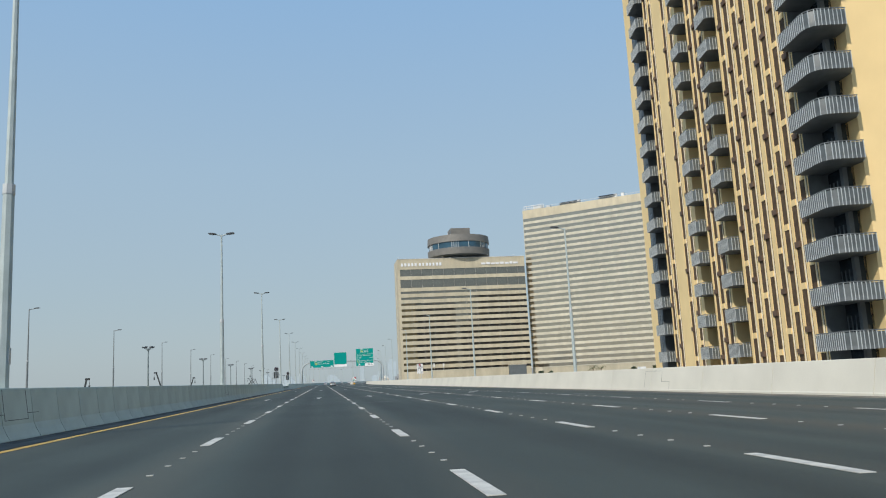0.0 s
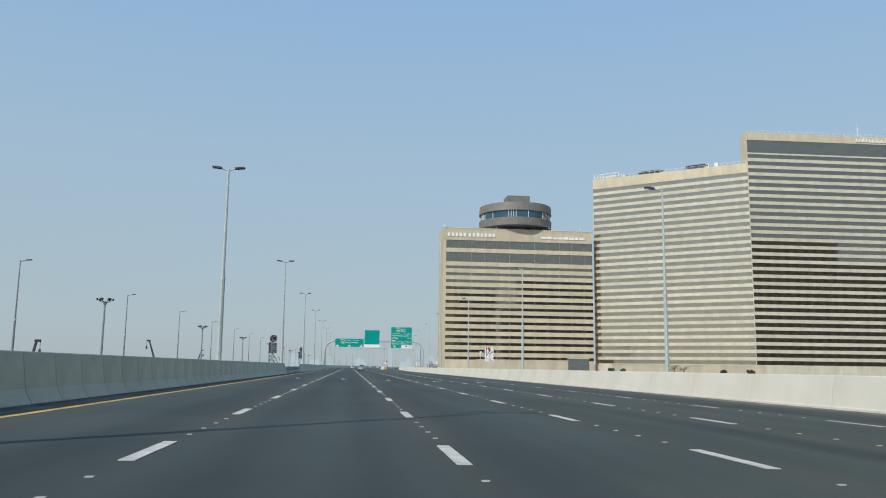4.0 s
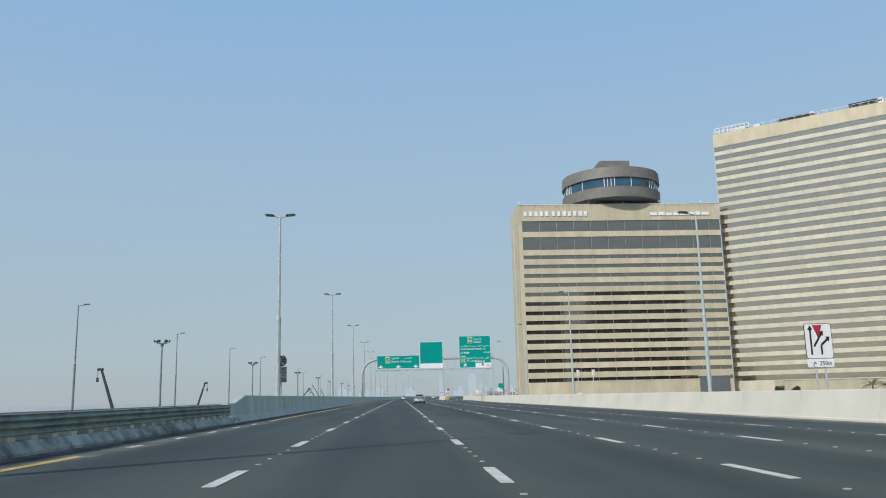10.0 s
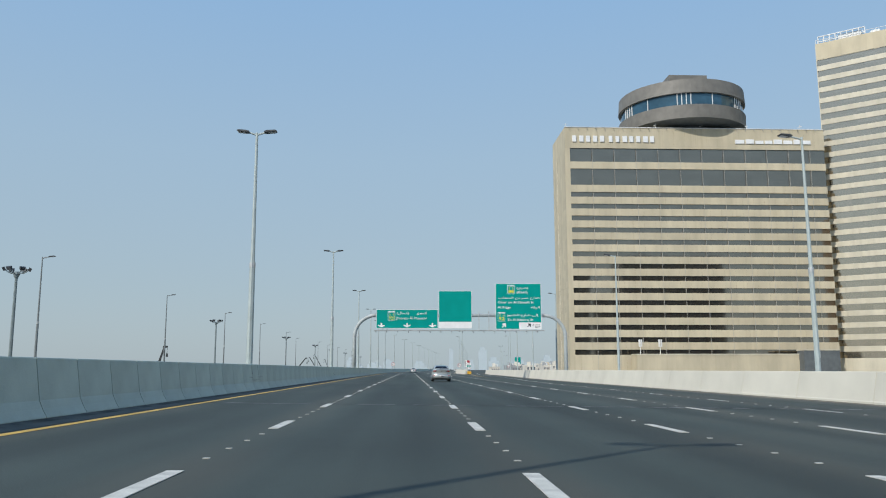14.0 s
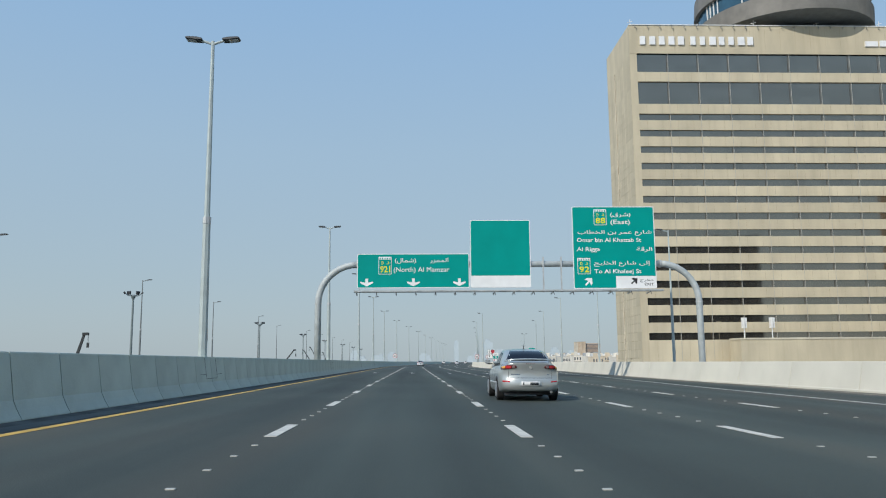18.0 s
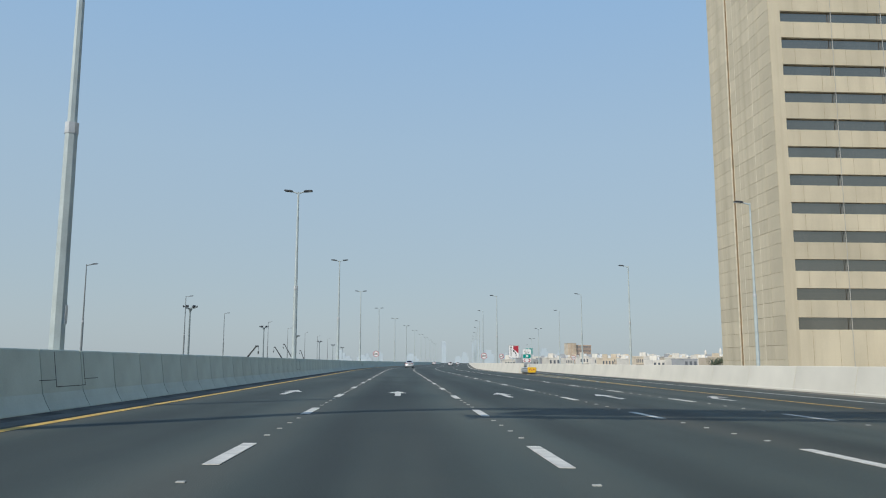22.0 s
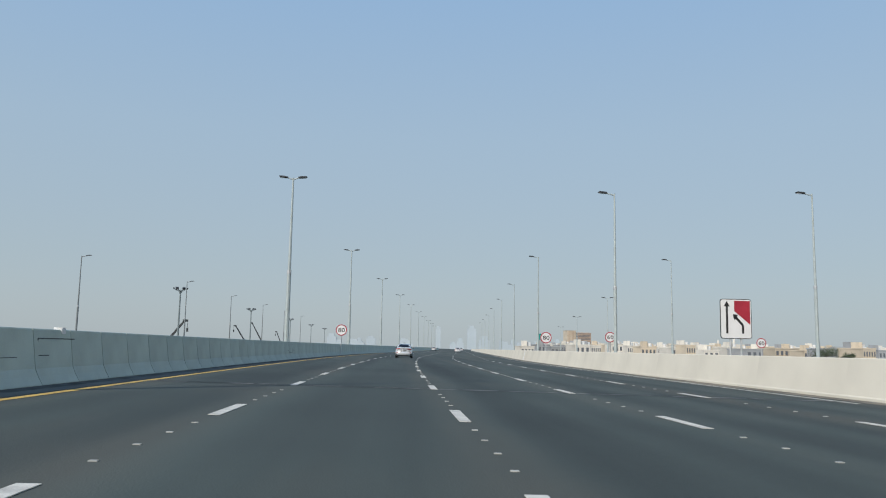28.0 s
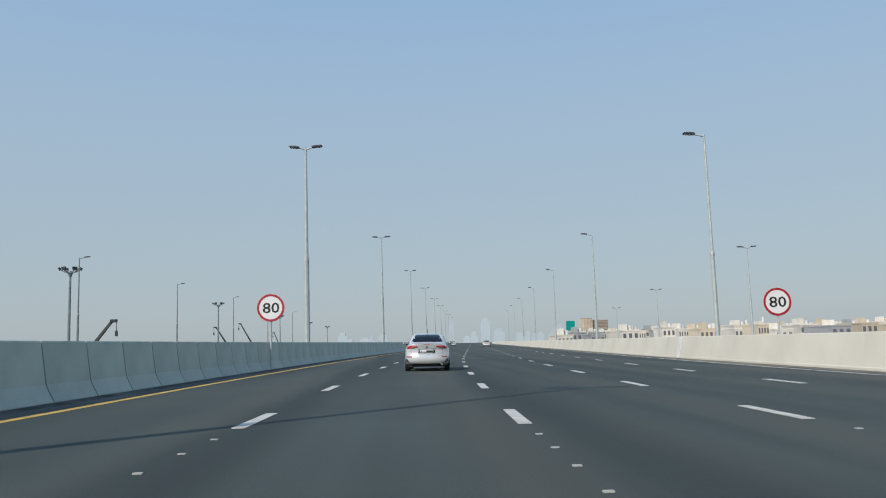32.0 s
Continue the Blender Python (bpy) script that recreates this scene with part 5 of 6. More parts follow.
for k in range(4):
    part("rooftop_pipe", tubed([(c[0] - 5.6 + k * 0.5, c[1] - 7 + k * 0.6, z1 - 0.1), (c[0] - 5.6 + k * 0.5, c[1] - 7 + k * 0.6, z1 + 0.8 + 0.5 * (k % 3))], 0.14, 6), WHITE_STEEL, drum)
part("antenna", tubed([(c[0] - r * 0.35, c[1] - 2, z1), (c[0] - r * 0.35, c[1] - 2, z1 + 3)], 0.08, 6), WHITE_STEEL, drum)

# small roof edge fittings
for k, x in enumerate((0.6, 22, 33, 44, 57)):
    t = thing("roof_antenna", "small white antenna on the roof edge", "antenna", "roof antennas", pose(HOTEL[0], HOTEL[1], 0, 0, 0, HOTEL_TURN) @ pose(x, 0.8, HT))
    part("mast_tube", tubed([(0, 0, 0), (0, 0, 1.5)], 0.05, 6), WHITE_STEEL, t)
    part("crossbar", tubed([(-0.5, 0, 0.9), (0.5, 0, 1.2)], 0.05, 6), WHITE_STEEL, t)

# slab block next to it, in two faces that meet at an angle
def slab(name, p0, p1, top, z_low, rows, parapet, glass, label, depth, tall_first=0.0, rise=0.0):
    d = Vector((p1[0] - p0[0], p1[1] - p0[1], 0))
    ob = thing(name, label, "building", at=pose(p0[0], p0[1], 0, 0, 0, math.degrees(math.atan2(d.y, d.x))))
    w = d.length
    part("core", boxed(0.3, w - 0.3, 0.5, depth, GROUND_Z, top - 0.8), TRAVERTINE_PALE, ob)
    t = top - parapet - tall_first
    pitch = (t - z_low) / rows
    bands = [(z_low + pitch * (k + 0.42), z_low + pitch * (k + 0.97)) for k in range(rows)]
    if tall_first:
        bands.append((t + 0.5, top - parapet))
    banded_face(ob, 0, w, bands, TRAVERTINE_PALE, glass, 0.18, 0, GROUND_Z, top - parapet)
    prism = extrude_outline(bmesh.new(), [(0, top - parapet), (w, top - parapet), (w, top + rise), (0, top - rise)], -0.22, 0.5)
    part("parapet", prism, TRAVERTINE, ob)
    part("flank", boxed(-0.12, 0.3, 0.0, depth, GROUND_Z, top - rise), TRAVERTINE, ob)
    part("corner_strip", boxed(-0.16, 0.01, -0.2, 0.35, GROUND_Z, top - rise - 0.01), TRAVERTINE_PALE, ob)
    part("roof_rail", tubed([(0, -0.1, top - rise + 0.9), (w, -0.1, top + rise + 0.9)], 0.06, 6), WHITE_STEEL, ob)
    for k in range(int(w / 2.2) + 1):
        x = k * 2.2
        q = top - rise + 2 * rise * x / w
        part("rail_stanchion", tubed([(x, -0.1, q), (x, -0.1, q + 0.9)], 0.06, 5), WHITE_STEEL, ob)
    return ob, w


ob, w = slab("office_slab", GAL[0], GAL[1], GAL_TOP1, 2.32, GAL_ROWS1, 3.9, BAND_GLASS_PALE, "pale beige slab block with thin grey window bands", 26, 0.0, -0.3)
# roof plant
fr = thing("roof_frame", "white steel plant frame on the slab block's roof", "roof plant", at=ob.matrix_basis @ pose(0.4, 0.9, GAL_TOP1 - 0.2))
for k in range(9):
    part("frame_post", tubed([(k * 1.3, 0, 0), (k * 1.3, 0, 2.6)], 0.14, 6), WHITE_STEEL, fr)
for z in (1.3, 2.6):
    part("frame_rail", tubed([(0, 0, z), (10.4, 0, z)], 0.14, 6), WHITE_STEEL, fr)
part("plant_box", boxed(4.5, 9.5, 0.6, 3.2, 0, 2.3), WHITE_STEEL, fr)
part("plant_box", boxed(11.5, 13.5, 0.6, 3.2, 0, 1.5), GALV, fr)
for x0, n, lift in ((20.0, 6, 0.0), (39.5, 5, 0.1)):
    pn = thing("solar_array", "dark panels tilted on the slab block's roof", "roof panels", "roof panels", ob.matrix_basis @ pose(x0, 1.6, GAL_TOP1 + lift))
    for k in range(n):
        p = part("panel", boxed(-0.85, 0.85, -1.2, 1.2, 0, 0.1), CRANE_DARK, pn)
        p.matrix_basis = pose(k * 1.75, 0, 1.35, 28, 0, 0)
    part("panel_stand", boxed(-0.8, n * 1.75 - 0.9, -0.05, 0.05, 0, 1.3), GALV, pn)
for x0 in (29.0, 47.0, 50.5):
    rb = thing("roof_vent", "small white plant box on the slab block's roof", "roof plant", "roof vents", ob.matrix_basis @ pose(x0, 1.5, GAL_TOP1))
    part("vent_box", boxed(-0.7, 0.7, -0.5, 0.5, 0, 1.5), WHITE_STEEL, rb)
    part("cowl", boxed(-0.8, 0.8, -0.6, 0.6, 1.5, 1.65), GALV, rb)
ob, w = slab("office_tower", GAL[1], GAL[2], GAL_TOP2, 2.2, GAL_ROWS2, 3.0, BAND_GLASS, "taller beige slab with darker strip windows", 5.0, 5.5)
an = thing("roof_mast", "thin white antenna mast on the tower roof", "antenna", at=ob.matrix_basis @ pose(w * 0.75, 3, GAL_TOP2))
part("mast_tube", tubed([(0, 0, 0), (0, 0, 7)], [0.15, 0.06], 6), WHITE_STEEL, an)
part("crossbar", tubed([(-0.8, 0, 4), (0.8, 0, 4)], 0.06, 6), WHITE_STEEL, an)
part("crossbar", tubed([(-0.5, 0, 5.5), (0.5, 0, 5.5)], 0.06, 6), WHITE_STEEL, an)
sg = thing("roof_letters", "white raised sign shapes on the tower parapet", "sign", at=ob.matrix_basis)
bm = bmesh.new()
rnd = random.Random(4)
x = w * 0.70
while x < w * 0.97:
    q = rnd.uniform(0.8, 1.8)
    box(bm, x, x + q, -0.5, -0.22, GAL_TOP2 - 2.3, GAL_TOP2 - 1.8)
    box(bm, x + q * 0.3, x + q * 0.3 + 0.3, -0.5, -0.22, GAL_TOP2 - 2.3, GAL_TOP2 - 0.9)
    x += q + 0.3
part("sign_shape", bm, SIGN_WHITE, sg)

# low podium along the foot of the blocks
for k, (x0, x1, y0, y1, zt, mat) in enumerate(PODIUM):
    pd = thing("podium_block", "low beige podium wall at the foot of the blocks", "podium", "podium")
    pd.matrix_basis = pose(x0, y0, 0)
    part("wall", boxed(0, x1 - x0, 0, y1 - y0, GROUND_Z, zt), mat, pd)
    part("coping", boxed(-0.1, x1 - x0 + 0.1, -0.1, y1 - y0 + 0.1, zt, zt + 0.25), TRAVERTINE_PALE, pd)
for x, y, zt in PODIUM_MASTS:
    t = thing("telecom_mast", "short white telecom antenna on the podium", "antenna", "telecom antennas", pose(x, y, zt))
    part("mast_tube", tubed([(0, 0, 0), (0, 0, 3.2)], 0.08, 6), WHITE_STEEL, t)
    for a in (0, 120, 240):
        part("antenna_panel", boxed(0.3 * math.cos(radians(a)) - 0.12, 0.3 * math.cos(radians(a)) + 0.12, 0.3 * math.sin(radians(a)) - 0.12, 0.3 * math.sin(radians(a)) + 0.12, 1.6, 3.2), WHITE_STEEL, t)


# towers behind the walk's start, which show in the window bands of the blocks
def backdrop_tower(x0, x1, y, depth, top, wall, group):
    t = thing("neighbour_tower", "tall dark tower that shows mirrored in the window bands", "building", group, pose(x0, y, 0))
    w = x1 - x0
    part("wall", boxed(0, w, -depth, 0, GROUND_Z, top), wall, t)
    part("parapet", boxed(-0.2, w + 0.2, -depth - 0.2, 0.2, top, top + 1.0), wall, t)
    n = int(w / 6)
    for k in range(n):
        part("window_strip", boxed(w * (k + 0.3) / n, w * (k + 0.7) / n, 0.0, 0.06, 2, top - 2), SHADE_GLASS, t)
    return t


for row in ((78, 128, 0, 24, 70), (134, 149, 4, 20, 52), (152, 226, -2, 28, 80)):
    backdrop_tower(*row, SLATE, "neighbour towers")
for row in ((238, 300, 140, 26, 84), (306, 352, 130, 26, 70)):
    backdrop_tower(*row, SHADED_OCHRE, "neighbour towers")


# ---------------------------------------------------------------- ochre apartment tower
tower = thing("apartment_tower", "ochre apartment tower with dark balconies and brown window strips", "building", at=pose(TOWER[0], TOWER[1], 0, 0, 0, TOWER_TURN))
# local x runs along the road front from the far end towards the walk's start, y goes into the building
TD, TT = 26.0, TOWER_TOP
STOREY = TOWER_STOREY
floors = int((TT - GROUND_Z) / STOREY) + 1
BAYS = TOWER_BAYS
part("core", boxed(0.2, 56.3, 2.4, TD, GROUND_Z, TT - 0.5), OCHRE, tower)
x = 0.0
for a, b in BAYS:
    if a > x:
        part("wall_panel", boxed(x, a, 0, 2.4, GROUND_Z, TT), OCHRE, tower)
    x = b
part("end_wall", boxed(56.3, 57.9, 2.6, TD, GROUND_Z, TT), OCHRE, tower, "plain ochre rendered wall")
# the far bay: grey cladding with narrow windows beside its balconies
part("grey_cladding", boxed(BAYS[0][0], BAYS[0][0] + 2.7, 0.05, 2.2, GROUND_Z, TT), SLATE, tower)
for k in range(floors):
    for q in (0.25, 0.95, 1.75):
        part("narrow_window", boxed(BAYS[0][0] + q, BAYS[0][0] + q + 0.42, 0.02, 0.08, TOWER_Z0 + STOREY * k + 0.3, TOWER_Z0 + STOREY * k + 2.9), ROOM_GLASS, tower)
for bi, (a, b) in enumerate(BAYS):
    corner = bi == len(BAYS) - 1
    if bi == 0:
        a += 2.7
    if corner:
        part("corner_glass", boxed(a, 56.2, 1.75, 1.85, GROUND_Z, TT), ROOM_GLASS, tower)
        part("corner_glass", boxed(56.2, 56.3, 1.75, 2.6, GROUND_Z, TT), ROOM_GLASS, tower)
        part("reveal_lining", boxed(a, a + 0.06, 0.03, 1.75, GROUND_Z, TT), SLATE, tower)
        part("corner_column", boxed(55.9, 56.35, 1.6, 2.0, GROUND_Z, TT), SLATE, tower)
    else:
        part("recess_back", boxed(a, b, 2.2, 2.5, GROUND_Z, TT), SLATE, tower)
    for k in range(floors):
        z = TOWER_Z0 + STOREY * k
        if z > TT - 1 or z < -3:
            continue
        fy = 2.1 if not corner else 1.65
        rb = b - 0.3 if not corner else 56.0
        room = part("balcony_door", boxed(a + 0.5, rb, fy, fy + 0.1, z + 0.2, z + 2.6), ROOM_GLASS, tower)
        bm = bmesh.new()
        n = max(2, int((b - a) / 1.4))
        for q in range(n + 1):
            xx = a + 0.5 + (rb - a - 0.5) * q / n
            box(bm, xx - 0.05, xx + 0.05, fy - 0.07, fy, z + 0.2, z + 2.6)
        part("door_frame", bm, SLATE, room)
        out = 1.15 if not corner else 1.5
        if corner:
            plan = [(a + 0.2, 0.0), (a + 0.5, -1.2), (58.0, -1.2), (58.5, -1.1), (58.9, -0.85), (59.15, -0.45), (59.25, 0.05), (59.25, 2.05), (57.9, 2.58), (a + 0.2, 2.3)]
        else:
            plan = [(a + 0.05, 0.0), (a + 0.5, -out), (b - 0.35, -out), (b - 0.05, -out * 0.7), (b - 0.05, 2.2), (a + 0.05, 2.2)]
        bm = bmesh.new()
        lo = [bm.verts.new((px, py, z - 0.20)) for px, py in plan]
        hi = [bm.verts.new((px, py, z + 0.12)) for px, py in plan]
        m = len(plan)
        for q in range(m):
            bm.faces.new((lo[q], lo[(q + 1) % m], hi[(q + 1) % m], hi[q]))
        bm.faces.new(lo[::-1])
        bm.faces.new(hi)
        bmesh.ops.recalc_face_normals(bm, faces=bm.faces)
        bal = part("balcony", bm, SLATE, tower, "dark grey balcony")
        bm, rail = bmesh.new(), bmesh.new()
        for (px, py), (qx, qy) in zip(plan[: m - 2], plan[1 : m - 1]):
            d = Vector((qx - px, qy - py, 0))
            n = max(1, round(d.length / 0.33))
            for q in range(n):
                p = Vector((px, py, 0)) + d * (q / n)
                box(bm, p.x - 0.028, p.x + 0.028, p.y - 0.05, p.y + 0.01, z - 0.22, z + 1.2)
            tube(rail, [(px, py, z + 1.22), (qx, qy, z + 1.22)], 0.05, 4)
        tagged(part("balustrade", bm, BALUSTER, bal), kind="stuff")
        part("handrail", rail, SLATE, bal)
        panel = bmesh.new()
        for (px, py), (qx, qy) in list(zip(plan[: m - 2], plan[1 : m - 1])):
            d = Vector((qx - px, qy - py, 0))
            nrm = Vector((-d.y, d.x, 0)).normalized() * 0.012
            v = [panel.verts.new(t) for t in ((px + nrm.x, py + nrm.y, z + 0.1), (qx + nrm.x, qy + nrm.y, z + 0.1), (qx + nrm.x, qy + nrm.y, z + 1.1), (px + nrm.x, py + nrm.y, z + 1.1))]
            w2 = [panel.verts.new(q.co - nrm * 2) for q in v]
            panel.faces.new(v)
            panel.faces.new(w2[::-1])
            for i in range(4):
                panel.faces.new((v[i], w2[i], w2[(i + 1) % 4], v[(i + 1) % 4]))
        part("infill_panel", panel, INFILL, bal)
# narrow brown window strips, each storey closed by a rendered lintel or a brown sill block, with a pale pipe in a dark groove
for ci, x in enumerate(TOWER_STRIPS):
    part("groove", boxed(x + 0.92, x + 1.22, -0.012, 0.0, GROUND_Z, TT), STRIP_BROWN, tower)
    part("down_pipe", tubed([(x + 1.12, -0.06, GROUND_Z), (x + 1.12, -0.06, TT)], 0.06, 6), JOINT_PALE, tower)
    part("strip_panel", boxed(x - 0.08, x + 0.76, -0.03, 0.0, GROUND_Z, TT), STRIP_BROWN, tower, "dark brown window strip")
    for k in range(-1, floors):
        z = TOWER_Z0 + STOREY * (k + 0.5 * (ci % 2))
        if z + 0.5 > TT or z < -4:
            continue
        if (k + ci // 2) % 2:
            part("lintel", boxed(x - 0.09, x + 0.77, -0.09, 0.0, z - 0.28, z + 0.28), OCHRE, tower)
        else:
            part("sill_block", boxed(x - 0.14, x + 0.82, -0.2, 0.0, z - 0.3, z + 0.22), OCHRE_BROWN, tower)
    part("rib", boxed(x - 0.40, x - 0.09, -0.12, 0.0, GROUND_Z, TT), OCHRE, tower)
part("roof_coping", boxed(-0.1, 58.0, -0.1, TD + 0.1, TT, TT + 0.4), OCHRE, tower)


# ---------------------------------------------------------------- cars
def blend(table, y):
    """Smooth values between the rows of a table whose first column is y."""
    k = 0
    while k < len(table) - 2 and y > table[k + 1][0]:
        k += 1
    p0, p1, p2, p3 = table[max(k - 1, 0)], table[k], table[k + 1], table[min(k + 2, len(table) - 1)]
    t = max(0.0, min(1.0, (y - p1[0]) / (p2[0] - p1[0])))
    out = []
    for i in range(1, len(p1)):
        m1 = (p2[i] - p0[i]) / max(1e-6, p2[0] - p0[0]) * (p2[0] - p1[0])
        m2 = (p3[i] - p1[i]) / max(1e-6, p3[0] - p1[0]) * (p2[0] - p1[0])
        out.append((2 * t ** 3 - 3 * t * t + 1) * p1[i] + (t ** 3 - 2 * t * t + t) * m1 + (-2 * t ** 3 + 3 * t * t) * p2[i] + (t ** 3 - t * t) * m2)
    return out


def ease(a, b, x):
    t = max(0.0, min(1.0, (x - a) / (b - a)))
    return t * t * (3 - 2 * t)


def car_shell(L, hw, H, deck):
    """The painted shell of a saloon as one smooth surface, its tail at y=0 and its nose at y=L."""
    k = L / 4.57
    table = [  # y, half width, sill, waist, top, glasshouse foot, roof half width
        (0.00 * k, 0.90, 0.30, deck - 0.12, deck - 0.015, 0.80, 0.66), (0.12 * k, 0.95, 0.26, deck - 0.115, deck, 0.83, 0.66), (0.40 * k, 0.985, 0.23, deck - 0.115, deck + 0.006, 0.85, 0.66),
        (0.62 * k, 1.0, 0.21, deck - 0.12, deck + 0.03, 0.86, 0.66), (0.95 * k, 1.0, 0.20, deck - 0.125, deck + 0.63 * (H - deck), 0.875, 0.69), (1.40 * k, 1.0, 0.20, deck - 0.13, H - 0.03, 0.88, 0.69),
        (1.90 * k, 1.0, 0.20, deck - 0.14, H, 0.88, 0.70), (2.40 * k, 1.0, 0.20, deck - 0.15, H - 0.025, 0.88, 0.69), (2.85 * k, 1.0, 0.20, deck - 0.16, H - 0.20, 0.87, 0.66),
        (3.30 * k, 0.995, 0.20, deck - 0.18, deck - 0.02, 0.87, 0.70), (3.70 * k, 0.985, 0.20, deck - 0.22, deck - 0.10, 0.84, 0.62), (4.10 * k, 0.96, 0.21, deck - 0.30, deck - 0.17, 0.80, 0.58),
        (4.40 * k, 0.90, 0.24, deck - 0.38, deck - 0.28, 0.74, 0.5), (4.57 * k, 0.80, 0.30, deck - 0.48, deck - 0.42, 0.66, 0.4)]

    def half(y):
        w, b, waist, top, g, r = blend(table, y)
        w, g, r = w * hw, g * hw, r * hw
        rise = top - waist
        return [(0, b), (w * 0.80, b), (w * 0.945, b + 0.05), (w * 0.985, b + 0.16), (w, b + 0.34), (w * 0.995, waist - 0.20), (w * 0.975, waist - 0.09), (w * 0.94, waist - 0.015), (max(g, w * 0.88), waist + 0.03 * min(1, rise / 0.2)),
                (g * 0.99, waist + rise * 0.22), (g * 0.58 + r * 0.42, waist + rise * 0.52), (g * 0.15 + r * 0.85, waist + rise * 0.84), (r * 0.86, waist + rise * 0.95), (r * 0.5, top - 0.01 * min(1, rise / 0.2)), (0, top)]

    def shaped(x, y, z):
        """Round the tail and the nose in plan and give the tail its bumper and lip."""
        f = 1 - ease(0.0, 0.75, y)
        tail = 0.26 * min(1.0, abs(x) / hw) ** 3.2 + 0.055 * ease(0.58, 0.68, z) - 0.055 * ease(0.82, deck, z) + 0.10 * (1 - ease(0.24, 0.42, z))
        n = ease(L - 0.8, L, y)
        return (x, y + f * tail - n * (0.35 * min(1.0, abs(x) / hw) ** 2.4 + 0.12 * ease(0.5, 0.9, z)), z)

    ys = sorted(set([L * i / 64 for i in range(65)] + [0.02, 0.05, 0.10, 0.16]))
    bm = bmesh.new()
    rings = []
    for y in ys:
        h = half(y)
        full = [(-x, z) for x, z in reversed(h)][:-1] + h
        fine = []
        for i in range(len(full) - 1):
            fine += [full[i], ((full[i][0] + full[i + 1][0]) / 2, (full[i][1] + full[i + 1][1]) / 2)]
        rings.append([bm.verts.new(shaped(x, y, z)) for x, z in fine])
    n = len(rings[0])
    for p, q in zip(rings, rings[1:]):
        for i in range(n):
            bm.faces.new((p[i], p[(i + 1) % n], q[(i + 1) % n], q[i]))
    for ring_, y in ((rings[0], ys[0]), (rings[-1], ys[-1])):
        m = n // 2
        # rows across the end, from one side to the other
        grid = []
        for i in range(m + 1):
            a, b = ring_[i % n], ring_[(n - i) % n]
            if a is b:
                grid.append([a] * 13)
                continue
            row = [a]
            xa, xb, z = a.co.x, b.co.x, (a.co.z + b.co.z) / 2
            for j in range(1, 12):
                row.append(bm.verts.new(shaped(xa + (xb - xa) * j / 12, y, z)))
            row.append(b)
            grid.append(row)
        for r0, r1 in zip(grid, grid[1:]):
            for j in range(12):
                q = []
                for v in (r0[j], r0[j + 1], r1[j + 1], r1[j]):
                    if v not in q:
                        q.append(v)
                if len(q) > 2:
                    bm.faces.new(q)
    bmesh.ops.recalc_face_normals(bm, faces=bm.faces)
    for _ in range(2):
        bmesh.ops.smooth_vert(bm, verts=bm.verts, factor=0.35, use_axis_x=True, use_axis_y=True, use_axis_z=True)
    return bm


def laid(tree_, corners, way, lift=0.006, n=8, m=6, round_=0.0):
    """A panel that lies on the shell: corners in the view along way ('y' from the tail, 'f' from the nose, '+x' or '-x' from a side)."""
    bm = bmesh.new()
    a, b, c, d = [Vector(q) for q in corners]
    g = []
    for i in range(n + 1):
        row = []
        for j in range(m + 1):
            u, v = i / n, j / m
            if round_:
                cu, cv = 2 * u - 1, 2 * v - 1
                u, v = 0.5 + 0.5 * cu * math.sqrt(1 - round_ * cv * cv / 2), 0.5 + 0.5 * cv * math.sqrt(1 - round_ * cu * cu / 2)
            p = (a * (1 - u) + b * u) * (1 - v) + (d * (1 - u) + c * u) * v
            o, way_ = {"y": ((p.x, -2, p.y), (0, 1, 0)), "f": ((p.x, 8, p.y), (0, -1, 0)), "+x": ((3, p.x, p.y), (-1, 0, 0)), "-x": ((-3, p.x, p.y), (1, 0, 0))}[way]
            at, nrm, _, _ = tree_.ray_cast(Vector(o), Vector(way_))
            if at is None:
                at = row[-1].co.copy() if row else Vector(o) + Vector(way_) * 2.2
            row.append(bm.verts.new(at - Vector(way_) * lift))
        g.append(row)
    for i in range(n):
        for j in range(m):
            bm.faces.new((g[i][j], g[i + 1][j], g[i + 1][j + 1], g[i][j + 1]))
    way_ = Vector({"y": (0, 1, 0), "f": (0, -1, 0), "+x": (-1, 0, 0), "-x": (1, 0, 0)}[way])
    rim = [g[i][0] for i in range(n + 1)] + [g[n][j] for j in range(1, m + 1)] + [g[i][m] for i in range(n - 1, -1, -1)] + [g[0][j] for j in range(m - 1, 0, -1)]
    low = [bm.verts.new(v.co + way_ * (lift + 0.015)) for v in rim]
    for k in range(len(rim)):
        bm.faces.new((rim[k], low[k], low[(k + 1) % len(rim)], rim[(k + 1) % len(rim)]))
    bmesh.ops.recalc_face_normals(bm, faces=bm.faces)
    return bm


def sedan(name, label, at, paint, L=4.45, W=1.74, H=1.47, deck=1.02, spoiler=False, sporty=False):
    car = thing(name, label, "car", "cars on the highway", at)
    hw = W / 2
    k = L / 4.57
    shell = car_shell(L, hw, H, deck)
    tr = BVHTree.FromBMesh(shell)
    part("body", shell, paint, car, smooth=True)

    def panel(nm, q, way, mat, parent=car, lift=0.006, n=8, m=6, round_=0.0, label_="", smooth=True):
        return part(nm, laid(tr, q, way, lift, n, m, round_), mat, parent, label_, smooth=smooth)

    # glass
    panel("rear_window", ((-hw * 0.72, deck + 0.05), (hw * 0.72, deck + 0.05), (hw * 0.53, H - 0.07), (-hw * 0.53, H - 0.07)), "y", CAR_GLASS, n=14, m=10)
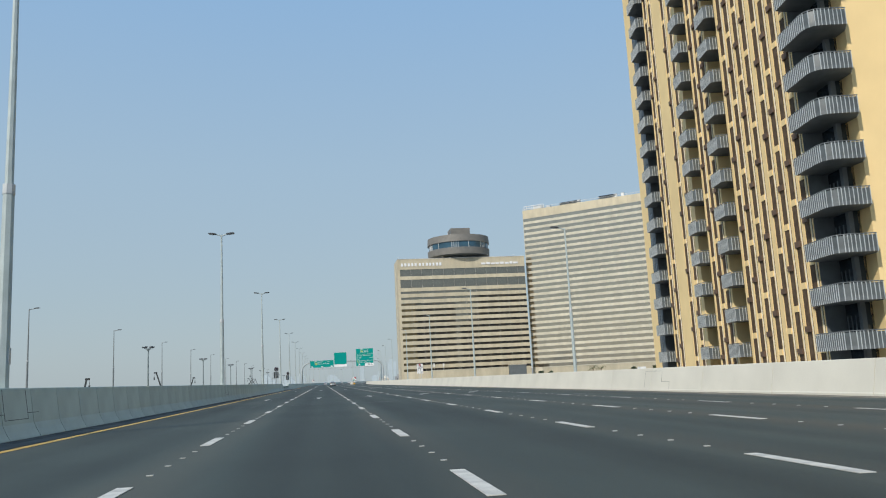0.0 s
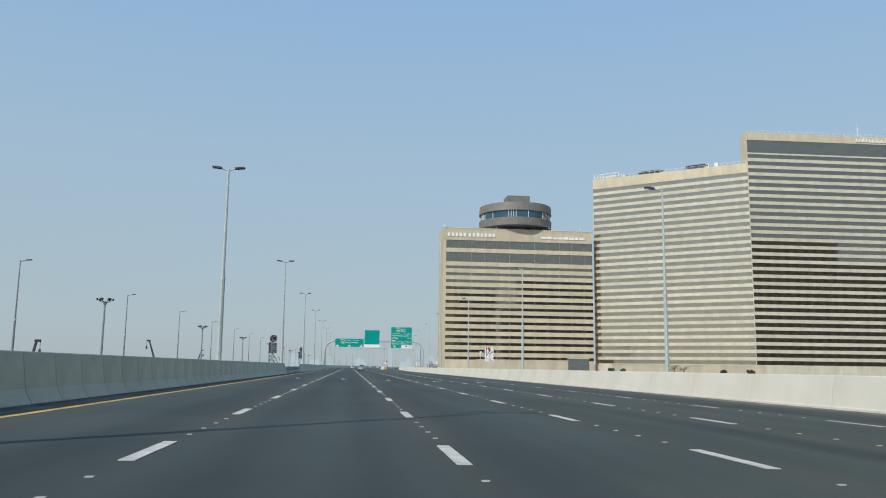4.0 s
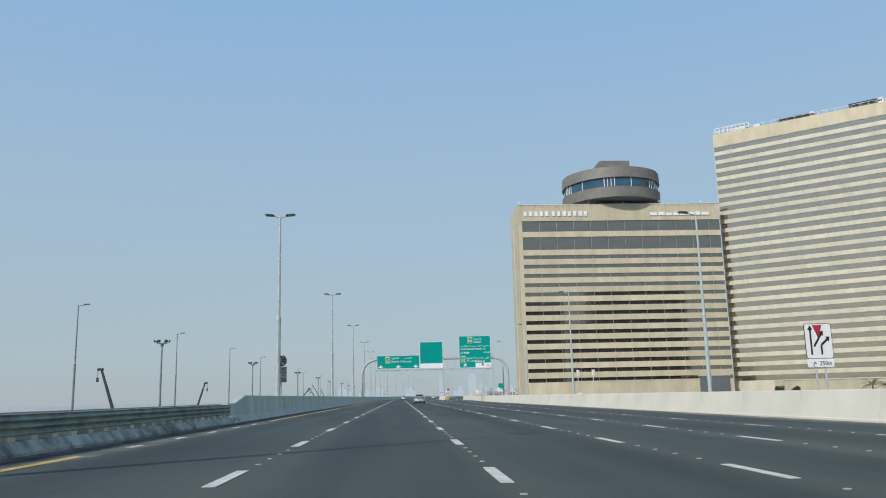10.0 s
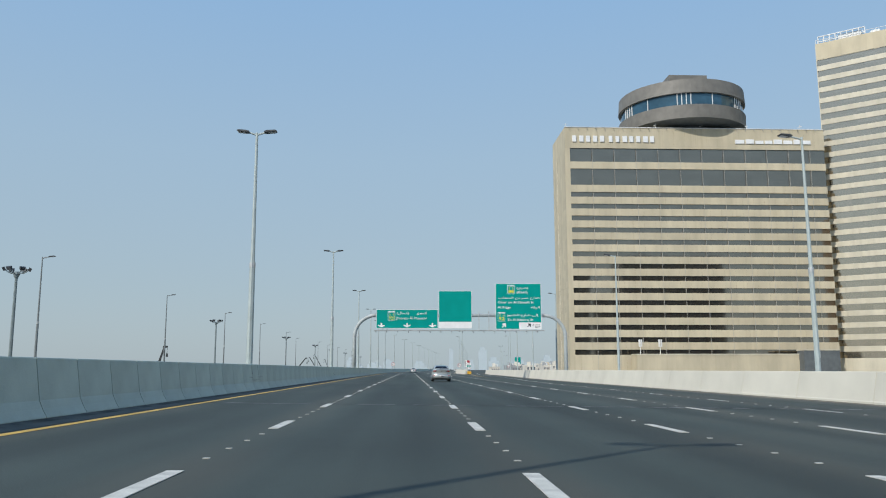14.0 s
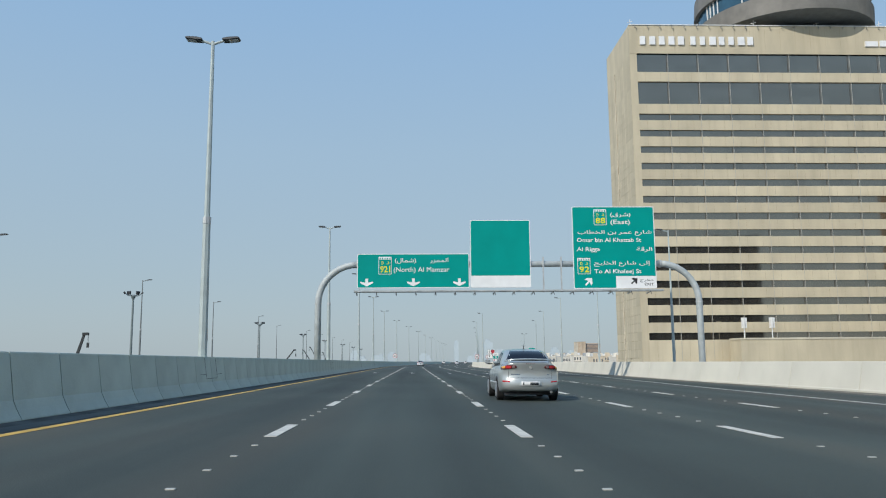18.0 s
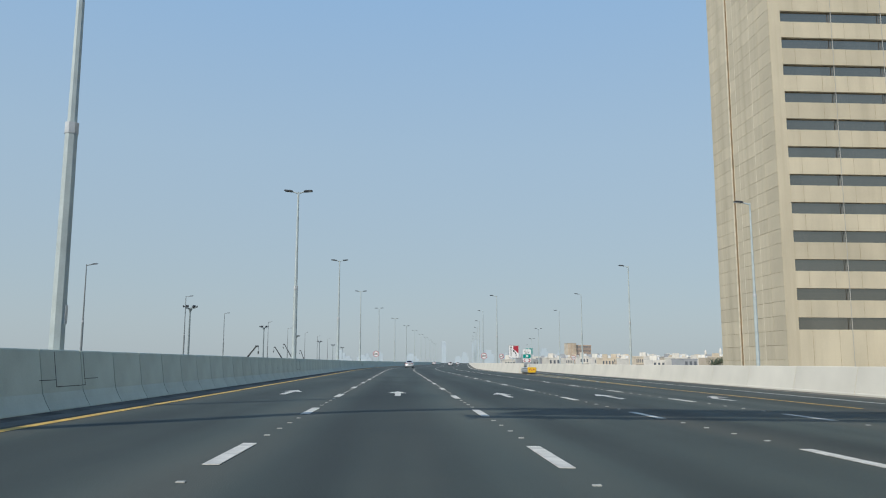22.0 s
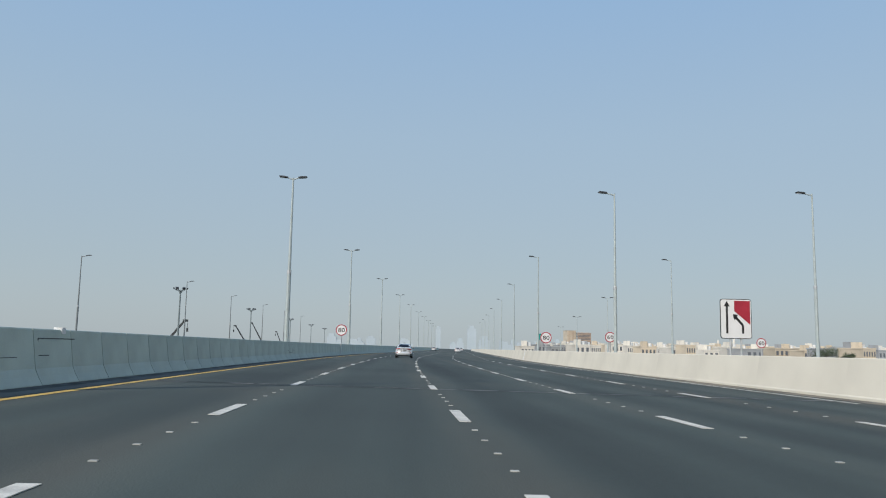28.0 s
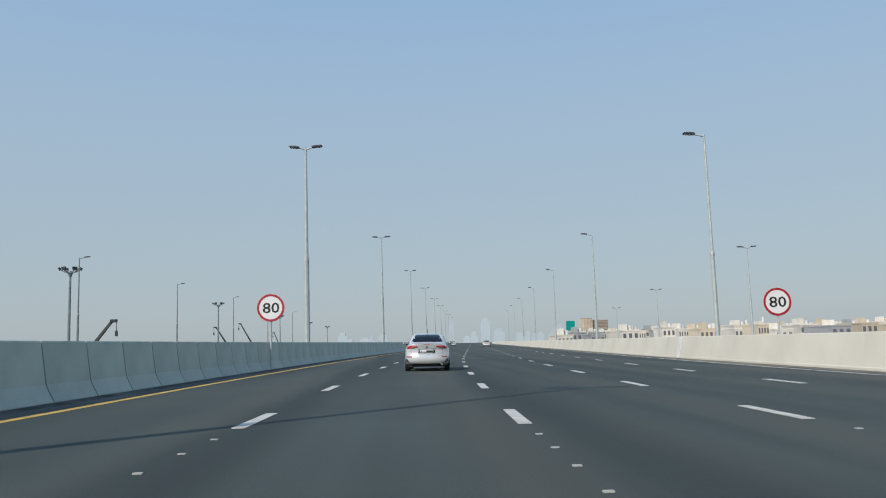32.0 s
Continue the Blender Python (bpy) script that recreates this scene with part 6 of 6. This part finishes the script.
    panel("windscreen", ((-hw * 0.74, deck + 0.02), (hw * 0.74, deck + 0.02), (hw * 0.58, H - 0.07), (-hw * 0.58, H - 0.07)), "f", CAR_GLASS, n=14, m=10)
    for s in (1, -1):
        side = "+x" if s > 0 else "-x"
        wl, wt = deck - 0.065, H - 0.115
        for y0, y1, y2, y3, t in ((1.70 * k, 2.42 * k, 2.40 * k, 1.68 * k, 0.0), (2.50 * k, 3.12 * k, 2.62 * k, 2.48 * k, 0.0), (1.16 * k, 1.62 * k, 1.60 * k, 1.42 * k, 0.03)):
            panel("side_window", ((y0, wl + t), (y1, wl - 0.02), (y2, wt), (y3, wt - t)), side, CAR_GLASS, n=8, m=6)
        panel("window_trim", ((1.0 * k, wl - 0.02), (3.2 * k, wl - 0.045), (3.2 * k, wl - 0.02), (1.0 * k, wl + 0.005)), side, TRIM, lift=0.010, n=12, m=1)
        for y in (1.66 * k, 2.45 * k, 3.18 * k):
            panel("door_seam", ((y, 0.32), (y + 0.014, 0.32), (y + 0.014, wl - 0.04), (y, wl - 0.04)), side, TRIM, lift=0.002, n=1, m=8)
        for y in (1.78 * k, 2.56 * k):
            panel("door_handle", ((y, deck - 0.235), (y + 0.19, deck - 0.245), (y + 0.19, deck - 0.21), (y, deck - 0.20)), side, paint, lift=0.028, n=4, m=2, round_=0.5)
        panel("door_moulding", ((1.35 * k, 0.475), (3.2 * k, 0.475), (3.2 * k, 0.525), (1.35 * k, 0.525)), side, BALUSTER if sporty else paint, lift=0.016, n=10, m=2)
        panel("fuel_flap" if s < 0 else "quarter_seam", ((0.92 * k, deck - 0.27), (1.08 * k, deck - 0.27), (1.08 * k, deck - 0.13), (0.92 * k, deck - 0.13)), side, paint, lift=0.003, n=6, m=6, round_=0.9)
        bm = boxed(-0.10, 0.10, -0.05, 0.10, -0.065, 0.075)
        bmesh.ops.bevel(bm, geom=bm.edges[:], offset=0.04, segments=3, affect="EDGES")
        mirror = part("wing_mirror", bm, paint, car, smooth=True)
        mirror.matrix_basis = pose(s * (hw + 0.10), 3.0 * k, deck + 0.02)
        part("mirror_glass", boxed(-0.075, 0.075, -0.056, -0.05, -0.045, 0.055), CHROME, mirror)
        part("mirror_foot", boxed(min(0, -s * 0.16), max(0, -s * 0.16), -0.02, 0.05, -0.085, -0.05), TRIM, mirror)
        # wheels
        for y in (0.98 * k, L - 0.93 * k):
            panel("wheel_arch", ((y - 0.37, 0.19), (y + 0.37, 0.19), (y + 0.37, 0.69), (y - 0.37, 0.69)), side, TRIM, lift=0.004, n=14, m=12, round_=0.85)
            x0, x1 = hw - 0.20, hw + 0.008
            wheel = part("wheel", tubed([(s * x0, y, 0.32), (s * (x0 + 0.02), y, 0.32), (s * (x1 - 0.03), y, 0.32), (s * (x1 - 0.006), y, 0.32), (s * x1, y, 0.32)], [0.29, 0.32, 0.32, 0.305, 0.25], 36), TYRE, car, "black rubber tyre")
            part("rim", tubed([(s * (x1 - 0.004), y, 0.32), (s * (x1 + 0.006), y, 0.32)], [0.228, 0.216], 32), TRIM, wheel)
            bm = bmesh.new()
            for q in range(7):
                a = math.pi * 2 * q / 7
                for e in (-0.12, 0.12):
                    tube(bm, [(s * (x1 + 0.012), y + 0.03 * math.cos(a), 0.32 + 0.03 * math.sin(a)), (s * (x1 + 0.012), y + 0.215 * math.cos(a + e), 0.32 + 0.215 * math.sin(a + e))], [0.02, 0.018], 5)
            part("spokes", bm, RIM, wheel)
            ringm = bmesh.new()
            tube(ringm, [(s * (x1 + 0.008), y + 0.218 * math.cos(6.2832 * q / 28), 0.32 + 0.218 * math.sin(6.2832 * q / 28)) for q in range(29)], 0.014, 5, False)
            part("rim_edge", ringm, RIM, wheel)
            part("hub_cap", tubed([(s * (x1 + 0.01), y, 0.32), (s * (x1 + 0.028), y, 0.32)], [0.05, 0.04], 12), RIM, wheel)
            part("mud_gap", boxed(min(s * (hw - 0.35), s * (hw - 0.1)), max(s * (hw - 0.35), s * (hw - 0.1)), y - 0.3, y + 0.3, 0.19, 0.28), TRIM, car)
    # tail
    top = deck - 0.02
    panel("boot_seam", ((-hw * 0.70, 0.655), (hw * 0.70, 0.655), (hw * 0.70, 0.667), (-hw * 0.70, 0.667)), "y", TRIM, lift=0.003, n=14, m=1)
    for s in (1, -1):
        panel("boot_seam", ((s * hw * 0.70, 0.66), (s * hw * 0.708, 0.66), (s * hw * 0.72, top), (s * hw * 0.712, top)), "y", TRIM, lift=0.003, n=1, m=8)
    panel("bumper_crease", ((-hw * 0.93, 0.595), (hw * 0.93, 0.595), (hw * 0.93, 0.602), (-hw * 0.93, 0.602)), "y", BALUSTER, lift=0.004, n=16, m=1)
    panel("bumper_apron", ((-hw * 0.70, 0.20), (hw * 0.70, 0.20), (hw * 0.74, 0.275), (-hw * 0.74, 0.275)), "y", TRIM, lift=0.008, n=14, m=4)
    lo, hi = (0.425, 0.575) if sporty else (0.70, 0.83)
    panel("plate_recess", ((-0.33, lo), (0.33, lo), (0.30, hi), (-0.30, hi)), "y", paint if sporty else TRIM, lift=0.006, n=6, m=4)
    zc = (lo + hi) / 2
    pl = panel("number_plate", ((-0.26, zc - 0.06), (0.26, zc - 0.06), (0.26, zc + 0.06), (-0.26, zc + 0.06)), "y", PLATE, lift=0.022, n=6, m=2)
    for x0, x1 in ((-0.23, -0.19), (-0.02, 0.22)):
        panel("plate_bars", ((x0, zc - 0.035), (x1, zc - 0.035), (x1, zc + 0.035), (x0, zc + 0.035)), "y", SIGN_BACK, pl, 0.026, 3, 2)
    for s in (1, -1):
        zl, zh = (deck - 0.215, deck - 0.055) if sporty else (deck - 0.23, deck - 0.085)
        q = ((s * hw * 0.44, zl + 0.045), (s * hw * 0.94, zl), (s * hw * 0.93, zh), (s * hw * 0.46, zh - 0.03)) if sporty else ((s * hw * 0.40, zl + 0.085), (s * hw * 0.94, zl + 0.02), (s * hw * 0.93, zh), (s * hw * 0.42, zh - 0.01))
        tl = panel("tail_lamp", q, "y", LAMP_SMOKED if sporty else LAMP_RED, lift=0.024, n=14, m=6, round_=0.35)
        for c0, c1, mat, nm in (((0.50, 0.60, LAMP_CLEAR, "clear_lens"), (0.62, 0.80, LAMP_RED, "red_lens"), (0.81, 0.91, LAMP_AMBER, "amber_lens")) if sporty else ((0.55, 0.70, LAMP_CLEAR, "clear_lens"),)):
            zz0, zz1 = zl + 0.045, zh - 0.04
            panel(nm, ((s * hw * c0, zz0), (s * hw * c1, zz0), (s * hw * c1, zz1), (s * hw * c0, zz1)), "y", mat, tl, 0.028, 8, 8, 0.45)
        panel("rear_reflector", ((s * hw * 0.66, 0.535), (s * hw * 0.90, 0.545), (s * hw * 0.90, 0.585), (s * hw * 0.68, 0.575)), "y", LAMP_RED, lift=0.008, n=6, m=2)
        if not sporty:
            panel("bumper_trim", ((s * hw * 0.78, 0.34), (s * hw * 0.97, 0.36), (s * hw * 0.95, 0.50), (s * hw * 0.86, 0.46)), "y", TRIM, lift=0.006, n=5, m=4)
    spot = tr.ray_cast(Vector((0, -2, deck - 0.14)), Vector((0, 1, 0)))[0]
    part("badge", tubed([(0, 0, 0), (0, 0.03, 0)], 0.05, 20), CHROME, car).matrix_basis = pose(0, spot.y - 0.012, deck - 0.14)
    panel("stop_lamp", ((-0.13, deck - 0.045), (0.13, deck - 0.045), (0.13, deck - 0.03), (-0.13, deck - 0.03)), "y", LAMP_CLEAR if sporty else LAMP_RED, lift=0.006, n=5, m=1)
    if sporty:
        panel("model_mark", ((-hw * 0.62, 0.745), (-hw * 0.34, 0.745), (-hw * 0.34, 0.77), (-hw * 0.62, 0.77)), "y", CHROME, lift=0.004, n=5, m=1)
        panel("model_mark", ((hw * 0.54, 0.745), (hw * 0.62, 0.745), (hw * 0.62, 0.775), (hw * 0.54, 0.775)), "y", CHROME, lift=0.004, n=2, m=1)
    else:
        panel("chrome_bar", ((-hw * 0.40, 0.845), (hw * 0.40, 0.845), (hw * 0.40, 0.87), (-hw * 0.40, 0.87)), "y", CHROME, lift=0.012, n=8, m=1)
    part("exhaust", tubed([(hw * 0.66, 0.04, 0.27), (hw * 0.66, 0.4, 0.27)], 0.038, 12), CHROME, car)
    part("underbody", boxed(-hw * 0.80, hw * 0.80, 0.4, L - 0.5, 0.17, 0.24), TRIM, car)
    part("roof_aerial", tubed([(0, 1.62, H - 0.03), (0, 1.42, H + 0.15)], [0.014, 0.007], 6), TRIM, car)
    if spoiler:
        bm = bmesh.new()
        rows = []
        for i in range(17):
            u = i / 8 - 1
            e = ease(0.80, 1.0, abs(u))
            z = deck + 0.06 + 0.03 * (1 - u * u) - 0.035 * e
            y = 0.08 + 0.14 * abs(u) ** 2.4
            c = 0.24 - 0.06 * abs(u)
            rows.append([bm.verts.new((u * hw * 0.81, y + c * a, z + q)) for a, q in ((0.0, 0.008), (0.05, 0.026), (0.45, 0.026), (1.0, 0.0), (0.95, -0.01), (0.4, -0.014), (0.04, -0.01))])
        for p, q in zip(rows, rows[1:]):
            for i in range(7):
                bm.faces.new((p[i], q[i], q[(i + 1) % 7], p[(i + 1) % 7]))
        bm.faces.new(rows[0])
        bm.faces.new(rows[-1])
        bmesh.ops.recalc_face_normals(bm, faces=bm.faces)
        sp = part("spoiler", bm, paint, car, "grey boot spoiler", smooth=True)
        for s in (1, -1):
            part("spoiler_stand", loft([[(s * hw * (q + 0.03), y0, z), (s * hw * (q + 0.03), y1, z), (s * hw * (q - 0.03), y1, z), (s * hw * (q - 0.03), y0, z)] for q, y0, y1, z in ((0.66, 0.24, 0.44, deck - 0.08), (0.67, 0.18, 0.36, deck + 0.06))]), paint, sp)
    return car


def loft(rings):
    bm = bmesh.new()
    vs = [[bm.verts.new(p) for p in r] for r in rings]
    n = len(rings[0])
    for a, b in zip(vs, vs[1:]):
        for k in range(n):
            bm.faces.new((a[k], a[(k + 1) % n], b[(k + 1) % n], b[k]))
    bm.faces.new(vs[0][::-1])
    bm.faces.new(vs[-1])
    bmesh.ops.recalc_face_normals(bm, faces=bm.faces)
    return bm


sedan("silver_sedan", "light silver compact sedan seen from behind in its lane", road_pose(CAR_A[0], CAR_A[1], 0.0, 0, LEAN), CAR_SILVER, 4.42, 1.73, 1.49, 1.07)
sedan("grey_sedan", "grey sporty sedan with a boot spoiler and smoked tail lamps", road_pose(CAR_B[0], CAR_B[1], 0.0, -0.4, LEAN), CAR_GREY, 4.57, 1.77, 1.52, 1.10, True, True)
first = None
for y, o in FAR_CARS:
    if first is None:
        first = sedan("white_sedan", "white sedan far ahead on the highway", road_pose(y, o, 0.0, 0, LEAN), CAR_WHITE, 4.5, 1.78, 1.5, 1.06)
    else:
        copy_thing(first, road_pose(y, o, 0.0, 0, LEAN))


# ---------------------------------------------------------------- exit nose
nose = thing("crash_cushion", "yellow crash cushion with ribbed grey steel sides at the exit nose", "crash cushion", at=road_pose(NOSE - 1.4, NOSE_OFF))
part("nose_cap", extrude_outline(bmesh.new(), [(-0.42, 0.18), (0.42, 0.18), (0.46, 0.70), (0.42, 0.78), (-0.42, 0.78), (-0.46, 0.70)], 0, 0.55), ATTEN, nose)
part("nose_side", boxed(0.44, 0.53, 0.1, 0.9, 0.30, 0.74), ATTEN, nose)
for k in range(5):
    part("bay_frame", boxed(-0.42, 0.42, 0.75 + k * 0.75, 0.83 + k * 0.75, 0.06, 0.74), GALV, nose)
    part("skid_foot", boxed(-0.5, 0.5, 0.70 + k * 0.75, 0.88 + k * 0.75, 0.0, 0.07), TRIM, nose)
for s in (-1, 1):
    for z in (0.30, 0.49, 0.68):
        part("side_rail", tubed([(s * 0.46, 0.5, z), (s * 0.56, 4.3, z)], 0.08, 8), GALV, nose)
for x in (-0.2, 0.2):
    bm = bmesh.new()
    extrude_outline(bm, [(x - 0.16, 0.36), (x - 0.16, 0.46), (x, 0.66), (x + 0.16, 0.46), (x + 0.16, 0.36), (x, 0.56)], -0.01, 0.0)
    part("nose_chevron", bm, SIGN_RED, nose)
part("ground_rail", boxed(-0.3, 0.3, 0.0, 4.3, 0.0, 0.1), TRIM, nose)

ex = thing("exit_sign_post", "white and green exit sign with red chevrons on the nose barrier", "road sign", at=road_pose(EXIT_SIGN[0], EXIT_SIGN[1]))
part("post", tubed([(-0.35, 0.08, 0), (-0.35, 0.08, 2.7)], 0.05, 8), GALV, ex)
part("post", tubed([(0.35, 0.08, 0), (0.35, 0.08, 2.7)], 0.05, 8), GALV, ex)
z0, z1 = EXIT_SIGN[2], EXIT_SIGN[3]
hh = z1 - z0
b = plate(ex, "board", -0.5, 0.5, z0, z1, 0, 0.04, SIGN_WHITE, 0.1)
part("green_field", boxed(-0.46, 0.46, -0.006, 0, z0 + 0.30 * hh, z0 + 0.62 * hh), SIGN_GREEN, b)
arrow_part(b, "exit_arrow", 0.0, z0 + 0.46 * hh, 0.26 * hh, -0.007, SIGN_WHITE, -48)
lettering(b, "EXIT", -0.27, 0.27, z0 + 0.67 * hh, 0.13 * hh, -0.004, SIGN_BLACK)
lettering(b, joined("مخرج"), -0.3, 0.3, z0 + 0.84 * hh, 0.12 * hh, -0.004, SIGN_BLACK)
for s in (-1, 1):
    bm = bmesh.new()
    extrude_outline(bm, [(s * 0.12, z0 + 0.03 * hh), (s * 0.3, z0 + 0.03 * hh), (s * 0.45, z0 + 0.15 * hh), (s * 0.3, z0 + 0.27 * hh), (s * 0.12, z0 + 0.27 * hh), (s * 0.34, z0 + 0.15 * hh)], -0.007, 0)
    part("red_chevron", bm, SIGN_RED, b)

# far blank green sign on two legs
fs = thing("far_green_sign", "plain green road sign with white foot far along the road", "road sign", at=pose(FAR_SIGN[1], FAR_SIGN[0], 0))
for x in (-1.4, 1.4):
    part("post", tubed([(x, 0.1, GROUND_Z), (x, 0.1, FAR_SIGN[3])], 0.1, 8), GALV, fs)
sign_board(fs, "sign_panel", -2.6, 2.6, FAR_SIGN[2] + 0.8, FAR_SIGN[3], 0, "")
part("white_strip", boxed(-2.55, 2.55, -0.03, 0.05, FAR_SIGN[2], FAR_SIGN[2] + 0.75), SIGN_WHITE, fs)


# ---------------------------------------------------------------- town beyond the parapet
rnd = random.Random(12)


def town_house(x, y, w, d, top, mat, rows=2, cols=4, roof=True):
    h = thing("town_building", "low pale flat-roofed building beyond the parapet", "building", "town buildings", pose(x, y, 0))
    part("wall", boxed(-w / 2, w / 2, 0, d, GROUND_Z, top), mat, h)
    part("parapet", boxed(-w / 2 - 0.15, w / 2 + 0.15, -0.15, d + 0.15, top, top + 0.5), mat, h)
    sx = w / cols
    for r in range(rows):
        z = top - 2.5 - r * 3.2
        for cidx in range(cols):
            x0 = -w / 2 + sx * (cidx + 0.24)
            part("window", boxed(x0, x0 + sx * 0.52, -0.06, 0.1, z, z + 1.7), TOWN_DARK, h)
        part("balcony_slab", boxed(-w / 2, w / 2, -0.7, 0, z - 0.75, z - 0.5), mat, h)
    if roof:
        part("roof_hut", boxed(-w * 0.2, w * 0.1, d * 0.3, d * 0.6, top + 0.5, top + 2.6), mat, h)
        part("water_tank", tubed([(w * 0.3, d * 0.4, top + 0.5), (w * 0.3, d * 0.4, top + 1.9)], 0.9, 12), WHITE_STEEL, h)
    return h


for k in range(190):
    a = radians(10.5 + 25.0 * k / 189 + rnd.uniform(-0.4, 0.4))
    d = 300 + 640 * (k * 0.618 % 1.0)
    town_house(d * math.sin(a), 405 + d * math.cos(a), d * rnd.uniform(0.010, 0.022), rnd.uniform(10, 20), 1.2 + d * rnd.uniform(0.0025, 0.0090),
               (TOWN_WHITE, TOWN_WHITE, TOWN_WHITE, TOWN, TOWN, TOWN_GREY)[rnd.randrange(6)], 2, rnd.randint(3, 5), rnd.random() < 0.6)

tt = thing("tan_tower", "tan tower block with a grey-brown wing in the haze", "building", at=pose(TAN[0], TAN[1], 0))
tt.matrix_basis = tt.matrix_basis @ Matrix.Diagonal((2.55, 2.55, 1, 1))
part("wall", boxed(0, 9, 0, 18, GROUND_Z, TAN[2]), TOWN, tt)
part("wall", boxed(9, 25, 2, 20, GROUND_Z, TAN[2] - 4), TOWN_TAN, tt)
for k in range(14):
    z = TAN[2] - 8 - k * 3.6
    part("window_band", boxed(9.5, 24.5, 1.85, 2.05, z, z + 1.5), TOWN_DARK, tt)
for k in range(6):
    part("pier", boxed(0.8 + k * 1.4, 1.2 + k * 1.4, -0.3, 0, GROUND_Z, TAN[2]), TOWN_TAN, tt)
part("roof_edge", boxed(-0.3, 9.3, -0.3, 18.3, TAN[2], TAN[2] + 0.8), TOWN, tt)

for mx, my, mz in MINARET:
    mn = thing("minaret", "slender pale minaret above the low houses", "minaret", "minarets", pose(mx, my, 0))
    part("shaft", tubed([(0, 0, GROUND_Z), (0, 0, mz)], [2.0, 1.6], 10), TOWN_WHITE, mn)
    part("gallery", tubed([(0, 0, mz * 0.78), (0, 0, mz * 0.81)], 2.4, 12), TOWN_WHITE, mn)
    part("tip", tubed([(0, 0, mz), (0, 0, mz + 2.5)], [1.6, 0.1], 10), TOWN_WHITE, mn)

# far skyline, its haze put into the pale colour of the walls
sk = random.Random(5)
for k in range(26):
    a = radians(sk.uniform(-5, 12))
    d = sk.uniform(2200, 3000)
    w = sk.uniform(14, 34)
    h = thing("far_tower", "pale tower far off, with haze put into its colour", "building", "far skyline", pose(d * math.sin(a), 380 + d * math.cos(a), 0))
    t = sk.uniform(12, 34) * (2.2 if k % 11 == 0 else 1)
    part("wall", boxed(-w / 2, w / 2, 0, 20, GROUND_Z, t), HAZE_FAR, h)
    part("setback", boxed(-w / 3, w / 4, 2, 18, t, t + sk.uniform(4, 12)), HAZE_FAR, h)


# ---------------------------------------------------------------- trees by the parapet
def leaf_cloud(bm, centre, radius, n, size, rnd):
    for k in range(n):
        d = Vector((rnd.gauss(0, 1), rnd.gauss(0, 1), rnd.gauss(0, 0.8))).normalized() * radius * rnd.uniform(0.35, 1.0)
        p = Vector(centre) + d
        u = Vector((rnd.gauss(0, 1), rnd.gauss(0, 1), rnd.gauss(0, 1))).normalized()
        v = u.orthogonal().normalized()
        s = size * rnd.uniform(0.6, 1.3)
        bm.faces.new([bm.verts.new(p + q) for q in (u * s, v * s * 0.5, -u * s, -v * s * 0.5)])


def tree(x, y, top, spread, seed):
    rnd = random.Random(seed)
    t = thing("tree", "dusty green broadleaf tree beyond the parapet", "tree", "trees", pose(x, y, 0))
    part("trunk", tubed([(0, 0, GROUND_Z), (0.2, 0, top - spread * 1.6), (0.1, 0.1, top - spread)], [0.35, 0.25, 0.15], 8), BARK, t)
    bm = bmesh.new()
    for k in range(6):
        a = rnd.uniform(0, 6.28)
        tube(bm, [(0.1, 0, top - spread * 1.6), (spread * 0.7 * math.cos(a), spread * 0.7 * math.sin(a), top - spread * rnd.uniform(0.4, 0.9))], [0.12, 0.04], 5)
    part("limbs", bm, BARK, t)
    bm = bmesh.new()
    for k in range(16):
        a, q = rnd.uniform(0, 6.28), rnd.uniform(0.1, 0.85)
        leaf_cloud(bm, (spread * q * math.cos(a), spread * q * math.sin(a), top - spread * rnd.uniform(0.25, 0.95)), spread * 0.36, 170, 0.16, rnd)
    part("crown", bm, LEAF, t)
    return t


def palm(x, y, top, seed):
    rnd = random.Random(seed)
    t = thing("palm_tree", "small date palm with drooping fronds", "palm", "palms", pose(x, y, 0))
    part("trunk", tubed([(0, 0, GROUND_Z), (0.1, 0, top)], [0.3, 0.22], 10), BARK, t)
    for k in range(22):
        a = 6.28 * k / 22 + rnd.uniform(-0.1, 0.1)
        up = rnd.uniform(0.2, 1.6)
        bm = bmesh.new()
        pts = [(r * math.cos(a), r * math.sin(a), top + up * r * 0.9 - 0.33 * r * r) for r in (0, 0.6, 1.2, 1.8, 2.4)]
        tube(bm, pts, [0.04, 0.035, 0.03, 0.02, 0.01], 4)
        for i in range(14):
            s = 0.3 + i * 0.15
            p = Vector((s * math.cos(a), s * math.sin(a), top + up * s * 0.9 - 0.33 * s * s))
            for side in (-1, 1):
                q = p + Vector((-math.sin(a) * side * 0.4 + math.cos(a) * 0.2, math.cos(a) * side * 0.4 + math.sin(a) * 0.2, -0.15))
                bm.faces.new([bm.verts.new(v) for v in (p, p + Vector((0.05 * math.cos(a), 0.05 * math.sin(a), 0.02)), q)])
        part("frond", bm, PALM_LEAF, t)
    return t


for row in TREES:
    tree(*row)
for row in PALMS:
    palm(*row)
